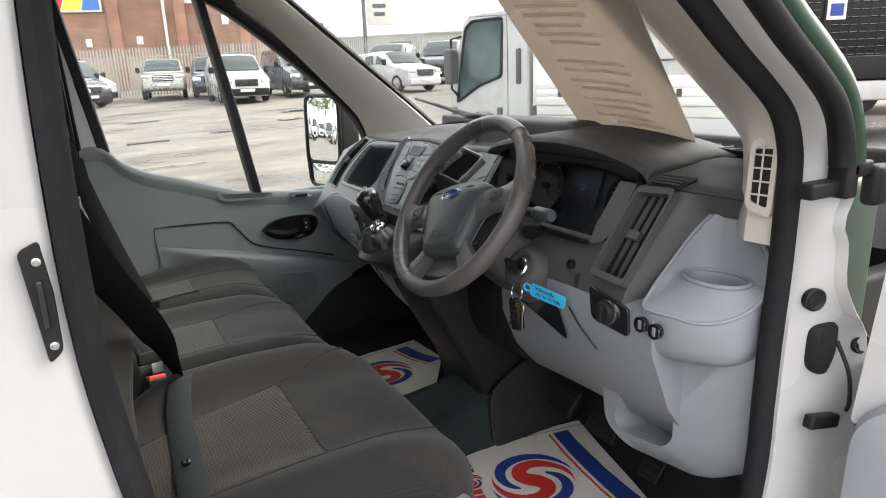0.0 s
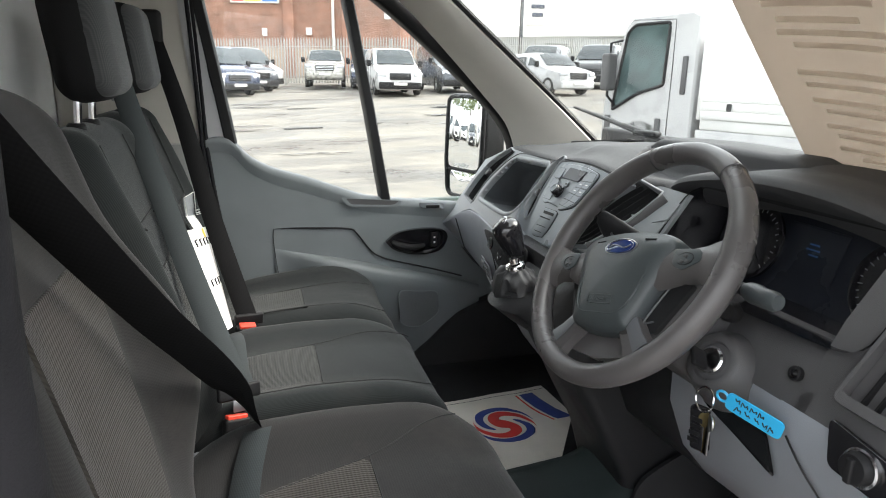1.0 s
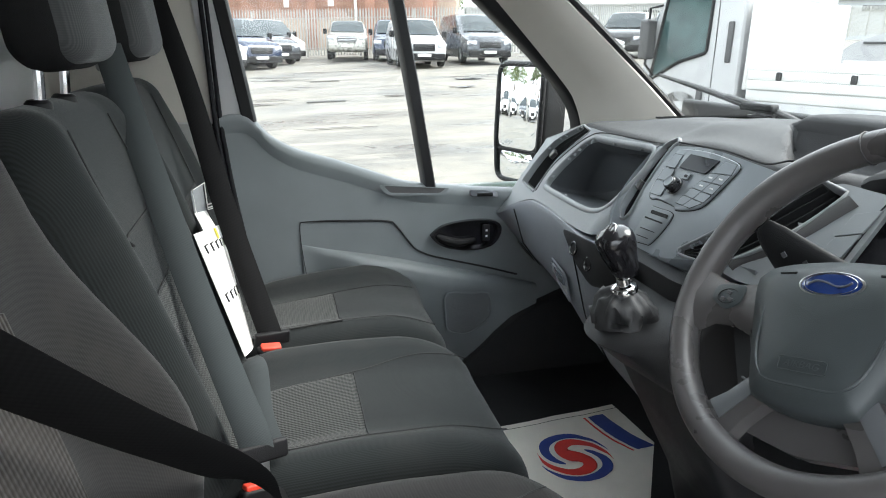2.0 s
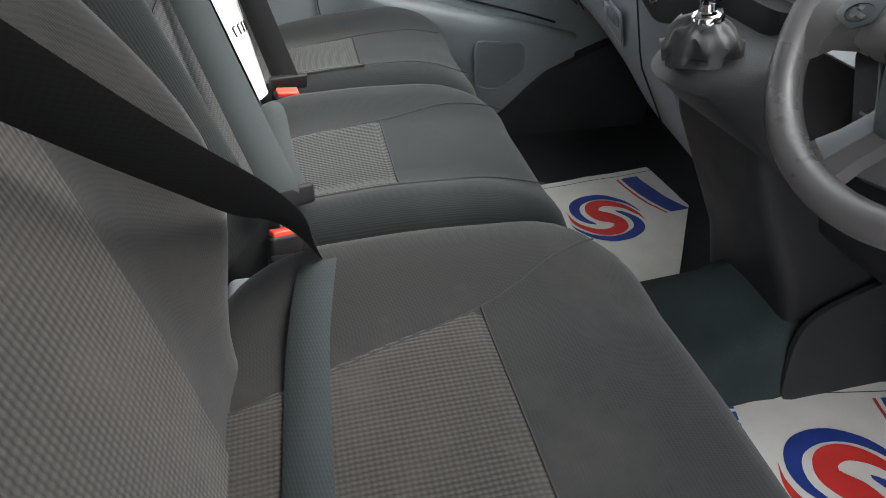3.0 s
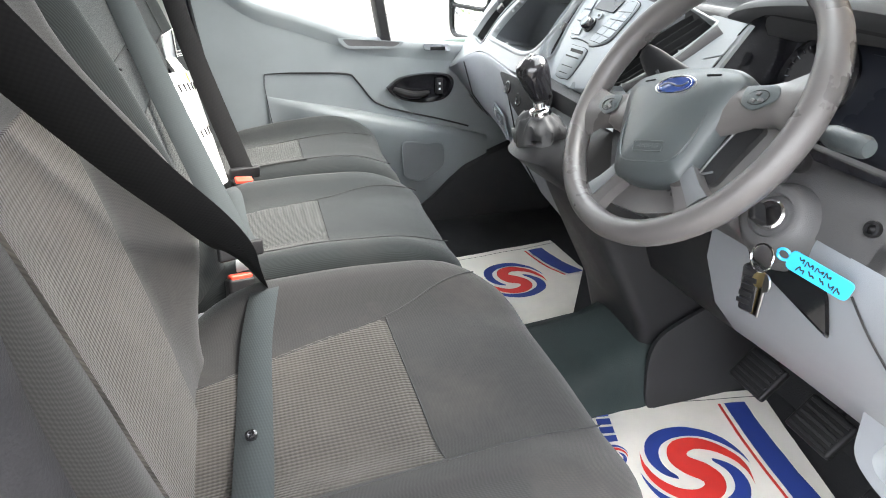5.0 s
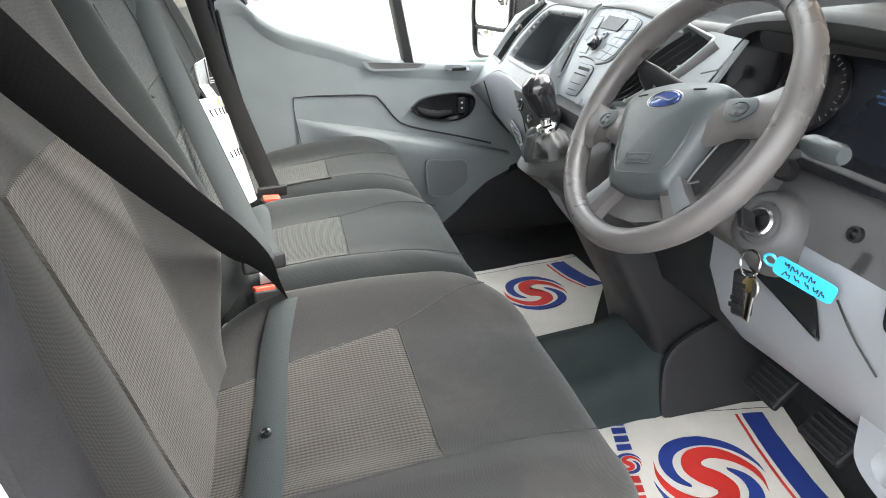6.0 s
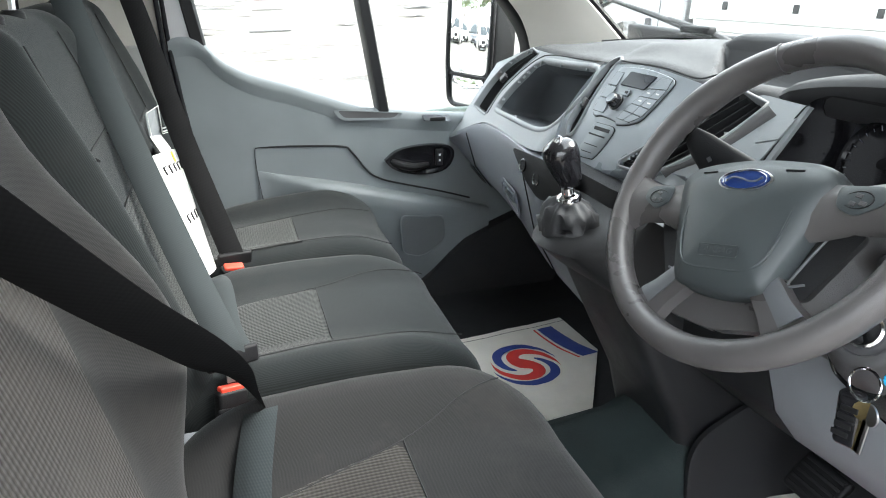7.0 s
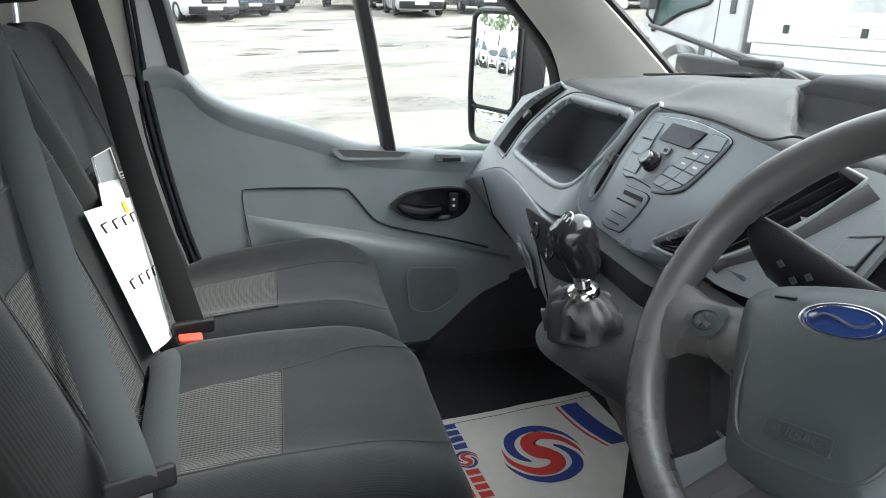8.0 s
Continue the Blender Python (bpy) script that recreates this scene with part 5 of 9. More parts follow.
    loft(bm, [[p + Vector((-0.003, 0, 0)) for p in o], [m + (p - m) * 0.93 + Vector((-0.004, 0, 0)) for p in o], [m + (p - m) * 0.85 + Vector((0.004, 0, 0)) for p in o]])
    part("drawer_opening", bm, gloss_black, knee, "dark opening of a small drawer")
    # dark middle band between hood and knee panel on the driver's side
    bm = fresh()
    rings = []
    for i in range(13):
        y = -0.60 - 0.235 * i / 12
        a = face(y, table(LIP, y)[0] - 0.01, 0.006)
        k = 0.10 * ease(-0.715, -0.765, y)
        rings.append([a, face(y, 1.44, 0.004 + 0.4 * k), face(y, 1.40, 0.002 + k), (0.752 + 1.3 * k, y, 1.32), (0.742 + 1.3 * k, y, 1.297), (0.89, y, 1.297), (1.0, y, 1.45)])
    loft(bm, rings)
    part("driver_face", bm, dash_dark, ob, smooth=50)
    bm = fresh()
    rings = []
    for i in range(13):
        y = -0.215 - 0.40 * i / 12
        rings.append([(0.80, y, 1.375), (0.775, y, 1.36), (0.752, y, 1.32), (0.742, y, 1.297), (0.80, y, 1.29), (0.95, y, 1.33)])
    loft(bm, rings)
    part("column_shelf", bm, dash_dark, ob, smooth=50)
    # driver's vent with surround
    vent("driver_vent", [(-0.662, 1.455), (-0.724, 1.458), (-0.718, 1.334), (-0.655, 1.338)], 3, along=False, grow=1.16, material=dash_dark)
    bm = fresh()
    o = rounded([face(-0.667, 1.470, -0.006), face(-0.730, 1.472, -0.006), face(-0.735, 1.484, 0.02), face(-0.672, 1.484, 0.02)], 0.006)
    plate(bm, o, (0, 0, 0.004))
    upper = part("upper_vent", bm, black_plastic, ob, "small slatted vent in the pad")
    for k in range(4):
        bm = fresh()
        a = face(-0.674, 1.475 + 0.003 * k, -0.004 + 0.006 * k)
        tube(bm, [a + Vector((0, 0, 0.004)), a + Vector((0, -0.055, 0.005))], 0.0014, 5)
        part("slat", bm, dash_dark, upper)
    # lock pin in the dark face
    bm = fresh()
    disc(bm, Vector((0.752, -0.585, 1.333)), (-1, 0, 0.3), [(0.009, -0.004), (0.009, 0.002), (0.006, 0.003), (0.005, -0.001), (0.001, 0.004)], 14)
    part("cap", bm, black_plastic, ob)
    # headlamp switch and two dimmer wheels
    bm = fresh()
    plate(bm, rounded([(0.736, -0.655, 1.318), (0.736, -0.745, 1.303), (0.738, -0.745, 1.255), (0.738, -0.66, 1.262)], 0.01), (-0.004, 0, 0), 0.001)
    hs = part("headlamp_switch", bm, gloss_black, ob, "gloss black headlamp switch panel")
    c = Vector((0.732, -0.702, 1.285))
    bm = fresh()
    disc(bm, c, (-1, 0, 0.1), [(0.021, 0), (0.021, 0.004), (0.0185, 0.005), (0.018, 0.003)], 28)
    part("ring", bm, chrome, hs, "chrome ring")
    bm = fresh()
    disc(bm, c, (-1, 0, 0.1), [(0.0175, 0), (0.0165, 0.013), (0.015, 0.015), (0.001, 0.0155)], 24)
    rbox(bm, c + Vector((-0.017, 0, 0)), (0.003, 0.004, 0.014), 0.002)
    part("rotary_knob", bm, black_plastic, hs)
    for a in range(7):
        bm = fresh()
        ang = radians(-30 + 40 * a)
        rbox(bm, c + Vector((-0.0055, 0.0135 * math.cos(ang), 0.0135 * math.sin(ang))), (0.0006, 0.0018, 0.0012), 0.0004)
        part("mark", bm, white_mark, hs)
    for y, z in ((-0.772, 1.287), (-0.80, 1.285)):
        bm = fresh()
        disc(bm, (0.733, y, z), (-1, 0, 0.1), [(0.012, -0.004), (0.012, 0.004), (0.010, 0.005), (0.009, 0.002), (0.001, 0.002)], 20)
        b = part("dimmer_wheel", bm, gloss_black, ob)
        bm = fresh()
        rbox(bm, (0.7295, y, z), (0.0015, 0.003, 0.007), 0.001)
        part("ridge", bm, dash_mid, b)

    # instrument cluster under the hood
    bm = fresh()

    def cl(y, z, d=0.0):
        return Vector((0.905 + 0.35 * (z - 1.42) - d, y, z))
    o = rounded([cl(-0.258, 1.49), cl(-0.645, 1.485), cl(-0.645, 1.36), cl(-0.258, 1.36)], 0.035)
    plate(bm, o, (0.02, 0, 0))
    cluster = part("instrument_panel", bm, screen_dark, ob, "dark instrument panel with dials", smooth=40)
    front = [face(p.y, clampf(p.z + 0.012, 1.365, 1.50), -0.004) for p in o]
    bm = fresh()
    loft(bm, [front, [p.lerp(q, 0.5) + Vector((0, 0, 0.006)) for p, q in zip(front, o)], o], caps=False)
    part("cluster_well", bm, gloss_black, cluster, smooth=60)
    for y in (-0.325, -0.575):
        c = cl(y, 1.42, 0.004)
        bm = fresh()
        disc(bm, c, (-1, 0, 0.35), [(0.062, 0), (0.062, 0.006), (0.057, 0.008), (0.055, 0.002), (0.001, 0.002)], 36)
        dial = part("dial", bm, gloss_black, cluster)
        turn = axes((-1, 0, 0.35))
        for k in range(25):
            ang = radians(-40 + 260 * k / 24)
            bm = fresh()
            r0 = 0.046 if k % 3 == 0 else 0.049
            a = c + turn @ Vector((0.0035, r0 * math.cos(ang), r0 * math.sin(ang)))
            b = c + turn @ Vector((0.0035, 0.053 * math.cos(ang), 0.053 * math.sin(ang)))
            tube(bm, [a, b], 0.0007, 4)
            part("tick", bm, dim_mark, dial)
        bm = fresh()
        a = c + turn @ Vector((0.005, 0, 0))
        tube(bm, [a, c + turn @ Vector((0.005, 0.03, -0.03))], [0.0016, 0.0006], 5)
        disc(bm, a, (-1, 0, 0.35), [(0.008, -0.002), (0.007, 0.004), (0.001, 0.005)], 14)
        part("needle", bm, black_plastic, dial)
    bm = fresh()
    plate(bm, [cl(-0.385, 1.465, 0.003), cl(-0.485, 1.465, 0.003), cl(-0.485, 1.395, 0.003), cl(-0.385, 1.395, 0.003)], (-0.002, 0, 0))
    disp = part("trip_display", bm, screen_dark, cluster, "dark trip display with blue figures")
    for z, y0, y1 in ((1.443, -0.430, -0.446), (1.436, -0.427, -0.450), (1.429, -0.434, -0.450)):
        bm = fresh()
        plate(bm, [cl(y0, z, 0.006), cl(y1, z, 0.006), cl(y1, z - 0.002, 0.006), cl(y0, z - 0.002, 0.006)], (-0.0006, 0, 0))
        part("figures", bm, screen_glow, disp)

    # cup holder on the door side: a tilted dish with a cup well, over a pocketed end panel
    key_pts = [(0.892, -0.78, 1.455), (0.894, -0.83, 1.422), (0.879, -0.868, 1.386), (0.864, -0.885, 1.355), (0.834, -0.888, 1.33), (0.80, -0.875, 1.312), (0.773, -0.845, 1.302), (0.755, -0.81, 1.306), (0.745, -0.765, 1.308), (0.771, -0.75, 1.322), (0.819, -0.742, 1.357), (0.871, -0.748, 1.41)]
    o = smooth_line(key_pts + key_pts[:1], 5)[:-1]
    n = len(o)
    m = sum(o, Vector()) / n
    cup_c = Vector((0.842, -0.812, 1.346))
    circle = []
    for p in o:
        way = Vector((p.x - cup_c.x, p.y - cup_c.y, 0)).normalized()
        circle.append(cup_c + Vector((way.x * 0.036, way.y * 0.047, 0)))
    rings = [[Vector((m.x + (p.x - m.x) * 0.72, m.y + (p.y - m.y) * 0.72, 1.232)) for p in o], [Vector((m.x + (p.x - m.x) * 0.9, m.y + (p.y - m.y) * 0.9, 1.243)) for p in o], [Vector((p.x, p.y, 1.262 + 0.3 * (p.z - 1.308))) for p in o],
             [p - Vector((0, 0, 0.012)) for p in o], o, [m + (p - m) * 0.93 + Vector((0, 0, 0.002)) for p in o], [p.lerp(c, 0.30) + Vector((0, 0, -0.40 * max(p.z - c.z, 0))) for p, c in zip(o, circle)], [p.lerp(c, 0.62) + Vector((0, 0, -0.28 * max(p.z - c.z, 0))) for p, c in zip(o, circle)], [cup_c + (c - cup_c) * 1.10 + Vector((0, 0, 0.001)) for c in circle], [cup_c + (c - cup_c) * 1.04 + Vector((0, 0, 0.003)) for c in circle], circle,
             [cup_c + (c - cup_c) * 0.97 + Vector((0, 0, -0.006)) for c in circle], [cup_c + (c - cup_c) * 0.90 + Vector((0, 0, -0.085)) for c in circle]]
    bm = fresh()
    loft(bm, rings)
    cup = part("cup_holder", bm, dash_light, ob, "light grey moulded cup holder", smooth=50)
    bm = fresh()
    tube(bm, [cup_c + (c - cup_c) * 1.08 + Vector((0, 0, 0.004)) for c in circle], 0.0035, 8, loop=True)
    part("well_rim", bm, dash_light, cup, smooth=60)
    bm = fresh()
    tube(bm, [p + Vector((0, 0, 0.001)) for p in o], 0.003, 8, loop=True)
    part("dish_rim", bm, dash_light, cup, smooth=60)

    def ep(y, z):
        return Vector((0.80 + 0.22 * (1.2 - z) * 0.5 + 0.05 * ease(-0.77, -0.87, y), y, z))
    outer = rounded([ep(-0.60, 1.235), ep(-0.740, 1.262), ep(-0.888, 1.262), ep(-0.888, 1.048), ep(-0.815, 1.000), ep(-0.660, 0.990), ep(-0.606, 1.015), ep(-0.604, 1.120)], 0.026, 5)
    inner = rounded([ep(-0.655, 1.165), ep(-0.725, 1.180), ep(-0.776, 1.105), ep(-0.772, 1.062), ep(-0.748, 1.037), ep(-0.650, 1.020), ep(-0.634, 1.040), ep(-0.655, 1.100)], 0.016, 5)
    bm = fresh()
    mo = sum(outer, Vector()) / len(outer)
    frame_ring(bm, [p + Vector((0.10, 0, 0)) for p in outer], [p + Vector((0.02, 0, 0)) for p in inner], (-0.002, 0, 0))
    loft(bm, [[p + Vector((0.11, 0, 0)) for p in outer], [p + Vector((0.012, 0, 0)) for p in outer], [mo + (p - mo) * 0.96 for p in outer], inner, [p + Vector((0.012, 0, 0)) for p in inner]], caps=False)
    endp = part("end_panel", bm, dash_light, ob, "light grey end panel with a pocket", smooth=50)
    bm = fresh()
    mi = sum(inner, Vector()) / len(inner)
    loft(bm, [inner, [mi + (p - mi) * 0.86 + Vector((0.06, 0, -0.01)) for p in inner], [mi + (p - mi) * 0.05 + Vector((0.065, 0, -0.01)) for p in inner]], caps=False)
    part("pocket", bm, dash_mid, endp, smooth=50)
    return ob


dashboard()


def steering_column():
    ob = thing("steering_column", (0.72, -0.38, 1.33), "dark steering column shroud with stalks and ignition lock", "steering column")
    N = Vector((-math.cos(radians(33.8)), 0, math.sin(radians(33.8))))
    C = Vector((0.65, -0.378, 1.42))
    turn = axes(N)
    bm = fresh()
    rings = []
    for d, wy, up, dn in ((-0.035, 0.05, 0.035, 0.055), (-0.05, 0.062, 0.04, 0.07), (-0.12, 0.075, 0.045, 0.09), (-0.22, 0.085, 0.05, 0.10)):
        rings.append(rounded([C + turn @ Vector((d, -wy, -dn)), C + turn @ Vector((d, wy, -dn)), C + turn @ Vector((d, wy, up)), C + turn @ Vector((d, -wy, up))], 0.03, 4))
    loft(bm, rings)
    part("shroud", bm, dash_dark, ob, smooth=50)
    # ignition lock in its round collar
    c = Vector((0.715, -0.487, 1.31))
    ax = Vector((-0.86, -0.12, 0.5)).normalized()
    bm = fresh()
    disc(bm, c - ax * 0.05, ax, [(0.055, 0), (0.047, 0.03), (0.040, 0.045), (0.034, 0.05), (0.027, 0.05), (0.025, 0.045), (0.001, 0.045)], 28)
    col = part("lock_collar", bm, dash_dark, ob, smooth=50)
    bm = fresh()
    disc(bm, c - ax * 0.006, ax, [(0.0185, 0), (0.0185, 0.008), (0.016, 0.010), (0.012, 0.008), (0.001, 0.008)], 24)
    part("lock_barrel", bm, chrome, col, "chrome ignition barrel")
    # stalks
    bm = fresh()
    rings = []
    for k, (dx, dy, dz, tall) in enumerate(((0.092, 0.055, -0.012, 0.014), (0.080, 0.080, -0.008, 0.020), (0.068, 0.105, -0.004, 0.027), (0.058, 0.130, 0.002, 0.031), (0.052, 0.150, 0.008, 0.029), (0.050, 0.160, 0.013, 0.020), (0.050, 0.164, 0.016, 0.008))):
        m = C + Vector((dx, dy, dz))
        rings.append([m + Vector((0.011 * math.cos(a) - 0.25 * tall * math.sin(a), 0.15 * tall * math.sin(a), tall * math.sin(a))) for a in [2 * math.pi * j / 18 for j in range(18)]])
    loft(bm, rings)
    st = part("wiper_stalk", bm, console_black, ob, "dark paddle-shaped stalk with white symbols", smooth=60)
    for dy, dz in ((0.104, 0.000), (0.116, -0.008), (0.126, 0.004)):
        q = C + Vector((0.068 - 0.4 * (dy - 0.105) - 0.0125 - 0.25 * dz, dy, dz))
        bm = fresh()
        plate(bm, [q + Vector((0, 0.005, 0)), q + Vector((0, 0, 0.004)), q + Vector((0, -0.005, 0)), q + Vector((0, 0, -0.004))], (-0.001, 0, 0))
        part("mark", bm, spoke_grey, st, smooth=0)
    bm = fresh()
    tube(bm, smooth_line([C + Vector((0.09, -0.06, -0.01)), C + Vector((0.075, -0.12, -0.004)), C + Vector((0.065, -0.165, 0.0))], 4), 0.008, 10)
    part("indicator_stalk", bm, black_plastic, ob)
    bm = fresh()
    tube(bm, smooth_line([C + Vector((0.068, -0.15, 0.0)), C + Vector((0.062, -0.18, 0.002)), C + Vector((0.06, -0.208, 0.004))], 4), [0.009, 0.011, 0.0125, 0.013, 0.0115, 0.012, 0.012, 0.0115, 0.009], 12)
    part("stalk_end", bm, airbag_skin, ob, "grey rotary stalk end")
    bm = fresh()
    disc(bm, Vector((0.745, -0.475, 1.37)), (-0.8, -0.4, 0.3), [(0.014, -0.01), (0.013, 0.008), (0.01, 0.012), (0.001, 0.012)], 14)
    part("button", bm, black_plastic, ob)


steering_column()


def steering_wheel():
    C = Vector((0.65, -0.378, 1.42))
    N = Vector((-math.cos(radians(33.8)), 0, math.sin(radians(33.8))))
    ob = thing("steering_wheel", C - N * 0.05, "four-spoke grey steering wheel with worn rim", "steering wheel")
    R = axes(N)

    def w(u, v, d=0.0):
        """u to the wheel's right as the driver sits, v up, d towards the driver."""
        return C + R @ Vector((d, u, v))
    # column y axis points to the driver's left; flip so that u runs to the right
    if (R @ Vector((0, 1, 0))).y > 0:
        def w(u, v, d=0.0):
            return C + R @ Vector((d, -u, v))
    rad = 0.174
    bm = fresh()
    rings, n = [], 72
    for k in range(n):
        a = 2 * math.pi * k / n
        grip = 1 + 0.10 * math.exp(-((math.sin(a) - 0.45) / 0.22) ** 2)
        ring = []
        for j in range(14):
            b = 2 * math.pi * j / 14
            rr, dd = 0.0155 * grip * math.cos(b), 0.0178 * grip * math.sin(b)
            ring.append(w((rad + rr) * math.cos(a), (rad + rr) * math.sin(a), dd))
        rings.append(ring)
    loft(bm, rings, loop=True)
    part("rim", bm, wheel_leather, ob, smooth=80)
    # rim join creases
    for a0 in (62, 118):
        bm = fresh()
        a = radians(a0)
        tube(bm, [w((rad + 0.0163 * math.cos(b)) * math.cos(a), (rad + 0.0163 * math.cos(b)) * math.sin(a), 0.0186 * math.sin(b)) for b in [2 * math.pi * j / 16 for j in range(16)]], 0.001, 5, loop=True)
        part("rim_crease", bm, dash_dark, ob)
    # hub cover
    w_rim = w
    ct, st = math.cos(radians(19)), math.sin(radians(19))

    def wn(u, v, d=0.0):
        """The wheel stands turned a little to the left."""
        return w_rim(u * ct - v * st, u * st + v * ct, d)

    def w(u, v, d=0.0):
        """The hub and its spokes sit a little below the rim's middle."""
        return wn(u, v - 0.030 * (1 - ease(0.10, 0.172, math.hypot(u, v))), d)
    hub = [(-0.089, 0.048), (-0.076, 0.060), (-0.045, 0.067), (0.0, 0.070), (0.045, 0.067), (0.076, 0.060), (0.089, 0.048), (0.087, 0.028), (0.072, -0.022), (0.057, -0.066), (0.046, -0.078), (0.0, -0.084), (-0.046, -0.078), (-0.057, -0.066), (-0.072, -0.022), (-0.087, 0.028)]
    o = smooth_line([w(u, v, -0.004) for u, v in hub] + [w(*hub[0], -0.004)], 3)[:-1]
    m = sum(o, Vector()) / len(o)

    def lay(s, d):
        return [m + (p - m) * s + N * d for p in o]
    bm = fresh()
    loft(bm, [lay(0.98, -0.035), lay(1.0, 0.0), lay(0.985, 0.010), lay(0.93, 0.018), lay(0.7, 0.024), lay(0.35, 0.027), lay(0.02, 0.028)])
    cover = part("airbag_cover", bm, airbag_skin, ob, "textured grey airbag cover", smooth=60)
    bm = fresh()
    crease = smooth_line([w(-0.062, 0.02, 0.0175), w(-0.056, -0.026, 0.0180), w(-0.040, -0.056, 0.0172), w(0.0, -0.060, 0.0182), w(0.040, -0.056, 0.0172), w(0.056, -0.026, 0.0180), w(0.062, 0.02, 0.0175)], 5)
    tube(bm, crease, 0.0016, 6)
    part("crease", bm, airbag_skin, cover)
    for s in (-1, 1):
        bm = fresh()
        tube(bm, [w(s * 0.040, 0.050, 0.0195), w(s * 0.058, 0.050, 0.0175)], 0.0012, 5)
        part("seam", bm, black_plastic, cover)
    # oval emblem: blue enamel in a bright rim, lighter strokes without letters
    e = w(0.0, 0.038, 0.0205)
    ur, vr = wn(1, 0) - wn(0, 0), wn(0, 1) - wn(0, 0)
    tilt = (N + vr * 0.12).normalized()

    def oval(a, s, d):
        return e + ur * 0.030 * s * math.cos(a) + vr * 0.0125 * s * math.sin(a) + tilt * d
    angles = [2 * math.pi * k / 40 for k in range(40)]
    bm = fresh()
    loft(bm, [[oval(a, 1.06, -0.002) for a in angles], [oval(a, 1.04, 0.002) for a in angles], [oval(a, 0.98, 0.0025) for a in angles], [oval(a, 0.96, 0.001) for a in angles]])
    emb = part("emblem", bm, steel, cover, "bright-rimmed oval emblem")
    bm = fresh()
    loft(bm, [[oval(a, 0.965, 0.0012) for a in angles], [oval(a, 0.9, 0.0022) for a in angles], [oval(a, 0.02, 0.003) for a in angles]])
    part("enamel", bm, emblem_blue, emb, "blue enamel oval")
    bm = fresh()
    tube(bm, [oval(a, 0.84, 0.0026) for a in angles], 0.0004, 5, loop=True)
    part("inner_line", bm, chrome, emb)
    bm = fresh()
    wave = [(-0.68, -0.10), (-0.45, 0.24), (-0.1, 0.10), (0.2, -0.16), (0.48, -0.14), (0.68, 0.16)]
    tube(bm, smooth_line([e + ur * 0.030 * a + vr * 0.0125 * b + tilt * 0.0032 for a, b in wave], 4), 0.0011, 5)
    part("flourish", bm, steel, emb, "bright flourish across the enamel")
    # embossed word in a frame
    fr = [w(-0.023, -0.036, 0.0238), w(0.023, -0.036, 0.0238), w(0.023, -0.048, 0.0215), w(-0.023, -0.048, 0.0215)]
    bm = fresh()
    tube(bm, rounded(fr, 0.002, 2), 0.0006, 4, loop=True)
    part("label_frame", bm, airbag_skin, cover)
    word = bpy.data.curves.new("airbag_word", "FONT")
    word.body, word.size, word.extrude, word.align_x, word.align_y = "AIRBAG", 0.0098, 0.0002, "CENTER", "CENTER"
    wo = new("airbag_word", word)
    wm = Matrix.Identity(4)
    for k, col in enumerate((ur, (vr - N * 0.12).normalized(), (N + vr * 0.12).normalized())):
        for r in range(3):
            wm[r][k] = col[r]
    wm.translation = w(0, -0.042, 0.0228)
    bpy.context.view_layer.update()
    me = bpy.data.meshes.new_from_object(wo)
    bpy.data.objects.remove(wo)
    me.transform(wm)
    me.materials.clear()
    me.materials.append(airbag_skin)
    t_ob = new("lettering", me)
    t_ob.parent = cover
    # upper spokes with switch pads
    for s in (-1, 1):
        bm = fresh()
        prof = []
        for t, vu, vd, dp in ((0.066, 0.018, -0.048, 0.004), (0.088, 0.013, -0.042, 0.002), (0.11, 0.012, -0.034, 0.0), (0.135, 0.016, -0.034, 0.0), (0.155, 0.024, -0.046, 0.0), (0.170, 0.036, -0.062, 0.0)):
            prof.append([wn(s * t, vu, dp - 0.004), wn(s * t, vu - 0.003, dp + 0.006), wn(s * t, (vu + vd) / 2 + 0.008, dp + 0.011), wn(s * t, (vu + vd) / 2 - 0.008, dp + 0.010), wn(s * t, vd + 0.003, dp + 0.004), wn(s * t, vd, dp - 0.006), wn(s * t, (vu + vd) / 2, -0.018)])
        loft(bm, prof)
        sp = part("upper_spoke", bm, wheel_leather, ob, smooth=60)
        bm = fresh()
        pad = [wn(s * 0.094, 0.006, 0.0125), wn(s * 0.134, 0.006, 0.0105), wn(s * 0.138, -0.010, 0.0105), wn(s * 0.114, -0.024, 0.0115), wn(s * 0.096, -0.016, 0.0125)]
        plate(bm, rounded(pad, 0.007), N * 0.002, 0.001)
        pd = part("switch_pad", bm, airbag_skin, sp)
        bm = fresh()
        c = wn(s * 0.114, -0.008, 0.0135)
        tube(bm, [c + ur * 0.013 * math.cos(a) + vr * 0.0085 * math.sin(a) for a in [2 * math.pi * k / 24 for k in range(24)]], 0.0007, 5, loop=True)
        part("switch_groove", bm, black_plastic, pd)
        for du, v in ((0.0, -0.004), (-0.004, -0.012), (0.005, -0.012)):
            bm = fresh()
            rbox(bm, wn(s * (0.114 + du), v, 0.0140), (0.0008, 0.0032, 0.0022), 0.0006, 2, turn=R)
            part("key", bm, dash_dark, pd)
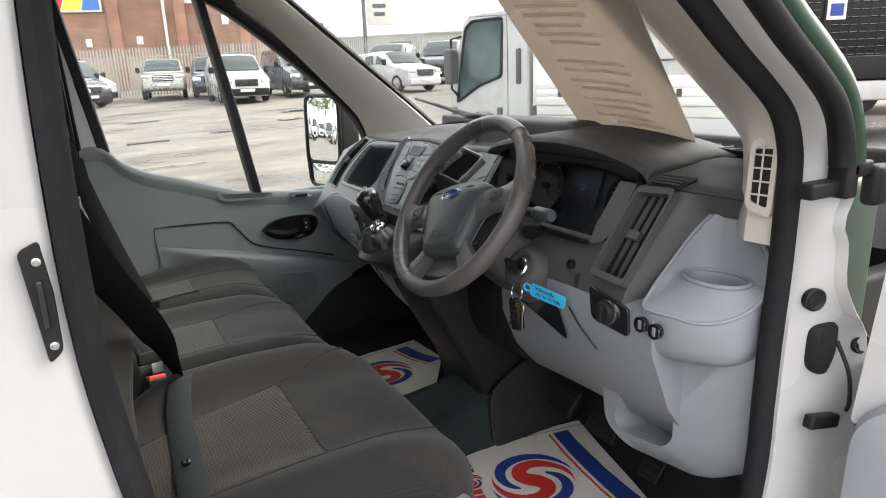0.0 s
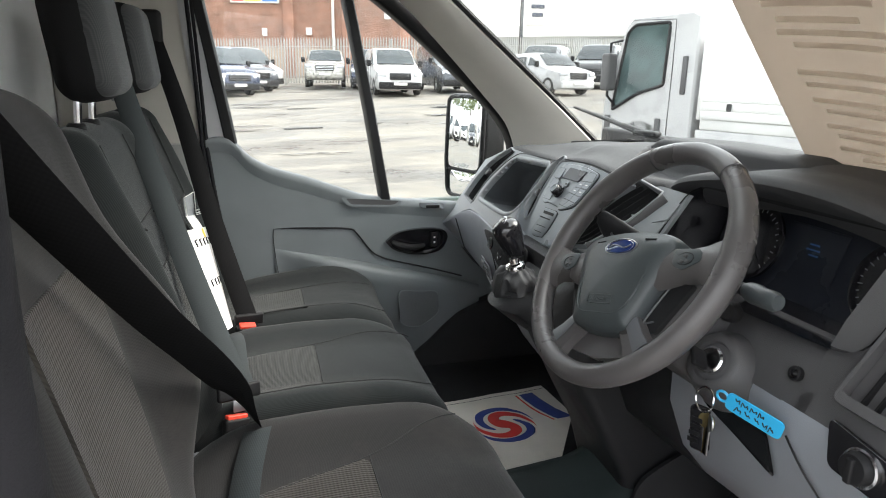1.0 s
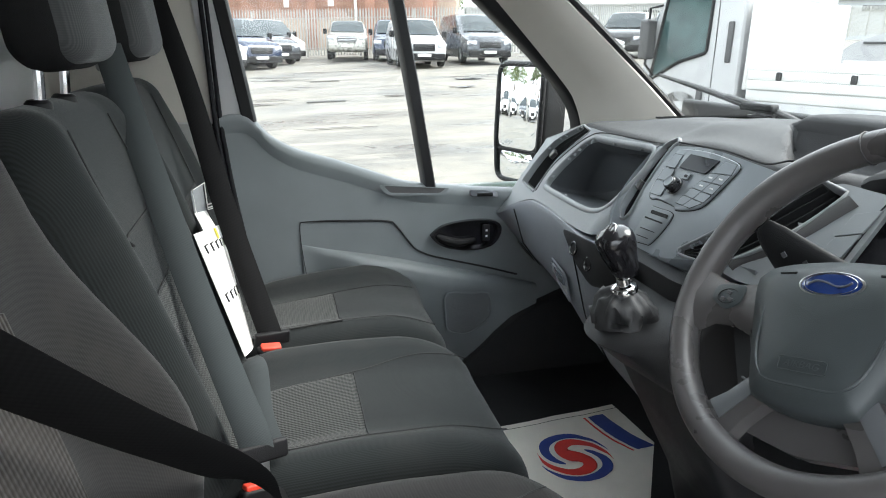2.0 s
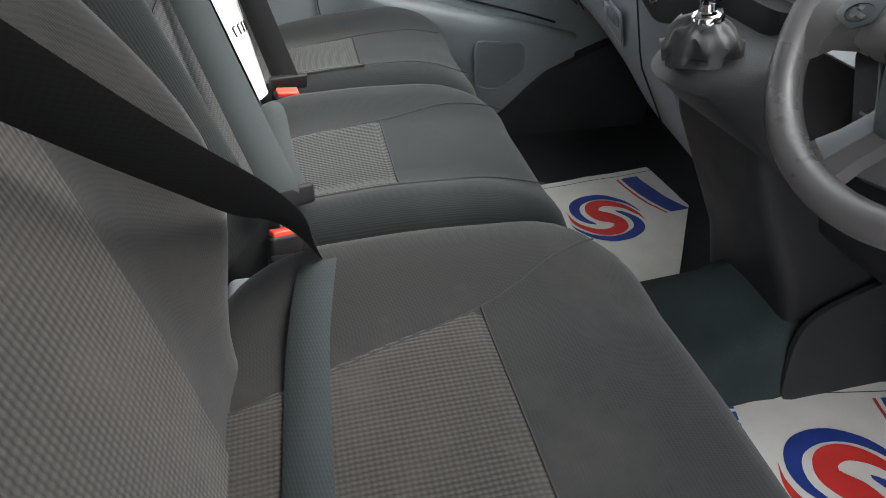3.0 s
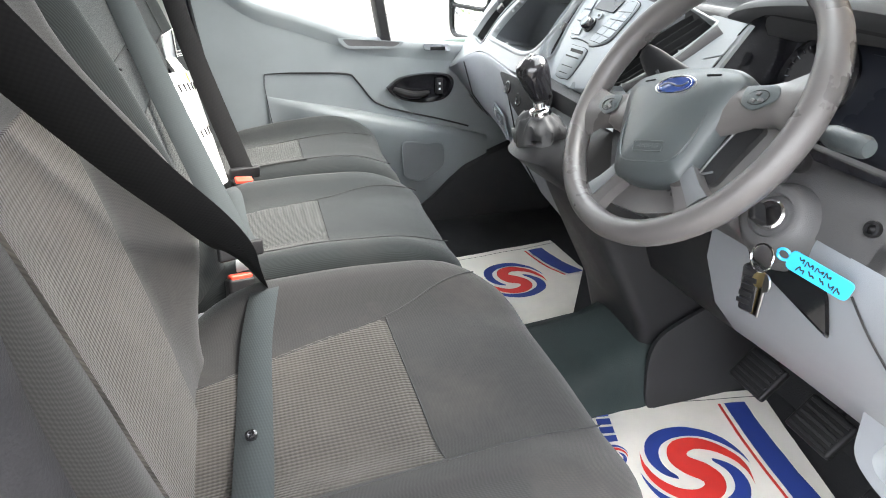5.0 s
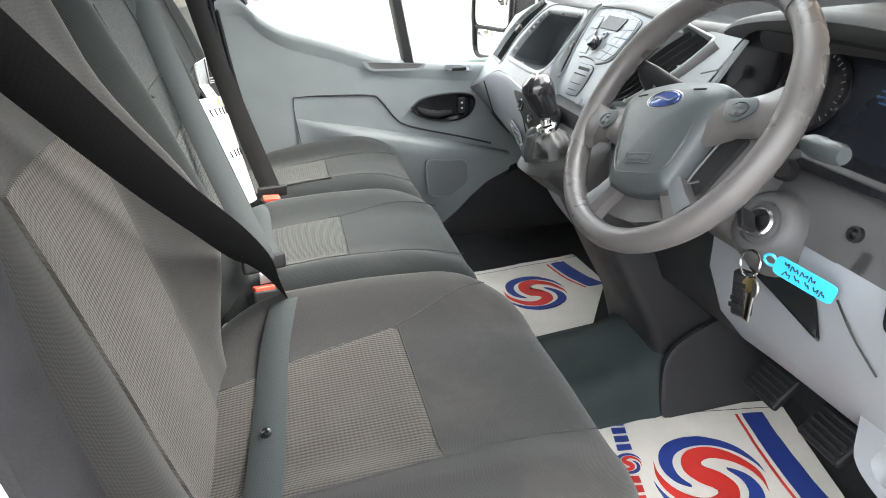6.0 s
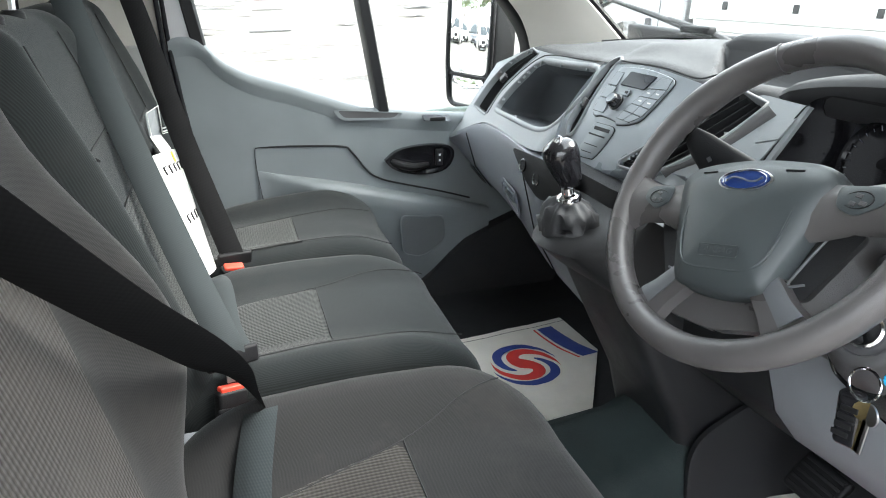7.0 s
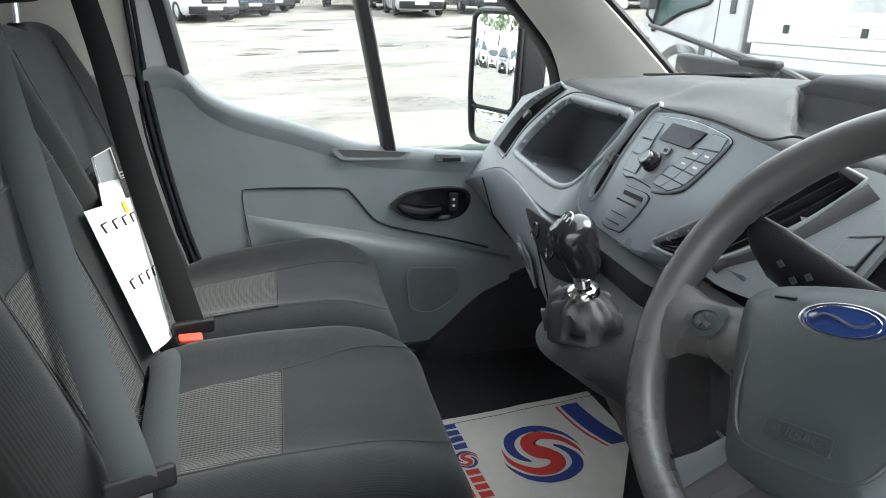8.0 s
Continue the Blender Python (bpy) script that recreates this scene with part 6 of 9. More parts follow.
    # dark flank beside the hub with a thin bright line bent into a V
    for s in (-1, 1):
        bm = fresh()
        plate(bm, rounded([wn(s * 0.080, -0.004, -0.010), wn(s * 0.118, -0.030, -0.012), wn(s * 0.082, -0.100, -0.012), wn(s * 0.040, -0.105, -0.010)], 0.006), N * -0.008, 0.001)
        fl = part("hub_flank", bm, console_black, ob, "dark flank panel beside the hub")
        bm = fresh()
        tube(bm, smooth_line([wn(s * 0.096, -0.022, -0.006), wn(s * 0.076, -0.062, -0.006), wn(s * 0.064, -0.090, -0.006)], 4) + smooth_line([wn(s * 0.066, -0.091, -0.006), wn(s * 0.080, -0.086, -0.008)], 3), 0.0014, 6)
        part("flank_line", bm, spoke_grey, fl, "thin bright line")
    # short lower spokes from the hub's corners, lighter on the upper half
    for s in (-1, 1):
        bm = fresh()
        prof, trim = [], []
        for t, hw in ((0.0, 0.020), (0.3, 0.019), (0.6, 0.020), (0.85, 0.025), (1.0, 0.032)):
            u, v = 0.036 + 0.052 * t, -0.082 - 0.060 * t
            pu, pv = 0.755 * hw, 0.655 * hw
            prof.append([wn(s * (u - pu), v - pv, -0.010), wn(s * (u - pu * 0.85), v - pv * 0.85, 0.002), wn(s * u, v, 0.006 - 0.003 * t), wn(s * (u + pu * 0.85), v + pv * 0.85, 0.002), wn(s * (u + pu), v + pv, -0.010), wn(s * u, v, -0.018)])
            trim.append([wn(s * (u + pu * q), v + pv * q, d + 0.0012 - 0.003 * t * (q < 0.5)) for q, d in ((-0.1, 0.0055), (0.2, 0.006), (0.55, 0.0045), (0.86, 0.0025))])
        loft(bm, prof)
        sp = part("lower_spoke", bm, wheel_leather, ob, smooth=60)
        bm = fresh()
        grid(bm, lambda a, b: trim[round(a * 3)][round(b * 3)], 3, 3)
        thicken(bm, N * -0.002)
        part("spoke_trim", bm, spoke_grey, sp, "lighter grey spoke trim")
    bm = fresh()
    prof = rounded([wn(-0.052, -0.095, -0.012), wn(0.052, -0.095, -0.012), wn(0.066, -0.136, -0.010), wn(0.0, -0.146, -0.010), wn(-0.066, -0.136, -0.010)], 0.012)
    plate(bm, prof, N * -0.012)
    part("lower_filler", bm, wheel_leather, ob)
    bm = fresh()
    disc(bm, w(0, 0, -0.09), N, [(0.05, 0), (0.05, 0.06), (0.03, 0.07)], 20)
    part("hub", bm, black_plastic, ob)


steering_wheel()


def gear_lever():
    ob = thing("gear_lever", (0.61, -0.085, 1.28), "gear lever with a black knob and chrome collar", "gear lever")
    base, top = Vector((0.618, -0.074, 1.285)), Vector((0.592, -0.072, 1.400))
    ax = (top - base).normalized()
    # crumpled boot sagging out round the lever onto its shelf
    bm = fresh()
    rings = []
    c = Vector((0.614, -0.070, 0))
    for k, (z, r) in enumerate(((1.332, 0.0135), (1.324, 0.016), (1.317, 0.026), (1.311, 0.037), (1.302, 0.042), (1.292, 0.046), (1.283, 0.048), (1.274, 0.046), (1.262, 0.043))):
        ring = []
        for j in range(56):
            a = 2 * math.pi * j / 56
            u = Vector((math.cos(a), math.sin(a), k * 0.45))
            crease = 1 - abs(noise.noise(Vector((math.cos(a) * 2.1, math.sin(a) * 2.1, k * 0.42)))) * 3.2
            fold = (0.20 * noise.noise(u * 1.6) + 0.13 * crease) * (1 if 1 < k < 8 else 0.2)
            ring.append(Vector((c.x + r * (1 + fold) * math.cos(a) * 0.9, c.y + r * (1 + fold) * math.sin(a), z + 0.014 * noise.noise(u * 2.3 + Vector((3, 1, 0))) * (1 if k > 1 else 0.2))))
        rings.append(ring)
    loft(bm, rings)
    part("boot", bm, boot_leather, ob, "crumpled black leatherette boot", smooth=70)
    bm = fresh()
    disc(bm, base + ax * 0.03, ax, [(0.017, 0), (0.0185, 0.003), (0.0185, 0.013), (0.016, 0.016), (0.0095, 0.018), (0.0085, 0.04)], 24)
    part("collar", bm, chrome, ob, "chrome lever collar", smooth=50)
    bm = fresh()
    c = base.lerp(top, 0.80)
    turn = axes((ax + Vector((-0.22, 0, 0))).normalized(), (1, 0, 0))
    rings = []
    for h, r in ((-0.036, 0.0115), (-0.035, 0.0135), (-0.028, 0.0155), (-0.016, 0.0180), (-0.004, 0.0205), (0.008, 0.0225), (0.018, 0.0232), (0.026, 0.0222), (0.032, 0.0192), (0.036, 0.0140), (0.0385, 0.0070), (0.0392, 0.001)):
        ring = []
        for j in range(32):
            a = 2 * math.pi * j / 32
            ca, sa = math.cos(a), math.sin(a)
            ring.append(c + turn @ Vector((h, r * math.copysign(abs(ca) ** 0.85, ca), 1.14 * r * math.copysign(abs(sa) ** 0.85, sa))))
        rings.append(ring)
    loft(bm, rings)
    knob = part("knob", bm, gloss_black, ob, "gloss black gear knob", smooth=70)
    # shift pattern on the face turned to the seats
    n = (turn @ Vector((1, 0, -0.55))).normalized()
    e1 = n.cross(Vector((0, 0, 1))).normalized()
    e2 = e1.cross(n)
    f = c + turn @ Vector((0.0365, 0, -0.004)) + n * 0.0015
    bm = fresh()
    for k in (-1, 0, 1):
        tube(bm, [f + e1 * 0.006 * k + e2 * 0.007, f + e1 * 0.006 * k - e2 * 0.007], 0.0006, 4)
    tube(bm, [f - e1 * 0.006, f + e1 * 0.006], 0.0006, 4)
    part("shift_pattern", bm, white_mark, knob)
    bm = fresh()
    tube(bm, [f + e1 * 0.0125 * math.cos(t) + e2 * (0.016 * math.sin(t) - 0.003) - n * 0.002 for t in [2 * math.pi * k / 28 for k in range(28)]], 0.0007, 5, loop=True)
    part("face_rim", bm, chrome, knob, "thin bright rim round the shift pattern")


gear_lever()


def key_bunch():
    ob = thing("key_bunch", (0.685, -0.495, 1.30), "van key hanging in the ignition with fob and blue tag", "keys")
    ax = Vector((-0.86, -0.12, 0.5)).normalized()
    c = Vector((0.709, -0.487, 1.308))
    bm = fresh()
    turn = axes(ax, (0, 0.6, 0.8))
    rbox(bm, c + ax * 0.018, (0.014, 0.004, 0.013), 0.003, 2, turn=turn)
    part("key_head", bm, black_plastic, ob)
    rc = Vector((0.679, -0.527, 1.279))
    bm = fresh()
    tube(bm, [rc + Vector((0.003 * math.sin(a), 0.0155 * math.cos(a), 0.0155 * math.sin(a))) for a in [2 * math.pi * k / 28 for k in range(28)]], 0.0013, 6, loop=True)
    part("split_ring", bm, chrome, ob)
    bm = fresh()
    rbox(bm, rc + Vector((0.004, 0.006, -0.044)), (0.0075, 0.0125, 0.03), 0.006, 3, turn=axes((1, 0.25, 0), (0, 0.12, 1)))
    fob = part("fob", bm, gloss_black, ob, "black remote fob with ribbed buttons")
    for k in range(4):
        bm = fresh()
        rbox(bm, rc + Vector((-0.004, 0.004 + 0.001 * k, -0.030 - 0.010 * k)), (0.001, 0.008, 0.003), 0.0008, turn=axes((1, 0.25, 0), (0, 0.12, 1)))
        part("button", bm, black_plastic, fob)
    for k, (dy, mt) in enumerate(((-0.008, brass), (-0.0125, steel))):
        bm = fresh()
        p = rc + Vector((0.0, dy, -0.026))
        disc(bm, p, (1, 0.3 * (-1) ** k, 0), [(0.011, 0), (0.011, 0.002), (0.004, 0.002)], 16)
        rbox(bm, p + Vector((0.001, -0.001 + 0.002 * k, -0.026)), (0.001, 0.004, 0.019), 0.0008)
        part("key", bm, mt, ob)
    # blue label tag
    a, b = Vector((0.688, -0.541, 1.292)), Vector((0.722, -0.610, 1.274))
    way = (b - a).normalized()
    across = Vector((-0.25, 0.12, 0.96))
    across = (across - way * across.dot(way)).normalized()
    nrm = way.cross(across)
    if nrm.x > 0:
        nrm = -nrm
    bm = fresh()
    s = a + way * 0.010
    o = rounded([s - across * 0.013, b - across * 0.013, b + across * 0.013, s + across * 0.013], 0.007, 4)
    plate(bm, o, nrm * 0.0018, 0.0004)
    tag = part("tag", bm, tag_blue, ob, "bright blue plastic key tag with handwriting")
    bm = fresh()
    tube(bm, [a + way * 0.004 + way * 0.007 * math.cos(t) + across * 0.007 * math.sin(t) for t in [2 * math.pi * k / 16 for k in range(16)]], 0.0018, 6, loop=True)
    part("tag_loop", bm, tag_blue, tag)
    rnd = random.Random(5)
    for v, u0, u1 in ((0.0052, 0.008, 0.042), (-0.0055, 0.012, 0.056)):
        u = u0
        while u < u1:
            bm = fresh()
            wd, ht = rnd.uniform(0.006, 0.0095), rnd.uniform(0.0032, 0.0046)
            pts = [(0, -ht), (wd * rnd.uniform(0.0, 0.3), ht), (wd * 0.5, rnd.uniform(-0.4, 0.2) * ht), (wd * rnd.uniform(0.6, 0.95), rnd.uniform(0.2, 1) * ht), (wd * 0.9, -ht * rnd.uniform(0.3, 1))]
            tube(bm, smooth_line([s + way * (u + a) + across * (v + b) + nrm * 0.002 for a, b in pts[rnd.randint(0, 1):]], 3), 0.0008, 4)
            part("scribble", bm, ink, tag)
            u += wd + 0.0022


key_bunch()


# ---- seats ----
def back_x(z, base, lean):
    return base - lean * (z - 1.08)


def seat_cushion(ob, y0, y1, x0, x1, top, bolster, cloth, insert, quad, seams=(), corner=0.10, depth=0.17, tip=0.0):
    """A padded cushion with rounded corners, side bolsters, a ribbed insert and seams; quad holds the insert's corners."""
    cx, cy, hx, hy = (x0 + x1) / 2, (y0 + y1) / 2, (x1 - x0) / 2, (y1 - y0) / 2

    def rise(x, y):
        f, g = (x - cx) / hx, (y - cy) / hy
        side = ease(0.42, 0.84, abs(g))
        back = 0.35 + 0.65 * ease(-0.95, -0.45, f)
        nose = ease(0.35, 1.0, f)
        return tip * f * (0.4 + 0.6 * ease(0.0, 0.8, g)) + bolster * side * back * (1 - 0.55 * nose) - 0.020 * nose * nose + 0.010 * math.cos(2.0 * f) + 0.005 * math.cos(1.5 * g) + 0.0025 * noise.noise(Vector((x * 9, y * 9, y0)))
    base = rounded([(x0, y0, 0), (x0, y1, 0), (x1, y1, 0), (x1, y0, 0)], corner, 8)
    outline = []
    for a, b in zip(base, base[1:] + base[:1]):
        m = max(1, int((b - a).length / 0.02))
        outline += [a.lerp(b, k / m) for k in range(m)]
    rings = []
    for d, dz in ((0.020, -depth), (0.006, -depth + 0.02), (0.0, -depth * 0.55), (0.0, -0.062), (0.004, -0.043), (0.011, -0.027), (0.021, -0.014), (0.034, -0.005), (0.050, 0.0), (0.072, 0.0), (0.095, 0.0), (0.12, 0.0), (0.15, 0.0), (0.18, 0.0), (hy * 0.97, 0.0)):
        ring = []
        for p in outline:
            x, y = cx + (p.x - cx) * (1 - min(d / hx, 0.985)), cy + (p.y - cy) * (1 - min(d / hy, 0.985))
            ring.append((x, y, top + dz + rise(x, y)))
        rings.append(ring)
    bm = fresh()
    loft(bm, rings)
    part("cushion", bm, cloth, ob, smooth=80)

    def on(x, y, d=0.0):
        return Vector((x, y, top + rise(x, y) + d))
    q = [Vector(c) for c in quad]

    def spot(u, v):
        return q[3].lerp(q[0], u).lerp(q[2].lerp(q[1], u), v)
    bm = fresh()
    grid(bm, lambda u, v: on(*spot(u, v), 0.0025 - 0.0025 * (max(abs(2 * u - 1), abs(2 * v - 1)) > 0.99)), 26, 26)
    thicken(bm, (0, 0, -0.012))
    part("cushion_insert", bm, insert, ob, "ribbed lighter cloth insert", smooth=70)
    lines = [[q[0].lerp(q[1], k / 12) for k in range(13)]] + [[Vector((p.x, p.y)) for p in smooth_line([(a, b, 0) for a, b in line], 8)] for line in seams]
    for line in lines:
        bm = fresh()
        tube(bm, [on(p.x, p.y, 0.0012) for p in line], 0.0012, 5)
        part("seam", bm, thread, ob)
    return on


def seat_back(ob, y0, y1, base, lean, z0, z1, thick, bolster, insert, insert_box, name="backrest", edge=0.05, seams=True, cloth=None, foot=0.0, inner=0.0):
    """A padded, leaning backrest with insert and seams."""
    cy, cz, hy, hz = (y0 + y1) / 2, (z0 + z1) / 2, (y1 - y0) / 2, (z1 - z0) / 2
    up = Vector((-lean, 0, 1)).normalized()
    out = Vector((1, 0, lean)).normalized()
    turn = Matrix((out, Vector((0, 1, 0)), up)).transposed()
    mid = Vector((back_x(cz, base, lean), cy, cz)) - out * thick / 2

    def rise(y, z):
        side = ease(0.5, 0.82, abs(y) / hy)
        fall = ease(0.82, 1.0, abs(y) / hy)
        lumbar = 0.010 * math.cos(1.6 * (z / hz + 0.4))
        lumbar += inner * (ease(0.36, 0.78, y / hy) - 0.95 * ease(0.80, 1.0, y / hy)) * math.cos(math.pi / 2 * clampf((z + 0.015) / 0.235, -1, 1)) ** 2
        return bolster * (side - 0.9 * fall) * (1 - 0.5 * ease(0.3, 1.0, z / hz)) + lumbar

    def bend(p):
        k = ease(-0.02, thick / 2, p.x)
        taper = (1 - 0.10 * ease(0.55, 1.0, p.z / hz)) * (1 - foot * ease(-0.25, -0.9, p.z / hz))
        return (p.x + k * rise(p.y, p.z), p.y * taper, p.z)
    bm = fresh()
    rbox(bm, mid, (thick / 2, hy, hz), edge, 5, (1, 22, 22), turn, bend)
    b = part(name, bm, cloth or cloth_plain, ob, smooth=80)

    def on(y, z, d=0.0):
        """A place on the front of the padding; z is measured up the backrest from its middle."""
        taper = (1 - 0.10 * ease(0.55, 1.0, z / hz)) * (1 - foot * ease(-0.25, -0.9, z / hz))
        return mid + turn @ Vector((thick / 2 + rise(y - cy, z) + d, (y - cy) * taper, z))
    iy0, iy1, iz0, iz1 = insert_box
    bm = fresh()
    grid(bm, lambda u, v: on(iy0 + (iy1 - iy0) * u + (0.02 * (1 - v) if u < 0.5 else -0.02 * (1 - v)) * abs(2 * u - 1), iz0 + (iz1 - iz0) * v, 0.0035), 14, 20)
    thicken(bm, out * -0.012)
    part("backrest_insert", bm, insert, ob, "ribbed lighter cloth insert", smooth=70)
    if not seams:
        return on, b
    for yy, s in ((iy0, -1), (iy1, 1)):
        bm = fresh()
        tube(bm, [on(yy + s * 0.004, iz0 + (hz * 0.86 - iz0) * k / 16, 0.002) for k in range(17)], 0.0012, 5)
        part("seam", bm, thread, ob)
    bm = fresh()
    tube(bm, [on(iy0 + (iy1 - iy0) * k / 10, iz1 + 0.002, 0.003) for k in range(11)], 0.0012, 5)
    part("seam", bm, thread, ob)
    return on, b


head_cloth = fabric("headrest_front_cloth", (0.07, 0.073, 0.075), (0.095, 0.098, 0.10), (0, 1, 0), (0, 0, 1), 0.0018, bump=0.1)
head_dark = mat("headrest_dark_cloth", (0.016, 0.016, 0.017), 0.9, var=0.1, grain=0.3, grain_scale=900, spec=0.2)


def headrest(ob, y, x, z0, w, h):
    c = Vector((x - 0.03, y, z0 + h / 2))
    turn = axes((1, 0, 0.12))

    def bend(p):
        return (p.x + 0.012 * math.cos(p.y / w * 2.4) - 0.008, p.y * (1 - 0.14 * ease(0.0, 1.0, p.z / (h / 2))), p.z)
    bm = fresh()
    rbox(bm, c, (0.047, w / 2, h / 2), 0.04, 5, (1, 6, 6), turn, bend)
    hd = part("headrest", bm, head_dark, ob, smooth=80)
    bm = fresh()
    rbox(bm, c + turn @ Vector((0.022, 0, 0)), (0.034, w / 2 - 0.004, h / 2 - 0.006), 0.03, 4, (1, 6, 5), turn, bend)
    part("front_panel", bm, head_cloth, hd, "lighter grey headrest front cloth", smooth=80)
    for s in (-1, 1):
        bm = fresh()
        tube(bm, [(x - 0.035, y + s * 0.055, z0 + 0.04), (x - 0.045, y + s * 0.055, z0 - 0.08)], 0.0065, 10)
        part("post", bm, chrome, hd, "chrome headrest post")
        bm = fresh()
        disc(bm, (x - 0.044, y + s * 0.055, z0 - 0.045), (0, 0, 1), [(0.016, -0.01), (0.016, 0.008), (0.012, 0.012), (0.007, 0.012)], 16)
        part("post_sleeve", bm, black_plastic, hd)


def driver_seat():
    ob = thing("car_seat", (0.25, -0.385, FLOOR), "dark grey cloth driver seat with ribbed worn inserts", "car seat")
    seat_cushion(ob, -0.655, -0.088, 0.0, 0.548, 1.066, 0.034, cloth_plain, cloth_insert, [(0.306, -0.240), (0.306, -0.546), (0.03, -0.57), (0.03, -0.325)],
                 [[(0.03, -0.325), (0.136, -0.299), (0.306, -0.240), (0.40, -0.190), (0.475, -0.150)], [(0.03, -0.57), (0.16, -0.566), (0.306, -0.548), (0.42, -0.53), (0.52, -0.505)]], 0.12)
    seat_back(ob, -0.655, -0.185, 0.030, 0.18, 0.94, 1.66, 0.16, 0.010, cloth_insert, (-0.588, -0.345, -0.27, 0.165), edge=0.075, seams=False, foot=0.13, inner=0.058)
    headrest(ob, -0.385, -0.13, 1.70, 0.26, 0.18)
    bm = fresh()
    rbox(bm, (0.26, -0.385, 0.83), (0.22, 0.22, 0.12), 0.02, 3)
    part("seat_box", bm, black_plastic, ob, "black seat plinth")
    bm = fresh()
    rbox(bm, (0.30, -0.655, 0.965), (0.20, 0.02, 0.045), 0.015, 3)
    part("side_cover", bm, dash_mid, ob, "grey plastic seat side cover")


driver_seat()


def bench_seat():
    ob = thing("passenger_bench", (0.25, 0.39, FLOOR), "dark grey double passenger seat with ribbed inserts", "bench seat")
    seat_cushion(ob, -0.045, 0.398, 0.0, 0.520, 1.046, 0.030, cloth_dark, cloth_bench, [(0.269, 0.267), (0.266, 0.039), (0.03, 0.030), (0.03, 0.225)],
                 [[(0.03, 0.225), (0.12, 0.232), (0.269, 0.269), (0.37, 0.300), (0.47, 0.322), (0.50, 0.318)], [(0.03, 0.03), (0.12, 0.025), (0.266, 0.037), (0.37, 0.050), (0.46, 0.063), (0.50, 0.068)]], 0.07)
    seat_cushion(ob, 0.402, 0.815, 0.0, 0.500, 1.050, 0.030, cloth_dark, cloth_bench, [(0.268, 0.668), (0.268, 0.443), (0.03, 0.435), (0.03, 0.64)],
                 [[(0.03, 0.64), (0.12, 0.645), (0.268, 0.670), (0.37, 0.69), (0.47, 0.70)], [(0.03, 0.435), (0.12, 0.433), (0.268, 0.441), (0.37, 0.445), (0.47, 0.455)]], 0.07, tip=0.026)
    on, b1 = seat_back(ob, -0.035, 0.385, 0.044, 0.285, 0.99, 1.592, 0.14, 0.022, cloth_bench, (0.055, 0.285, -0.24, 0.02), cloth=cloth_dark)
    seat_back(ob, 0.398, 0.80, 0.040, 0.285, 0.99, 1.594, 0.14, 0.022, cloth_bench, (0.485, 0.705, -0.24, 0.05), cloth=cloth_dark)
    headrest(ob, 0.165, -0.085, 1.606, 0.175, 0.20)
    headrest(ob, 0.59, -0.085, 1.606, 0.185, 0.20)
    # pull strap of the folding table
    bm = fresh()
    pts = [on(0.245, 0.105, 0.006), on(0.235, 0.09, 0.02), on(0.22, 0.06, 0.022), on(0.20, 0.03, 0.008)]
    ribbon(bm, smooth_line(pts, 4), [Vector((0, 1, 0.5))] * 13, 0.022, 0.002)
    part("pull_strap", bm, black_plastic, ob, "short black pull strap")
    bm = fresh()
    tube(bm, [on(0.01 + 0.36 * k / 10, 0.11, 0.002) for k in range(11)], 0.002, 5)
    part("seam", bm, thread, ob)
    bm = fresh()
    rbox(bm, (0.24, 0.39, 0.82), (0.22, 0.38, 0.13), 0.02, 3)
    part("seat_box", bm, black_plastic, ob, "black seat plinth")
    return on


bench_seat()


# ---- belts ----
def buckle(ob, c, up, side, label="black buckle with a red button"):
    up, side = Vector(up).normalized(), Vector(side)
    side = (side - up * side.dot(up)).normalized()
    turn = Matrix((side, up.cross(side), up)).transposed()
    bm = fresh()
    rbox(bm, Vector(c) - up * 0.03, (0.024, 0.011, 0.036), 0.006, 3, turn=turn)
    b = part("buckle", bm, black_plastic, ob, label)
    bm = fresh()
    rbox(bm, Vector(c) + up * 0.004, (0.019, 0.0085, 0.008), 0.003, 2, turn=turn)
    part("release_button", bm, buckle_red, b, "red release button")
    bm = fresh()
    rbox(bm, Vector(c) - up * 0.10, (0.012, 0.004, 0.05), 0.003, 2, turn=turn)
    part("stalk", bm, black_plastic, b)
    return turn


def tongue(ob, c, way, side, w=0.062):
    way, side = Vector(way).normalized(), Vector(side)
    side = (side - way * side.dot(way)).normalized()
    turn = Matrix((side, way.cross(side), way)).transposed()
    bm = fresh()
    rbox(bm, c, (w / 2, 0.006, 0.014), 0.005, 3, turn=turn)
    t = part("tongue", bm, black_plastic, ob, "black belt tongue")
    bm = fresh()
    rbox(bm, Vector(c) + way * 0.022, (0.012, 0.0015, 0.014), 0.001, 2, turn=turn)
    part("blade", bm, steel, t)


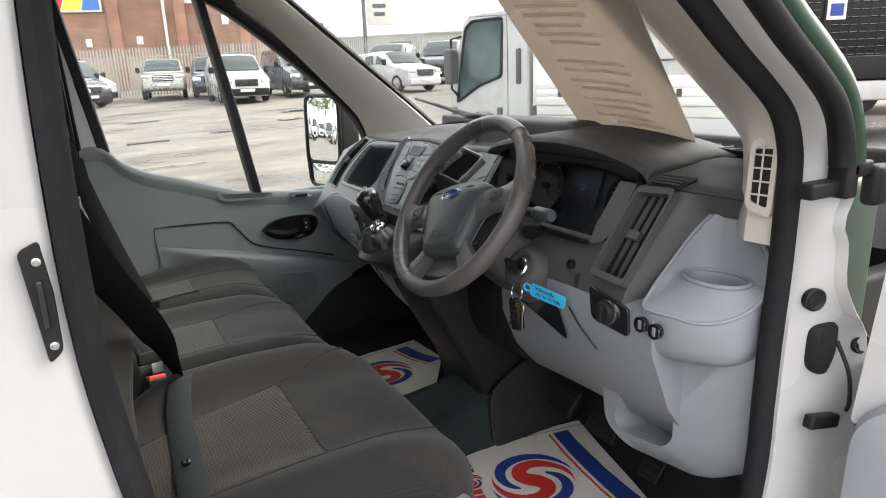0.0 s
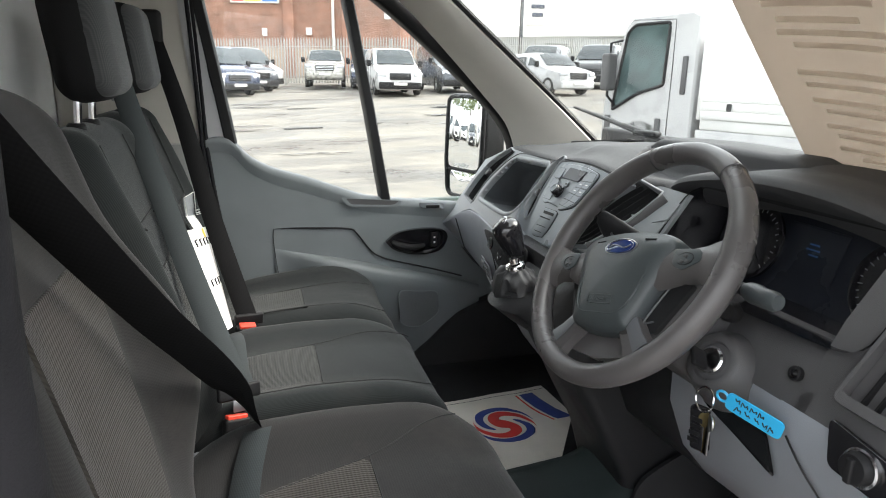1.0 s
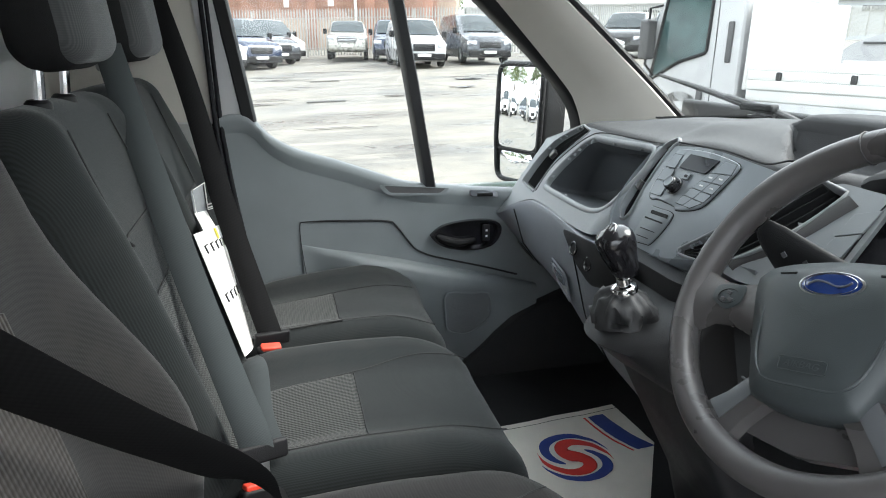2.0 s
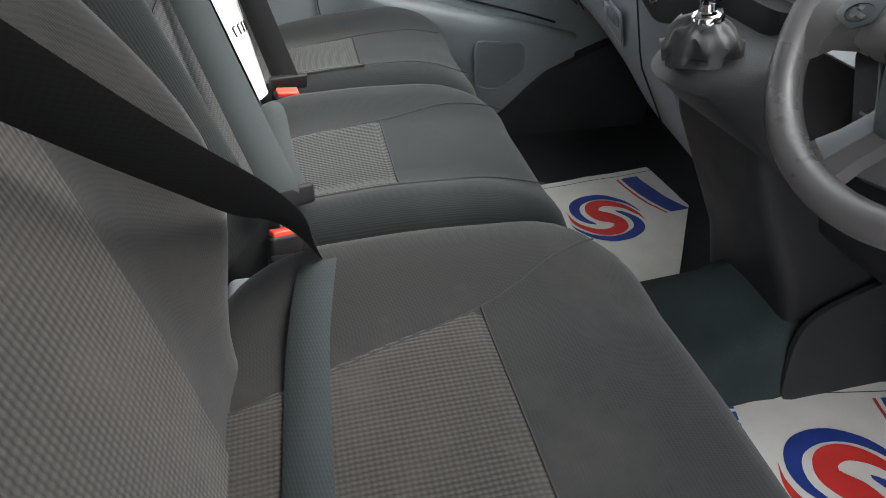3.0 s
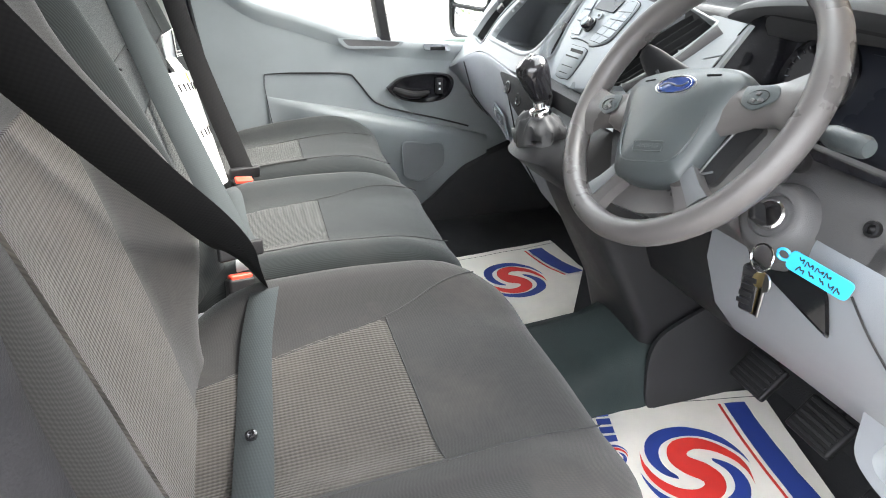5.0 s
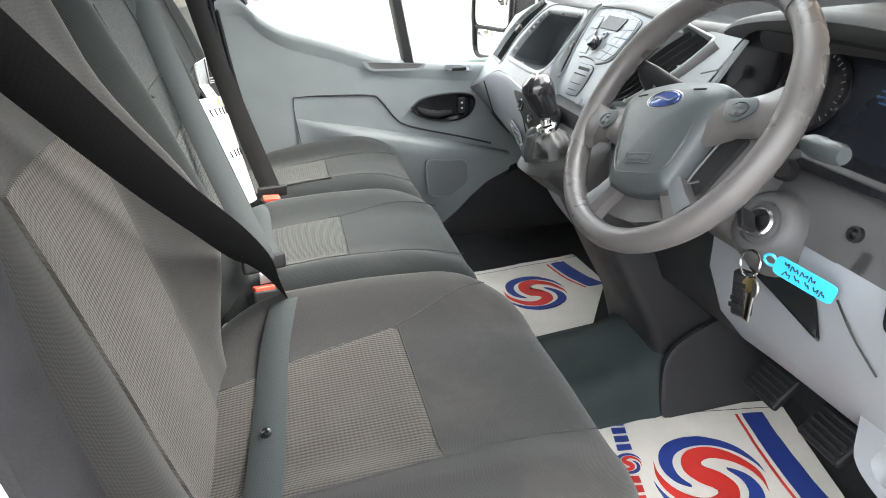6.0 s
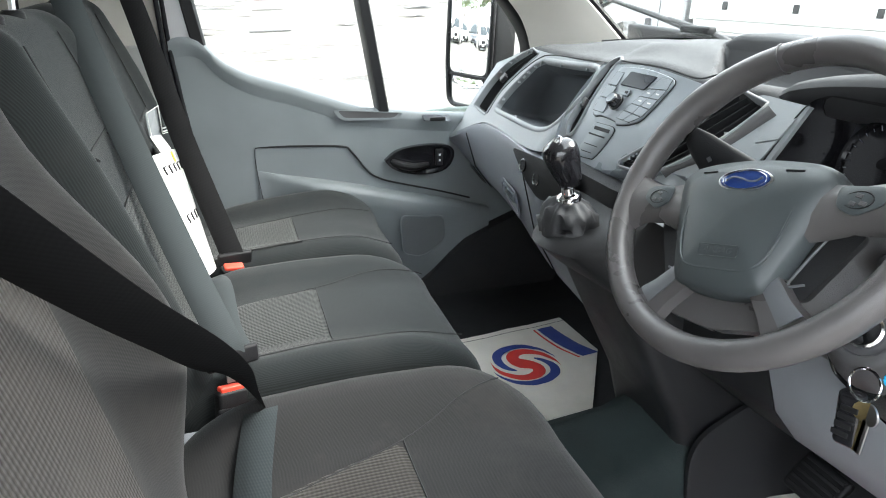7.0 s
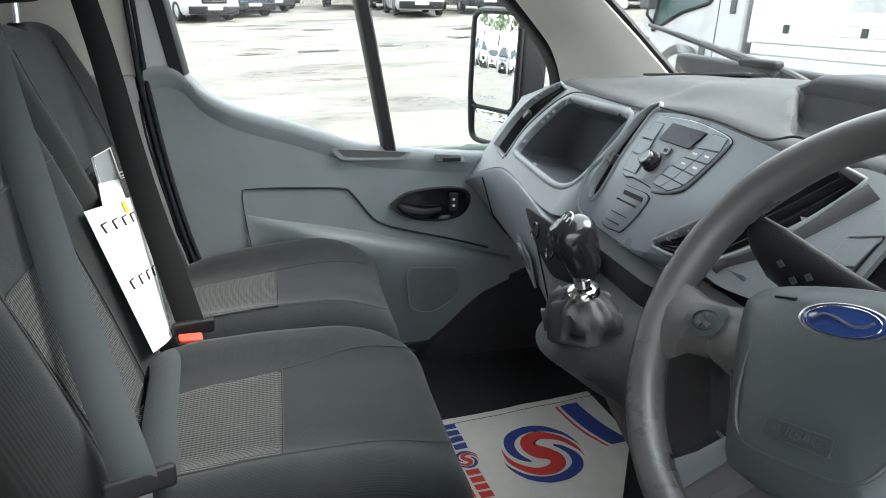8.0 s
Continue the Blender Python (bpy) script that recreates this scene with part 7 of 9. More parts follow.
def driver_belt():
    ob = thing("driver_seat_belt", (-0.05, -0.7, 1.7), "black driver seat belt fastened across the seat", "seat belt")
    pts = smooth_line([(-0.095, -0.735, 1.79), (-0.060, -0.69, 1.705), (-0.012, -0.542, 1.55), (0.038, -0.40, 1.40), (0.079, -0.305, 1.300), (0.104, -0.235, 1.227), (0.116, -0.19, 1.178), (0.136, -0.105, 1.088), (0.146, -0.066, 1.046)], 6)
    bm = fresh()
    ribbon(bm, pts, [Vector((1, 0.15, 0)).lerp(Vector((0.35, -0.75, -0.60)), ease(0.5, 0.98, k / (len(pts) - 1))) for k in range(len(pts))], 0.054)
    part("shoulder_webbing", bm, belt_black, ob, smooth=60)
    lap = smooth_line([Vector((0.132, -0.068, 1.034)), Vector((0.132, -0.14, 1.098)), Vector((0.122, -0.20, 1.097)), Vector((0.110, -0.28, 1.084)), Vector((0.102, -0.42, 1.082)), Vector((0.096, -0.54, 1.092)), Vector((0.085, -0.635, 1.098)), Vector((0.07, -0.672, 1.04)), Vector((0.05, -0.69, 0.96))], 5)
    bm = fresh()
    ribbon(bm, [p + Vector((0.008, 0, 0)) for p in lap], [Vector((1, -0.08, 0.15))] * len(lap), 0.044)
    part("lap_webbing", bm, belt_lap, ob, "dark grey-green lap webbing", smooth=60)
    bm = fresh()
    disc(bm, (0.106, -0.445, 1.088), (0, 0, 1), [(0.007, -0.003), (0.007, 0.002), (0.004, 0.003), (0.001, 0.002)], 14)
    part("stop_button", bm, gloss_black, ob)
    tongue(ob, (0.118, -0.062, 1.037), (-0.1, 0.35, -1), (1, 0.10, -0.06), 0.078)
    buckle(ob, (0.112, -0.056, 1.026), (0.12, 0.05, 1), (1, 0.1, 0))
    bm = fresh()
    rbox(bm, (0.060, -0.086, 0.998), (0.036, 0.022, 0.030), 0.012, 3)
    part("anchor_cover", bm, dash_light, ob, "light grey anchor cover")


driver_belt()


def middle_belt():
    ob = thing("middle_seat_belt", (-0.11, 0.42, 1.62), "grey seat belt of the middle passenger place", "seat belt")
    a = Vector((-0.108, 0.425, 1.640))
    pts = smooth_line([a, (-0.056, 0.308, 1.50), (-0.014, 0.215, 1.40), (0.028, 0.124, 1.30), (0.072, 0.036, 1.20), (0.100, -0.014, 1.135), (0.106, -0.022, 1.104)], 6)
    bm = fresh()
    ribbon(bm, pts, [Vector((0.94, 0.32, 0.05))] * len(pts), 0.045)
    part("webbing", bm, belt_grey, ob, smooth=60)
    lap = smooth_line([Vector((0.124, -0.012, 1.07)), Vector((0.118, 0.04, 1.068)), Vector((0.10, 0.15, 1.066)), Vector((0.09, 0.30, 1.078)), Vector((0.06, 0.36, 1.06)), Vector((0.04, 0.375, 1.02))], 5)
    bm = fresh()
    ribbon(bm, lap, [Vector((1, 0.05, 0.2))] * len(lap), 0.048)
    part("lap_webbing", bm, belt_grey, ob, smooth=60)
    bm = fresh()
    rbox(bm, a + Vector((-0.012, 0.006, -0.004)), (0.010, 0.026, 0.040), 0.006, 3, turn=axes((1, 0.2, 0)))
    part("belt_guide", bm, trim_grey, ob, "grey plastic belt guide")
    tongue(ob, (0.108, -0.018, 1.106), (0.0, -0.25, -1), (0.85, 0.35, -0.2), 0.08)
    buckle(ob, (0.101, -0.032, 1.056), (0.05, 0.3, 1), (0.85, 0.35, -0.2))


middle_belt()


def outer_belt():
    ob = thing("outer_seat_belt", (-0.08, 0.80, 1.74), "black seat belt of the outer passenger place", "seat belt")
    a, b = Vector((-0.075, 0.795, 1.735)), Vector((0.122, 0.392, 1.095))
    pts = smooth_line([a, a.lerp(b, 0.3) + Vector((0.004, 0, 0)), a.lerp(b, 0.65) + Vector((-0.004, 0, 0)), b], 6)
    bm = fresh()
    ribbon(bm, pts, [Vector((0.75, 0.55, 0.2)).lerp(Vector((0.9, 0.2, 0.3)), i / len(pts)) for i in range(len(pts))], 0.045)
    part("webbing", bm, belt_black, ob, smooth=60)
    bm = fresh()
    rbox(bm, (-0.082, 0.815, 1.765), (0.026, 0.018, 0.05), 0.012, 3)
    part("belt_guide", bm, black_plastic, ob, "black shoulder belt guide")
    tongue(ob, (0.125, 0.395, 1.088), (-0.1, 0.1, -1), (1, 0.3, 0), 0.07)
    buckle(ob, (0.120, 0.372, 1.074), (0.25, -0.35, 1), (1, 0.2, 0))
    bm = fresh()
    rbox(bm, (0.092, 0.79, 1.016), (0.026, 0.012, 0.004), 0.002)
    part("anchor_tab", bm, orange_tab, ob, "orange webbing tab")


outer_belt()


def paper_tag():
    """A folded paper label that hangs on the outer belt in a clear sleeve."""
    ob = thing("paper_label", (0.08, 0.345, 1.10), "white paper seat label with black marks, hanging on a belt", "paper label")
    tl, tr, br, bl = Vector((0.010, 0.321, 1.329)), Vector((0.034, 0.560, 1.282)), Vector((0.088, 0.398, 1.072)), Vector((0.078, 0.290, 1.104))
    nrm = (tr - tl).cross(bl - tl).normalized()
    if nrm.x < 0:
        nrm = -nrm

    def p(u, v, d=0.0):
        return tl.lerp(tr, u).lerp(bl.lerp(br, u), v) + nrm * (d + 0.004 * math.sin(math.pi * u))
    bm = fresh()
    grid(bm, lambda u, v: p(u, v), 8, 10)
    thicken(bm, nrm * -0.001)
    part("sheet", bm, paper, ob, smooth=60)
    a, b = Vector((-0.004, 0.478, 1.328)), Vector((0.008, 0.565, 1.312))
    c, d = Vector((0.012, 0.508, 1.380)), Vector((-0.006, 0.470, 1.374))
    bm = fresh()
    plate(bm, [p(0.28, 0.0), p(0.72, 0.0), b, a], nrm * -0.001)
    neck = part("neck", bm, paper, ob, smooth=0)
    bm = fresh()
    plate(bm, [a, b, c, d], nrm * -0.001)
    part("neck_end", bm, dash_mid, neck, "grey end of the label behind its sleeve", smooth=0)
    e = Vector((0.028, 0.600, 1.310))
    bm = fresh()
    plate(bm, [b + nrm * 0.003, e + nrm * 0.003, c.lerp(e, 0.25) + nrm * 0.003, c + nrm * 0.003], nrm * -0.001)
    part("clear_sleeve", bm, clear_glass, neck, "clear plastic sleeve", smooth=0)
    bm = fresh()
    tube(bm, [e + nrm * 0.004, b + nrm * 0.004, c + nrm * 0.004, d + nrm * 0.003, a + nrm * 0.003], 0.0011, 5)
    part("sleeve_edge", bm, paper, neck)
    for k in range(2):
        bm = fresh()
        q = b.lerp(c, 0.08 + 0.12 * k) + nrm * 0.004
        tube(bm, [q, q + (e - b)], 0.0016, 5)
        part("bar", bm, paper, neck)
    for v, n, u0, u1 in ((0.14, 5, 0.12, 0.88), (0.54, 4, 0.18, 0.86)):
        for k in range(n):
            u = u0 + (u1 - u0) * k / (n - 1)
            bm = fresh()
            tube(bm, [p(u, v - 0.03, 0.0015), p(u + 0.03, v + 0.03, 0.0015)], 0.0016, 5)
            tube(bm, [p(u, v - 0.03, 0.0015), p(u + 0.09, v - 0.035, 0.0015)], 0.0013, 5)
            part("mark", bm, ink, ob)
    bm = fresh()
    plate(bm, rounded([p(0.58, 0.01, 0.0015), p(0.66, 0.01, 0.0015), p(0.70, 0.10, 0.0015), p(0.62, 0.10, 0.0015)], 0.004), nrm * 0.0004)
    part("highlight", bm, yellow_mark, ob, "yellow marker stroke")


paper_tag()


# ---- floor mats, pedals, poster ----
def floor_mat(origin, ex, ey, label, trim=0.0):
    """Printed paper mat: u runs along ex from the rear edge, v along ey towards the kerb."""
    o, ex, ey = Vector(origin), Vector(ex), Vector(ey)
    L, W = ex.length, ey.length
    ob = thing("paper_floor_mat", o + (ex + ey) / 2, label, "floor mat", "paper floor mats")

    def p(u, v, d=0.0):
        """Metres from the rear corner."""
        return o + ex * (u / L) + ey * (v / W) + Vector((0, 0, d + 0.004 + 0.005 * noise.noise(Vector((u * 7, v * 7, o.y))) + 0.0015 * noise.noise(Vector((u * 31, v * 31, o.y)))))
    bm = fresh()

    def low(u):
        """A diagonal cut takes off the corner that lies against the tunnel."""
        return trim * clampf((u - L * 0.60) / (L * 0.40), 0, 1)
    grid(bm, lambda a, b: p(a * L, low(a * L) + b * (W - low(a * L))), 28, 20)
    thicken(bm, (0, 0, -0.001))
    part("sheet", bm, mat_paper, ob, smooth=60)

    def shape(name, outline, m):
        bm = fresh()
        n = len(outline) // 2
        a, b = outline[:n], outline[n:][::-1]
        rows = [[bm.verts.new(p(*(Vector(x).lerp(Vector(y), t)), 0.0012)) for t in (0, 0.25, 0.5, 0.75, 1)] for x, y in zip(a, b)]
        for r, s in zip(rows, rows[1:]):
            for i in range(4):
                bm.faces.new((r[i], r[i + 1], s[i + 1], s[i]))
        part(name, bm, m, ob, smooth=60)
    return ob, p, shape, L, W


def swirl(shape, cu, cv, r, turn0):
    """Round mark of two blue crescents about a red double comma, with bare paper between them."""
    def pol(a, rr):
        return Vector((cu + rr * math.cos(turn0 - a), cv + rr * math.sin(turn0 - a)))
    for flip in (0.0, math.pi):
        out, inn = [], []
        for k in range(33):
            t = k / 32
            a = flip + radians(-22 + 208 * t)
            edge = 0.40 + 0.60 * ease(-0.04, 0.42, t) ** 0.7
            wd = min(edge - 0.38, 0.27 * math.sin(math.pi * t ** 0.72) ** 0.9) + 0.004
            out.append(pol(a, r * edge))
            inn.append(pol(a, r * (edge - wd)))
        shape("crescent", out + inn[::-1], print_blue)
    line = [(0.99, 34), (0.90, 14), (0.80, -8), (0.69, -38), (0.60, -70), (0.50, -100), (0.34, -124), (0.15, -136)]
    pts = [Vector((r * f * math.cos(radians(-a)), r * f * math.sin(radians(-a)), 0)) for f, a in line]
    path = smooth_line(pts + [Vector((0, 0, 0))] + [-q for q in reversed(pts)], 5)
    out, inn = [], []
    for k, q in enumerate(path):
        t = k / (len(path) - 1)
        d = (path[min(k + 1, len(path) - 1)] - path[max(k - 1, 0)]).normalized()
        wd = r * (0.02 + 0.19 * math.sin(math.pi * t) ** 1.3) * min(1, 14 * min(t, 1 - t))
        for side, lst in ((1, out), (-1, inn)):
            e = q + Vector((-d.y, d.x, 0)) * wd * side
            lst.append(Vector((cu + e.x * math.cos(turn0) - e.y * math.sin(turn0), cv + e.x * math.sin(turn0) + e.y * math.cos(turn0))))
    shape("ribbon_mark", out + inn[::-1], print_red)


def mat_print(shape, L, W, u_band, v_band, cu, cv, r, rot, v_text, ut=0.0):
    swirl(shape, cu, cv, r, rot)
    # blue front band with a thin red line
    a = [Vector((u_band + 0.040 * (1 - k / 16) ** 2, v_band + (W - 0.035 - v_band) * k / 16)) for k in range(17)]
    shape("band", a + [q + Vector((0.048 - 0.004 * k / 16, 0)) for k, q in enumerate(a)][::-1], print_blue)
    shape("band_line", [q + Vector((-0.014, 0)) for q in a] + [q + Vector((-0.008, 0)) for q in a][::-1], print_red)
    # plain bars and a small round mark where the maker's lettering runs
    for k in range(4):
        v = v_text - 0.023 * k
        shape("bar", [Vector((ut + 0.095, v)), Vector((ut + 0.095, v - 0.017)), Vector((ut + 0.123, v - 0.017)), Vector((ut + 0.123, v))], print_blue)
    swirl(shape, ut + 0.107, v_text - 0.119, 0.026, rot)
    for k in range(4):
        v = v_text - 0.15 - 0.023 * k
        shape("bar", [Vector((ut + 0.092, v)), Vector((ut + 0.092, v - 0.017)), Vector((ut + 0.120, v - 0.017)), Vector((ut + 0.120, v))], print_red)
    shape("bar", [Vector((ut + 0.078, v_text - 0.115)), Vector((ut + 0.078, v_text - 0.23)), Vector((ut + 0.084, v_text - 0.23)), Vector((ut + 0.084, v_text - 0.115))], print_red)
    a = [Vector((0.006 + 0.03 * math.sin(1.5 * k / 12), 0.02 + 0.22 * k / 12)) for k in range(13)]
    shape("rear_band", [q for q in a] + [q + Vector((0.03 * (1 - k / 12) + 0.004, 0)) for k, q in enumerate(a)][::-1], print_blue)
    shape("border_line", [Vector((L * k / 10, W - 0.022)) for k in range(11)] + [Vector((L * k / 10, W - 0.020)) for k in range(11)][::-1], ink)


ob, p, shape, L, W = floor_mat((0.541, 0.085, FLOOR + 0.006), (0.478, 0.043, 0.0), (-0.038, 0.420, 0.0), "printed white paper mat in the passenger footwell", 0.24)
mat_print(shape, L, W, 0.385, 0.228, 0.268, 0.250, 0.090, 0.12, 0.40)
ob, p, shape, L, W = floor_mat((0.49, -0.514, FLOOR + 0.008), (0.511, -0.094, 0.0), (0.108, 0.402, 0.0), "printed white paper mat in the driver footwell")
mat_print(shape, L, W, 0.425, 0.05, 0.302, 0.222, 0.104, 0.12, 0.385, 0.055)


def pedal(c, w, h, label):
    ob = thing("pedal", c, label, "pedal", "pedals")
    turn = axes((-0.75, 0, 0.66))
    bm = fresh()
    rbox(bm, c, (0.008, w / 2, h / 2), 0.006, 3, turn=turn)
    pad = part("pad", bm, black_plastic, ob, "ribbed rubber pedal pad")
    for k in range(5):
        bm = fresh()
        rbox(bm, Vector(c) + turn @ Vector((0.009, 0, h * (-0.36 + 0.18 * k))), (0.002, w * 0.42, 0.003), 0.001, turn=turn)
        part("rib", bm, rubber_floor, pad)
    bm = fresh()
    tube(bm, smooth_line([Vector(c) + turn @ Vector((-0.008, 0, 0.02)), Vector(c) + Vector((0.08, 0, 0.08)), Vector(c) + Vector((0.14, 0, 0.26))], 4), 0.009, 8)
    part("arm", bm, black_plastic, ob)


pedal((0.972, -0.312, 0.886), 0.085, 0.07, "black clutch pedal with ribbed rubber pad")
pedal((0.972, -0.455, 0.890), 0.09, 0.07, "black brake pedal with ribbed rubber pad")
pedal((1.02, -0.57, 0.85), 0.055, 0.11, "black narrow accelerator pedal hung in the footwell")


def poster():
    """A sheet that leans against the windscreen, its print showing through from the front."""
    bl, br, tl = Vector((1.066, -0.264, 1.512)), Vector((1.099, -0.560, 1.484)), Vector((0.722, -0.401, 1.792))
    ux, uy = br - bl, tl - bl
    n = ux.cross(uy).normalized()
    if n.z > 0:
        n = -n
    ob = thing("windscreen_sheet", (bl + br) / 2, "beige printed card leaning inside the windscreen", "card")

    def p(u, v, d=0.0):
        return bl + ux * u + uy * v + n * (d - 0.012 * math.sin(math.pi * u) * 0.5)
    bm = fresh()
    grid(bm, lambda u, v: p(u, v * 1.05), 10, 12)
    thicken(bm, n * -0.003)
    part("card", bm, visor_mat, ob, smooth=60)
    rows = [(0.93, 0.12, 0.60), (0.88, 0.14, 0.62), (0.82, 0.18, 0.55), (0.77, 0.16, 0.66), (0.72, 0.22, 0.62), (0.60, 0.18, 0.72), (0.545, 0.2, 0.74), (0.47, 0.2, 0.68), (0.42, 0.25, 0.74), (0.34, 0.22, 0.78), (0.29, 0.26, 0.74), (0.22, 0.24, 0.72), (0.17, 0.34, 0.82)]
    for v, u0, u1 in rows:
        bm = fresh()
        cuts = 12
        rows_ = [[bm.verts.new(p(u0 + (u1 - u0) * k / cuts, v + dv, 0.0012)) for dv in (-0.012, 0.012)] for k in range(cuts + 1)]
        for a, b in zip(rows_, rows_[1:]):
            bm.faces.new((a[0], a[1], b[1], b[0]))
        part("print_line", bm, ink_grey, ob, smooth=0)


poster()


def wiper():
    ob = thing("windscreen_wiper", screen(1.12, 0.48, 0.03), "dark windscreen wiper parked low on the glass", "wiper")
    a, b = screen(1.078, 0.638, 0.022), screen(1.165, 0.335, 0.022)
    bm = fresh()
    tube(bm, [a, a.lerp(b, 0.5) + Vector((0, 0, 0.004)), b], [0.004, 0.007, 0.006], 8)
    part("blade", bm, dash_dark, ob)
    bm = fresh()
    m = a.lerp(b, 0.62)
    tube(bm, smooth_line([m + Vector((0, 0, 0.006)), a.lerp(b, 0.85) + Vector((0.002, 0, 0.008)), b + Vector((0.02, -0.02, 0.0)), b + Vector((0.07, -0.12, -0.05))], 4), 0.007, 8)
    part("arm", bm, dash_dark, ob)
    bm = fresh()
    rbox(bm, b.lerp(a, 0.12) + Vector((0, 0, 0.008)), (0.014, 0.04, 0.008), 0.006, 3, turn=axes((1, 0.25, 0)))
    part("joint", bm, black_plastic, ob)


wiper()


# ---- the yard outside: it climbs gently away from the van ----
def ground_z(x, y):
    return 0.032 * x + 0.024 * y


def yard_concrete():
    """Worn concrete: tan and grey fields, darker wet streaks that shine, fine pitting."""
    m = bpy.data.materials.new("wet_yard_concrete")
    m.use_nodes = True
    nodes, links = m.node_tree.nodes, m.node_tree.links
    b = nodes["Principled BSDF"]
    b.inputs["Specular IOR Level"].default_value = 0.12
    co = nodes.new("ShaderNodeTexCoord")

    def field(scale, stretch, detail, rough, lo, hi):
        mp = nodes.new("ShaderNodeMapping")
        mp.inputs["Scale"].default_value = stretch
        links.new(co.outputs["Object"], mp.inputs["Vector"])
        n = nodes.new("ShaderNodeTexNoise")
        n.inputs["Scale"].default_value, n.inputs["Detail"].default_value, n.inputs["Roughness"].default_value = scale, detail, rough
        n.inputs["Distortion"].default_value = 0.6
        links.new(mp.outputs[0], n.inputs["Vector"])
        r = nodes.new("ShaderNodeMapRange")
        r.inputs["From Min"].default_value, r.inputs["From Max"].default_value = lo, hi
        links.new(n.outputs["Fac"], r.inputs["Value"])
        return r.outputs["Result"]

    def over(below, color, fac):
        x = nodes.new("ShaderNodeMix")
        x.data_type = "RGBA"
        links.new(fac, x.inputs["Factor"])
        links.new(below, x.inputs["A"])
        x.inputs["B"].default_value = (*color, 1)
        return x.outputs["Result"]
    base = nodes.new("ShaderNodeRGB")
    base.outputs[0].default_value = (0.195, 0.180, 0.156, 1)
    wet = field(0.7, (0.4, 1.0, 1.0), 10, 0.72, 0.49, 0.62)
    c = over(base.outputs[0], (0.15, 0.147, 0.14), field(0.35, (0.6, 1.0, 1.0), 6, 0.6, 0.42, 0.62))
    c = over(c, (0.235, 0.218, 0.19), field(1.6, (0.4, 1.0, 1.0), 8, 0.75, 0.47, 0.60))
    c = over(c, (0.085, 0.08, 0.072), wet)
    c = over(c, (0.04, 0.039, 0.036), field(0.9, (0.3, 1.2, 1.0), 10, 0.78, 0.57, 0.66))
    links.new(c, b.inputs["Base Color"])
    rr = nodes.new("ShaderNodeMapRange")
    rr.inputs["To Min"].default_value, rr.inputs["To Max"].default_value = 0.75, 0.22
    links.new(wet, rr.inputs["Value"])
    links.new(rr.outputs["Result"], b.inputs["Roughness"])
    bp = nodes.new("ShaderNodeBump")
    bp.inputs["Strength"].default_value, bp.inputs["Distance"].default_value = 0.25, 0.02
    links.new(field(14.0, (1.0, 1.0, 1.0), 4, 0.6, 0.3, 0.7), bp.inputs["Height"])
    links.new(bp.outputs["Normal"], b.inputs["Normal"])
    return m


concrete = yard_concrete()
sign_yellow = mat("sign_yellow", (0.75, 0.55, 0.08), 0.5, var=0.08)
sign_blue = mat("sign_blue", (0.05, 0.16, 0.5), 0.5, var=0.08)
brick_mat = mat("red_brick", (0.32, 0.172, 0.125), 0.9, var=0.3, scale=1.2, tint=0.12, stain=0.3, stain_color=(0.34, 0.25, 0.2))
mortar = mat("brick_wall_mortar", (0.36, 0.26, 0.20), 0.9, var=0.25, scale=0.7, stain=0.4, stain_color=(0.38, 0.30, 0.25))
galvanised = mat("galvanised_steel", (0.34, 0.34, 0.32), 0.55, metal=0.4, var=0.12, scale=2.0)
cladding = mat("grey_cladding", (0.40, 0.42, 0.43), 0.6, var=0.08, scale=0.4)
pipe_white = mat("white_downpipe", (0.62, 0.60, 0.58), 0.6, var=0.06)
leaf_green = mat("far_foliage", (0.10, 0.13, 0.05), 0.8, var=0.4, scale=1.5, tint=0.2)
bark = mat("bark", (0.09, 0.07, 0.05), 0.9, var=0.3)
tyre_mat = mat("tyre_rubber", (0.02, 0.02, 0.02), 0.8, var=0.2)
rim_mat = mat("wheel_rim_silver", (0.4, 0.4, 0.41), 0.35, metal=0.8)
lamp_glass = mat("headlamp_lens", (0.6, 0.62, 0.65), 0.1, metal=0.3, coat=0.8)
car_glass = mat("car_window_glass", (0.022, 0.03, 0.034), 0.08, coat=0.2, spec=0.4, var=0.2, scale=1.5)
paints = {"white": white_paint, "silver": mat("silver_car_paint", (0.33, 0.32, 0.29), 0.3, metal=0.5, coat=0.5, var=0.05),
          "grey": mat("dark_grey_car_paint", (0.045, 0.05, 0.06), 0.25, metal=0.3, coat=0.7, var=0.08), "blue": mat("blue_car_paint", (0.016, 0.026, 0.058), 0.25, metal=0.3, coat=0.7, var=0.08),
          "black": mat("black_car_paint", (0.015, 0.016, 0.018), 0.2, coat=0.7, var=0.1)}

bm = fresh()


def ground_at(u, v):
    x = math.copysign(abs(2 * u - 1) ** 2.2, 2 * u - 1) * 400
    y = math.copysign(abs(2 * v - 1) ** 2.2, 2 * v - 1) * 400
    far = max(1.0, math.hypot(x, y) / 60)
    z = ground_z(x, y) / far + 0.02 * noise.noise(Vector((x * 0.3, y * 0.3, 0)))
    return Vector((x, y, z))


grid(bm, ground_at, 70, 70)
whole("ground", bm, concrete, "pale worn concrete yard with wet patches and puddles", "ground", "structure", smooth=80)

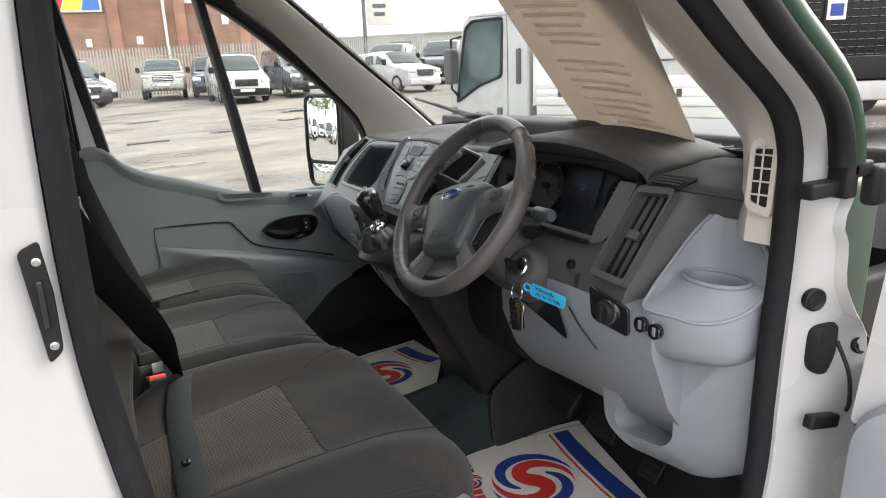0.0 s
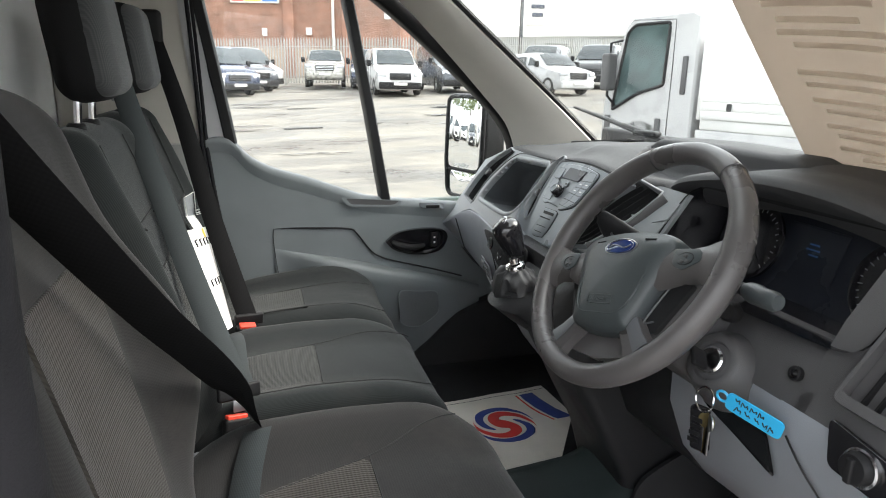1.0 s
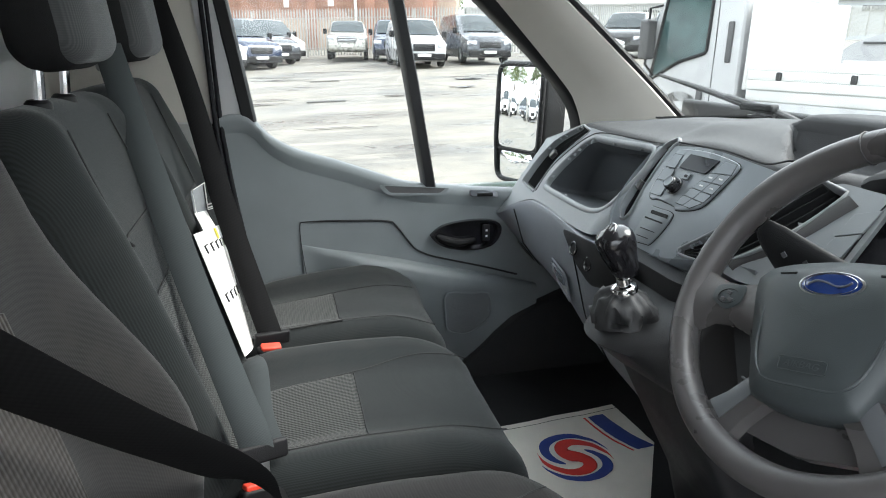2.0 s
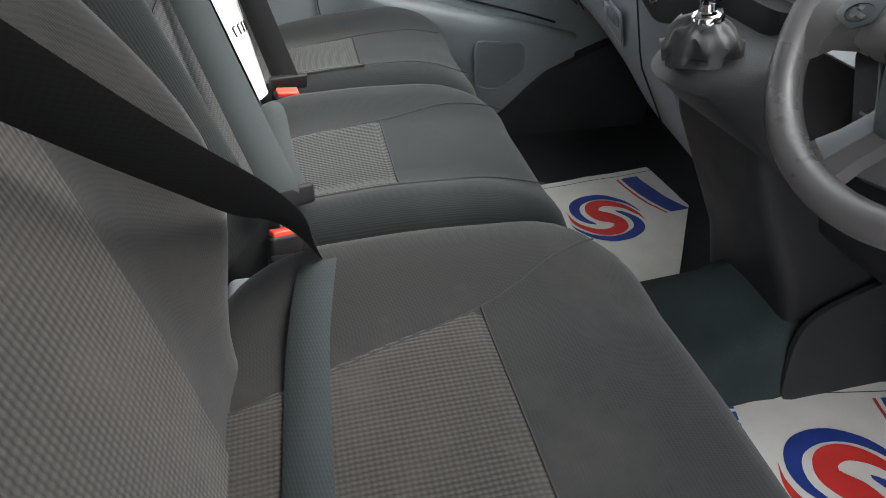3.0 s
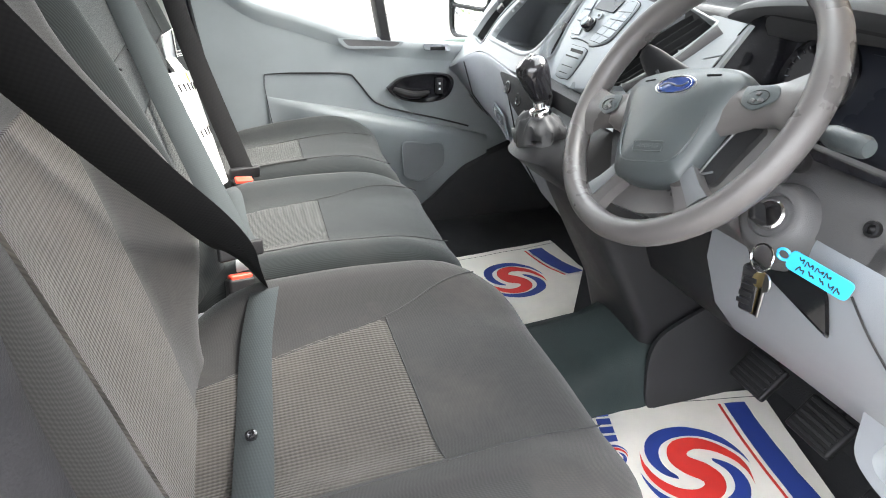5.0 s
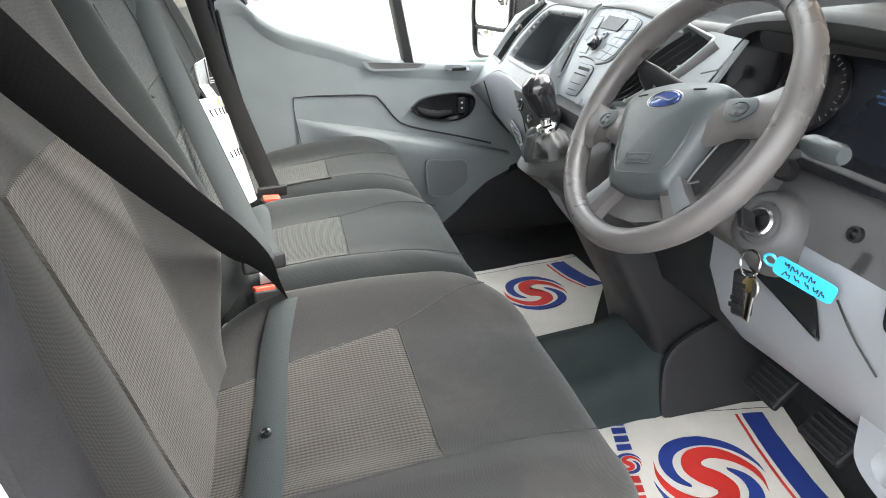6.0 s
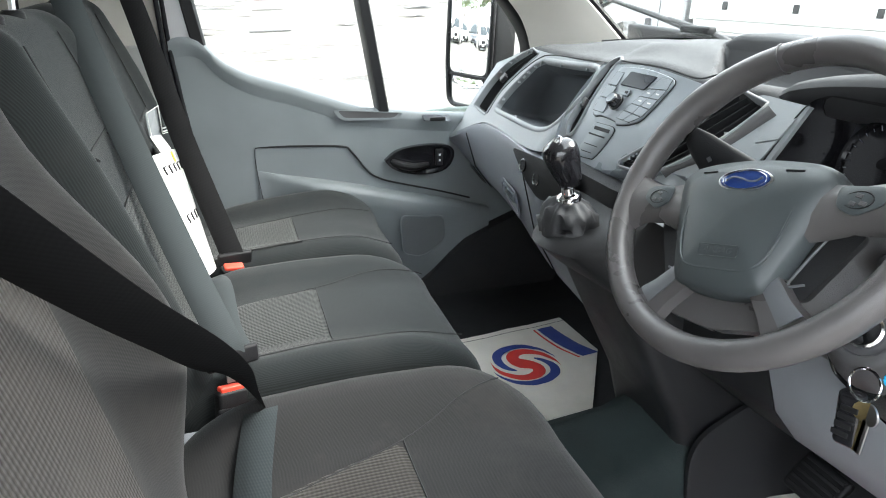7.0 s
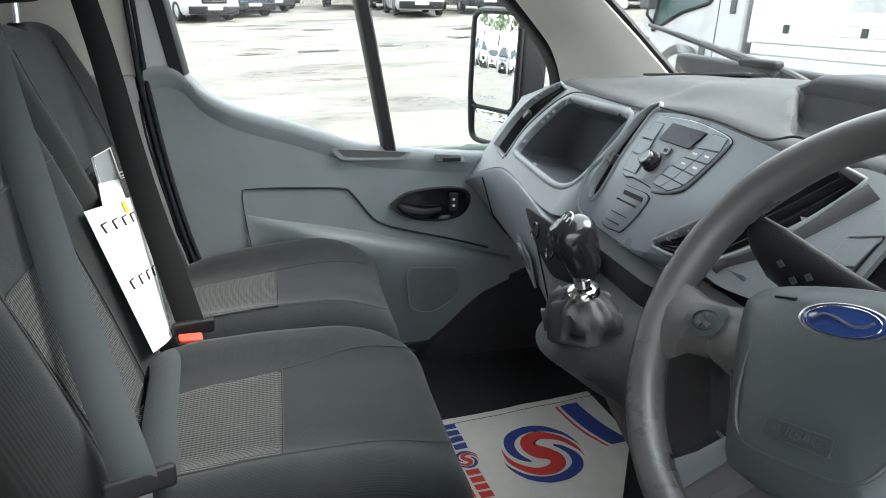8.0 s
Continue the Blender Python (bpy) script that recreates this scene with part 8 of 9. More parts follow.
# drain gratings and patched cracks
drain_mat = mat("cast_iron", (0.03, 0.03, 0.03), 0.7, var=0.2)
for x, y, n in ((1.38, 14.4, 9), (1.79, 20.1, 9)):
    d = thing("drain_grating", (x, y, ground_z(x, y)), "dark slotted drain grating set in the concrete", "drain", "drains")
    for k in range(n):
        bm = fresh()
        px = x + (k - n / 2) * 0.10
        rbox(bm, (px, y, ground_z(px, y) + 0.024), (0.035, 0.14, 0.006), 0.003)
        part("grating_bar", bm, drain_mat, d)
patch_mat = mat("dark_wet_patch", (0.06, 0.058, 0.055), 0.25, var=0.3, scale=2, rough_var=0.2)
random.seed(4)
for x, y, lx, ly in ((-0.15, 14.3, 0.9, 0.16), (0.45, 20.9, 1.5, 0.16), (-0.6, 22.3, 1.3, 0.14), (0.5, 22.0, 0.8, 0.12), (0.25, 15.2, 0.7, 0.12), (3.07, 15.0, 0.5, 0.16), (0.94, 10.3, 0.8, 0.06), (1.5, 10.2, 0.5, 0.05), (5.2, 16.5, 0.6, 0.3), (6.0, 19.0, 0.9, 0.35)):
    bm = fresh()
    o = []
    for k in range(28):
        a = 2 * math.pi * k / 28
        r = 0.55 + 0.45 * noise.noise(Vector((x * 3 + math.cos(a) * 1.3, y + math.sin(a) * 1.3, 2)))
        px, py = x + lx * r * math.cos(a), y + ly * r * math.sin(a)
        o.append((px, py, ground_z(px, py) + 0.024))
    plate(bm, o, (0, 0, 0.004))
    whole("wet_patch", bm, patch_mat, "dark wet hollow in the broken concrete", "puddle", "structure", smooth=0)


def palisade(a, b, h=2.4):
    """Steel palisade fence with pointed pales, rails and posts."""
    a, b = Vector(a), Vector(b)
    ob = thing("palisade_fence", (*a.lerp(b, 0.5).xy, ground_z(*a.lerp(b, 0.5).xy)), "galvanised steel palisade fence with pointed pales", "fence")
    n = int((b - a).length / 0.155)
    way = (b - a).normalized()
    out = Vector((way.y, -way.x, 0))
    verts, faces = [], []
    for k in range(n):
        c = a.lerp(b, (k + 0.5) / n)
        g = ground_z(c.x, c.y) + 0.08
        w = 0.036
        prof = [(-w, 0.0), (-w, h - 0.12), (-w * 0.3, h), (w * 0.3, h), (w, h - 0.12), (w, 0.0)]
        i0 = len(verts)
        for s, dep in ((0.0, 0.0), (1.0, 0.012)):
            for u, z in prof:
                verts.append(c + way * u + out * (dep + 0.012 * (abs(u) < w * 0.5)) + Vector((0, 0, g + z)))
        m = len(prof)
        faces.append([i0 + q for q in range(m)])
        faces.append([i0 + m + q for q in reversed(range(m))])
        for q in range(m):
            faces.append([i0 + q, i0 + (q + 1) % m, i0 + m + (q + 1) % m, i0 + m + q])
    me = bpy.data.meshes.new("pales")
    me.from_pydata(verts, [], faces)
    me.materials.append(galvanised)
    pales = new("pales", me)
    pales.parent = ob
    pales.matrix_parent_inverse = ob.matrix_basis.inverted()
    tagged(pales, kind="stuff")
    for z in (0.45, 2.0):
        bm = fresh()
        pa, pb = a - out * 0.03, b - out * 0.03
        tube(bm, [(pa.x, pa.y, ground_z(*pa.xy) + z), (pb.x, pb.y, ground_z(*pb.xy) + z)], 0.025, 4)
        part("rail", bm, galvanised, ob)
    m = int((b - a).length / 2.75)
    for k in range(m + 1):
        c = a.lerp(b, k / m) - out * 0.08
        bm = fresh()
        rbox(bm, (c.x, c.y, ground_z(c.x, c.y) + 1.2), (0.05, 0.05, 1.2), 0.01)
        part("post", bm, galvanised, ob)


palisade((-12, 40.8, 0), (13.5, 34.0, 0))
palisade((13.5, 34.0, 0), (60, 50.0, 0))


def brick_building():
    a, b = Vector((-14, 53.0, 0)), Vector((12.8, 45.0, 0))
    way = (b - a).normalized()
    out = Vector((way.y, -way.x, 0))
    if out.y > 0:
        out = -out
    L = (b - a).length
    ob = thing("brick_building", (*a.lerp(b, 0.5).xy, 1.0), "two-storey red brick works with signs and white downpipes", "building")

    def p(u, z, d=0.0):
        return a + way * u + out * d + Vector((0, 0, z))
    bm = fresh()
    loft(bm, [[p(0, z), p(L, z), p(L, z, -12), p(0, z, -12)] for z in (0.2, 11.0)])
    wall = part("wall", bm, mortar, ob, smooth=0)
    bm = fresh()
    loft(bm, [[p(-0.2, z, 0.2), p(L + 0.2, z, 0.2), p(L + 0.2, z, -12.2), p(-0.2, z, -12.2)] for z in (11.0, 11.3)])
    part("roof", bm, cladding, ob, smooth=0)
    for u in (17.7, 21.0):
        bm = fresh()
        tube(bm, [p(u, 1.0, 0.12), p(u, 10.9, 0.12)], 0.10, 10)
        part("downpipe", bm, pipe_white, ob, "white downpipe")
    for u, z, w, h, m in ( (18.8, 8.2, 1.5, 0.8, "lamp"), (24.3, 7.4, 1.9, 0.5, "board"), (22.6, 6.9, 0.5, 0.5, "lamp"), (24.8, 5.6, 0.45, 0.6, "lamp"), (16.2, 4.3, 0.35, 0.5, "lamp"), (19.3, 4.4, 0.4, 0.5, "lamp"), (26.0, 5.0, 0.5, 0.6, "lamp")):
        bm = fresh()
        c = p(u, z, 0.1)
        rbox(bm, c, (w / 2, 0.06, h / 2), 0.02, turn=axes(way))
        board = part("sign_board" if m == "board" else "wall_box", bm, pipe_white, ob, "white wall board")
        if m == "board":
            for k, mt in enumerate((print_blue, print_red)):
                bm = fresh()
                s = -1 if u < 20 else 1
                q = [p(u - w * 0.45, z + h * (0.35 - 0.42 * k), 0.17), p(u + w * (0.1 + 0.2 * k), z + h * (0.35 - 0.42 * k), 0.17), p(u + w * (0.3 + 0.14 * k), z + h * (0.0 - 0.42 * k), 0.17), p(u - w * 0.45, z + h * (0.08 - 0.42 * k), 0.17)]
                plate(bm, q, out * 0.01)
                part("stripe", bm, mt, board)
    # painted sign high on the near end
    bm = fresh()
    rbox(bm, p(15.6, 7.1, 0.1), (1.7, 0.06, 0.9), 0.02, turn=axes(way))
    board = part("sign_board", bm, pipe_white, ob, "white framed sign with red, yellow and blue fields")
    for a0, a1, b0, b1, mt in ((-1.85, -0.9, -1.85, -0.2, print_red), (-0.8, 0.5, -0.1, 1.0, sign_yellow), (0.6, 1.85, 1.1, 1.85, sign_blue)):
        bm = fresh()
        plate(bm, [p(15.6 + 0.85 * a0, 6.32, 0.17), p(15.6 + 0.85 * a1, 6.32, 0.17), p(15.6 + 0.85 * b1, 7.88, 0.17), p(15.6 + 0.85 * b0, 7.88, 0.17)], out * 0.01)
        part("field", bm, mt, board)
    # buttress piers
    for u in (9.0, 17.9, 22.0, 26.0):
        bm = fresh()
        rbox(bm, p(u, 5.6, 0.1), (0.35, 0.12, 5.4), 0.01, turn=axes(way))
        part("pier", bm, brick_mat, ob)
    # brick courses on the part of the wall that shows
    verts, faces = [], []
    random.seed(7)
    zz = 3.3
    while zz < 9.6:
        u = 11.0 + (0.115 if int(zz / 0.075) % 2 else 0.0)
        while u < 26.6:
            i0 = len(verts)
            d = 0.012 + 0.008 * random.random()
            for du, dz, dd in ((0, 0, 0), (0.215, 0, 0), (0.215, 0.063, 0), (0, 0.063, 0), (0.004, 0.004, d), (0.211, 0.004, d), (0.211, 0.059, d), (0.004, 0.059, d)):
                verts.append(p(u + du, zz + dz, dd))
            faces += [[i0 + 4, i0 + 5, i0 + 6, i0 + 7]] + [[i0 + k, i0 + (k + 1) % 4, i0 + 4 + (k + 1) % 4, i0 + 4 + k] for k in range(4)]
            u += 0.225
        zz += 0.075
    me = bpy.data.meshes.new("brickwork")
    me.from_pydata(verts, [], faces)
    isl = brick_mat.copy()
    isl.name = "brickwork_red"
    me.materials.append(isl)
    bw = new("brickwork", me)
    bw.parent = wall
    tagged(bw, kind="stuff")


brick_building()


def warehouse():
    ob = thing("warehouse", (45, 66, 3), "long grey clad warehouse with a low pitched roof", "building")
    a, b = Vector((22, 74, 0)), Vector((70, 60, 0))
    way = (b - a).normalized()
    out = Vector((way.y, -way.x, 0))

    def p(u, z, d=0.0):
        return a + way * u + out * d + Vector((0, 0, z + 0.03 * u))
    bm = fresh()
    loft(bm, [[p(0, z), p(50, z), p(50, z, -15), p(0, z, -15)] for z in (0.5, 5.6)])
    part("wall", bm, cladding, ob, smooth=0)
    bm = fresh()
    loft(bm, [[p(u, 5.55, 0.4), p(u, 5.75, 0.4), p(u, 7.4, -7.5), p(u, 5.75, -15.4), p(u, 5.55, -15.4)] for u in (-0.4, 50.4)])
    part("roof", bm, galvanised, ob, smooth=0)
    for k in range(6):
        bm = fresh()
        rbox(bm, p(5 + 8 * k, 4.6, 0.04), (1.3, 0.05, 0.35), 0.01, turn=axes(way))
        part("window", bm, car_glass, ob)


warehouse()


def pole_sign():
    ob = thing("pole_sign", (20.6, 47.9, 2), "tall white sign board on a blue-grey pole", "sign")
    bm = fresh()
    tube(bm, [(20.6, 47.8, 1.7), (20.6, 47.8, 11)], 0.16, 10)
    part("pole", bm, paints["grey"], ob)
    bm = fresh()
    rbox(bm, (21.75, 47.5, 8.3), (0.95, 0.12, 2.9), 0.03, turn=axes((0.96, -0.28, 0)))
    board = part("board", bm, pipe_white, ob)
    for z, w, m in ((7.7, 0.7, "grey"), (6.8, 0.5, "blue"), (6.2, 0.42, "blue"), (9.0, 0.6, "blue")):
        bm = fresh()
        rbox(bm, (21.72, 47.37, z), (w, 0.02, 0.14), 0.01, turn=axes((0.96, -0.28, 0)))
        part("bar", bm, paints[m], board)


pole_sign()


# ---- vehicles ----
def vehicle(kind, paint, label, m, group=""):
    """A parked vehicle; local x runs to its nose, the ground is z = 0."""
    spec = {
        "van": dict(L=4.97, W=1.98, H=1.98, belt=1.20, st=[(0.0, 0.80, 0.30, 0.80), (0.02, 0.93, 0.24, 0.98), (0.10, 0.98, 0.22, 1.10), (0.20, 0.99, 0.22, 1.22), (0.30, 0.99, 0.22, 1.62), (0.40, 0.99, 0.22, 1.93), (0.55, 0.99, 0.22, 1.98), (0.97, 0.98, 0.25, 1.97), (1.0, 0.93, 0.35, 1.90)], ws=(0.205, 0.385), side=[(0.26, 0.44)]),
        "small_van": dict(L=4.42, W=1.84, H=1.84, belt=1.14, st=[(0.0, 0.74, 0.30, 0.74), (0.02, 0.86, 0.22, 0.94), (0.12, 0.92, 0.20, 1.06), (0.22, 0.92, 0.20, 1.16), (0.31, 0.92, 0.20, 1.52), (0.40, 0.92, 0.20, 1.79), (0.55, 0.92, 0.20, 1.84), (0.97, 0.91, 0.25, 1.82), (1.0, 0.87, 0.35, 1.74)], ws=(0.225, 0.385), side=[(0.28, 0.46)]),
        "pickup": dict(L=5.33, W=1.90, H=1.81, belt=1.22, st=[(0.0, 0.78, 0.45, 0.90), (0.02, 0.90, 0.38, 1.08), (0.10, 0.94, 0.36, 1.16), (0.26, 0.95, 0.36, 1.24), (0.34, 0.95, 0.36, 1.60), (0.40, 0.95, 0.36, 1.79), (0.60, 0.95, 0.36, 1.81), (0.66, 0.95, 0.36, 1.70), (0.67, 0.95, 0.36, 1.22), (0.98, 0.94, 0.40, 1.20), (1.0, 0.9, 0.5, 1.15)], ws=(0.265, 0.39), side=[(0.34, 0.50), (0.51, 0.62)]),
        "hatch": dict(L=4.1, W=1.77, H=1.62, belt=1.08, st=[(0.0, 0.72, 0.30, 0.72), (0.02, 0.83, 0.22, 0.92), (0.14, 0.88, 0.20, 1.02), (0.26, 0.885, 0.20, 1.10), (0.36, 0.885, 0.20, 1.42), (0.44, 0.885, 0.20, 1.59), (0.60, 0.885, 0.20, 1.62), (0.92, 0.87, 0.25, 1.54), (1.0, 0.80, 0.40, 1.05)], ws=(0.265, 0.43), side=[(0.34, 0.52), (0.54, 0.72)]),
    }[kind]
    name = {"van": "parked_van", "small_van": "parked_small_van", "pickup": "parked_pickup", "hatch": "parked_car"}[kind]
    ob = thing(name, (0, 0, 0), label, "van" if "van" in kind else ("pickup" if kind == "pickup" else "car"), group)
    L, W, belt = spec["L"], spec["W"], spec["belt"]
    body_paint = paints[paint]

    def X(f):
        return L * (0.5 - f)

    def ring(f, w, zb, zt):
        x = X(f)
        be = min(belt, zt - 0.10)
        wr = w * (0.80 if zt > belt + 0.2 else 0.90)
        half = [(0.0, zb), (w * 0.90, zb), (w * 0.985, zb + 0.12), (w, (zb + be) / 2), (w * 0.985, be), (wr + 0.3 * (w - wr) * 0.3, zt - 0.09), (wr * 0.9, zt - 0.015), (wr * 0.5, zt), (0.0, zt)]
        return [(x, y, z) for y, z in half] + [(x, -y, z) for y, z in reversed(half[1:-1])]
    bm = fresh()
    loft(bm, [ring(*s) for s in spec["st"]])
    part("body", bm, body_paint, ob, smooth=45)

    def top(f):
        return table([(s[0], s[1], s[3]) for s in spec["st"]], f)

    def lin(f):
        st = spec["st"]
        for a, b in zip(st, st[1:]):
            if f <= b[0]:
                t = (f - a[0]) / (b[0] - a[0])
                return a[1] + (b[1] - a[1]) * t, a[3] + (b[3] - a[3]) * t
        return st[-1][1], st[-1][3]
    # windscreen
    f0, f1 = spec["ws"]
    bm = fresh()
    rows = []
    for k in range(7):
        f = f0 + (f1 - f0) * k / 6
        w, zt = lin(f)
        rows.append([(X(f) + 0.03, y * w * (0.84 - 0.10 * k / 6), zt + 0.015 - 0.05 * abs(y) ** 3 * (k > 0)) for y in (-1, -0.6, 0, 0.6, 1)])
    vs = [[bm.verts.new(q) for q in r] for r in rows]
    for r, s in zip(vs, vs[1:]):
        for i in range(4):
            bm.faces.new((r[i], r[i + 1], s[i + 1], s[i]))
    thicken(bm, (0.01, 0, 0.01))
    part("windscreen", bm, car_glass, ob, smooth=60)
    # side windows
    for g0, g1 in spec["side"]:
        for s in (-1, 1):
            w0, z0 = lin(g0)
            w1, z1 = lin(g1)
            bm = fresh()
            q = [Vector((X(g0 + 0.02), s * w0 * 0.985, belt + 0.02)), Vector((X(g1), s * w1 * 0.985, belt + 0.02)), Vector((X(g1), s * w1 * 0.868, z1 - 0.16)), Vector((X(g0 + 0.05), s * w0 * 0.875, min(z0, z1) - 0.14))]
            plate(bm, [c + Vector((0, s * 0.012, 0)) for c in q], (0, s * 0.012, 0))
            part("side_window", bm, car_glass, ob, smooth=0)
    # nose: grille, bumper, lamps, plate
    hw = W / 2
    zg = 0.72 if kind != "pickup" else 0.92
    bm = fresh()
    rbox(bm, (X(0.0) - 0.01, 0, zg), (0.05, hw * 0.46, 0.13), 0.03, 3)
    part("grille", bm, gloss_black, ob)
    for k in range(3):
        bm = fresh()
        rbox(bm, (X(0.0) + 0.04, 0, zg + 0.07 - 0.07 * k), (0.012, hw * 0.43, 0.014), 0.006)
        part("grille_bar", bm, chrome if kind == "pickup" else gloss_black, ob)
    bm = fresh()
    rbox(bm, (X(0.015), 0, zg - 0.34), (0.10, hw * 0.90, 0.13), 0.05, 3)
    part("bumper", bm, black_plastic if kind in ("van", "small_van") else body_paint, ob)
    bm = fresh()
    rbox(bm, (X(0.0) + 0.055, 0, zg - 0.28), (0.012, 0.26, 0.055), 0.004)
    part("plate", bm, pipe_white, ob, "plain white plate")
    for s in (-1, 1):
        bm = fresh()
        rbox(bm, (X(0.03), s * hw * 0.74, zg + 0.07), (0.13, hw * 0.20, 0.085), 0.05, 3, (1, 2, 1), axes((1, s * 0.35, 0)))
        part("headlamp", bm, lamp_glass, ob)
        bm = fresh()
        rbox(bm, (X(spec["ws"][0] + 0.07), s * (hw + 0.13), belt + 0.08), (0.06, 0.09, 0.12), 0.04, 3)
        part("door_mirror", bm, black_plastic, ob)
    for f in (0.19, 0.80):
        for s in (-1, 1):
            c = (X(f), s * (hw - 0.10), 0.33 if kind != "pickup" else 0.38)
            r = c[2]
            bm = fresh()
            disc(bm, Vector(c) - Vector((0, s * 0.10, 0)), (0, s, 0), [(r * 0.6, 0), (r * 0.96, 0.0), (r, 0.04), (r, 0.17), (r * 0.95, 0.205), (r * 0.66, 0.205), (r * 0.62, 0.17)], 24)
            t = part("tyre", bm, tyre_mat, ob)
            bm = fresh()
            disc(bm, Vector(c), (0, s, 0), [(r * 0.64, 0), (r * 0.6, 0.07), (r * 0.2, 0.085), (0.001, 0.09)], 20)
            part("rim", bm, rim_mat, t)
    ob.matrix_basis = m
    return ob


def parked(kind, paint, x, y, face_deg, label, group="parked vehicles"):
    """face_deg: the way its nose points, counted from the van's own forward direction towards its left."""
    m = Matrix.Translation((x, y, ground_z(x, y) + 0.015)) @ Matrix.Rotation(radians(face_deg), 4, "Z")
    return vehicle(kind, paint, label, m, group)


parked("small_van", "white", 5.9, 26.4, -92, "small white panel van parked nose out by the fence")
parked("pickup", "silver", 4.0, 33.2, -98, "silver pickup truck parked against the fence")
parked("van", "grey", 8.75, 27.6, -90, "dark grey van parked nose out")
parked("small_van", "blue", 5.95, 31.5, -100, "blue small van half hidden behind a white one")
parked("van", "blue", -1.3, 28.8, -62, "dark blue van parked at an angle")
parked("van", "grey", -0.45, 31.6, -62, "dark grey van parked in a row")
parked("van", "white", -0.1, 34.2, -62, "white van parked in a row")
parked("van", "white", -2.6, 26.6, -62, "white van at the end of a row")
parked("hatch", "white", 12.0, 24.3, -78, "white hatchback parked nose out")
parked("van", "black", 16.6, 28.2, -128, "black van parked in the far row")
parked("van", "black", 18.9, 28.0, -128, "black van with a chrome grille in the far row")
parked("van", "grey", 14.6, 30.2, -128, "dark van in the far row")
# the row behind, which the mirror shows
row_way = Vector((math.cos(radians(155)), math.sin(radians(155))))
for k, pt in enumerate(("white", "grey", "white", "white", "white", "grey", "white", "white", "white")):
    q = Vector((0.9, 1.1)) + row_way * (30 + 0.3 * (k % 2)) + Vector((-row_way.y, row_way.x)) * (k - 4) * 2.7
    parked("van", pt, q.x, q.y, -21, "white van parked in the rear row" if pt == "white" else "dark van parked in the rear row")


# opaque teal stands in for light showing through the cab's far windows
lorry_glass = mat("lorry_window_light_tint", (0.05, 0.085, 0.085), 0.08, coat=0.2, spec=0.4, var=0.4, scale=2.5)


def lorry():
    """White cab-over lorry with an aluminium dropside body, standing across the yard."""
    ob = thing("dropside_lorry", (0, 0, 0), "white cab-over lorry with an aluminium dropside body", "lorry")
    # local x to its nose; its left side (+y) faces the van
    bm = fresh()
    prof = [(0.0, 0.28), (0.06, 0.36), (0.04, 1.0), (-0.02, 1.25), (-0.26, 2.02), (-0.36, 2.13), (-1.30, 2.16), (-1.39, 2.11), (-1.40, 0.28)]
    rings = []
    for y, sc in ((-1.0, 0.985), (-0.97, 1.0), (0.97, 1.0), (1.0, 0.985)):
        rings.append([(x * sc - 0.01, y, 0.55 + (z - 0.55) * sc) for x, z in prof])
    loft(bm, rings)
    part("cab", bm, white_paint, ob, smooth=30)
    for s in (-1, 1):
        bm = fresh()
        win = rounded([(-0.12, s * 1.0, 0.90), (-0.55, s * 1.0, 1.14), (-0.95, s * 1.0, 1.26), (-0.97, s * 0.995, 2.04), (-0.42, s * 0.995, 2.03), (-0.30, s * 0.995, 1.93)], 0.05)
        plate(bm, win, (0, s * 0.008, 0))
        w = part("door_window", bm, lorry_glass, ob, "dark cab window tinted for the light seen through it")
        bm = fresh()
        tube(bm, [Vector(q) + Vector((0, s * 0.008, 0)) for q in win], 0.022, 6, loop=True)
        part("window_seal", bm, black_plastic, w)
        bm = fresh()
        tube(bm, [(-1.06, s * 1.002, 0.62), (-1.06, s * 1.002, 1.5), (-1.05, s * 1.0, 2.07), (-0.38, s * 0.995, 2.09)], 0.007, 5)
        part("door_gap", bm, dash_dark, ob)
        bm = fresh()
        rbox(bm, (-0.12, s * 1.13, 1.415), (0.07, 0.10, 0.25), 0.04, 3)
        mir = part("door_mirror", bm, dash_dark, ob, "tall grey door mirror")
        bm = fresh()
        tube(bm, [(-0.22, s * 0.98, 1.84), (-0.12, s * 1.12, 1.80), (-0.12, s * 1.13, 1.1), (-0.16, s * 0.99, 0.96)], 0.02, 6)
        part("mirror_arm", bm, black_plastic, mir)
        bm = fresh()
        rbox(bm, (-0.92, s * 1.015, 0.71), (0.04, 0.02, 0.12), 0.015)
        part("door_handle", bm, dash_dark, ob)
        bm = fresh()
        rbox(bm, (-0.06, s * 1.0, 0.71), (0.045, 0.03, 0.12), 0.015)
        part("side_marker", bm, dash_dark, ob)
        bm = fresh()
        rbox(bm, (-1.25, s * 1.01, 1.385), (0.035, 0.02, 0.235), 0.015)
        part("side_vent", bm, dash_dark, ob)
    bm = fresh()
    plate(bm, [(-0.02, -0.88, 1.27), (-0.02, 0.88, 1.27), (-0.25, 0.86, 1.99), (-0.25, -0.86, 1.99)], (0.02, 0, 0.006))
    part("windscreen", bm, car_glass, ob, smooth=0)
    alu = mat("dropside_aluminium", (0.62, 0.62, 0.61), 0.45, metal=0.3, var=0.08, scale=3)
    bm = fresh()
    rbox(bm, (-3.05, 0, 0.80), (1.5, 1.02, 0.07), 0.02)
    deck = part("deck", bm, alu, ob, "aluminium load deck")
    for s in (-1, 1):
        for k in range(3):
            bm = fresh()
            rbox(bm, (-3.05, s * 1.03, 0.915 + 0.105 * k), (1.48, 0.018, 0.050), 0.008)
            part("side_board", bm, alu, deck)
        for k in range(4):
            bm = fresh()
            rbox(bm, (-1.95 - 0.8 * k, s * 1.055, 1.02), (0.03, 0.012, 0.045), 0.006)
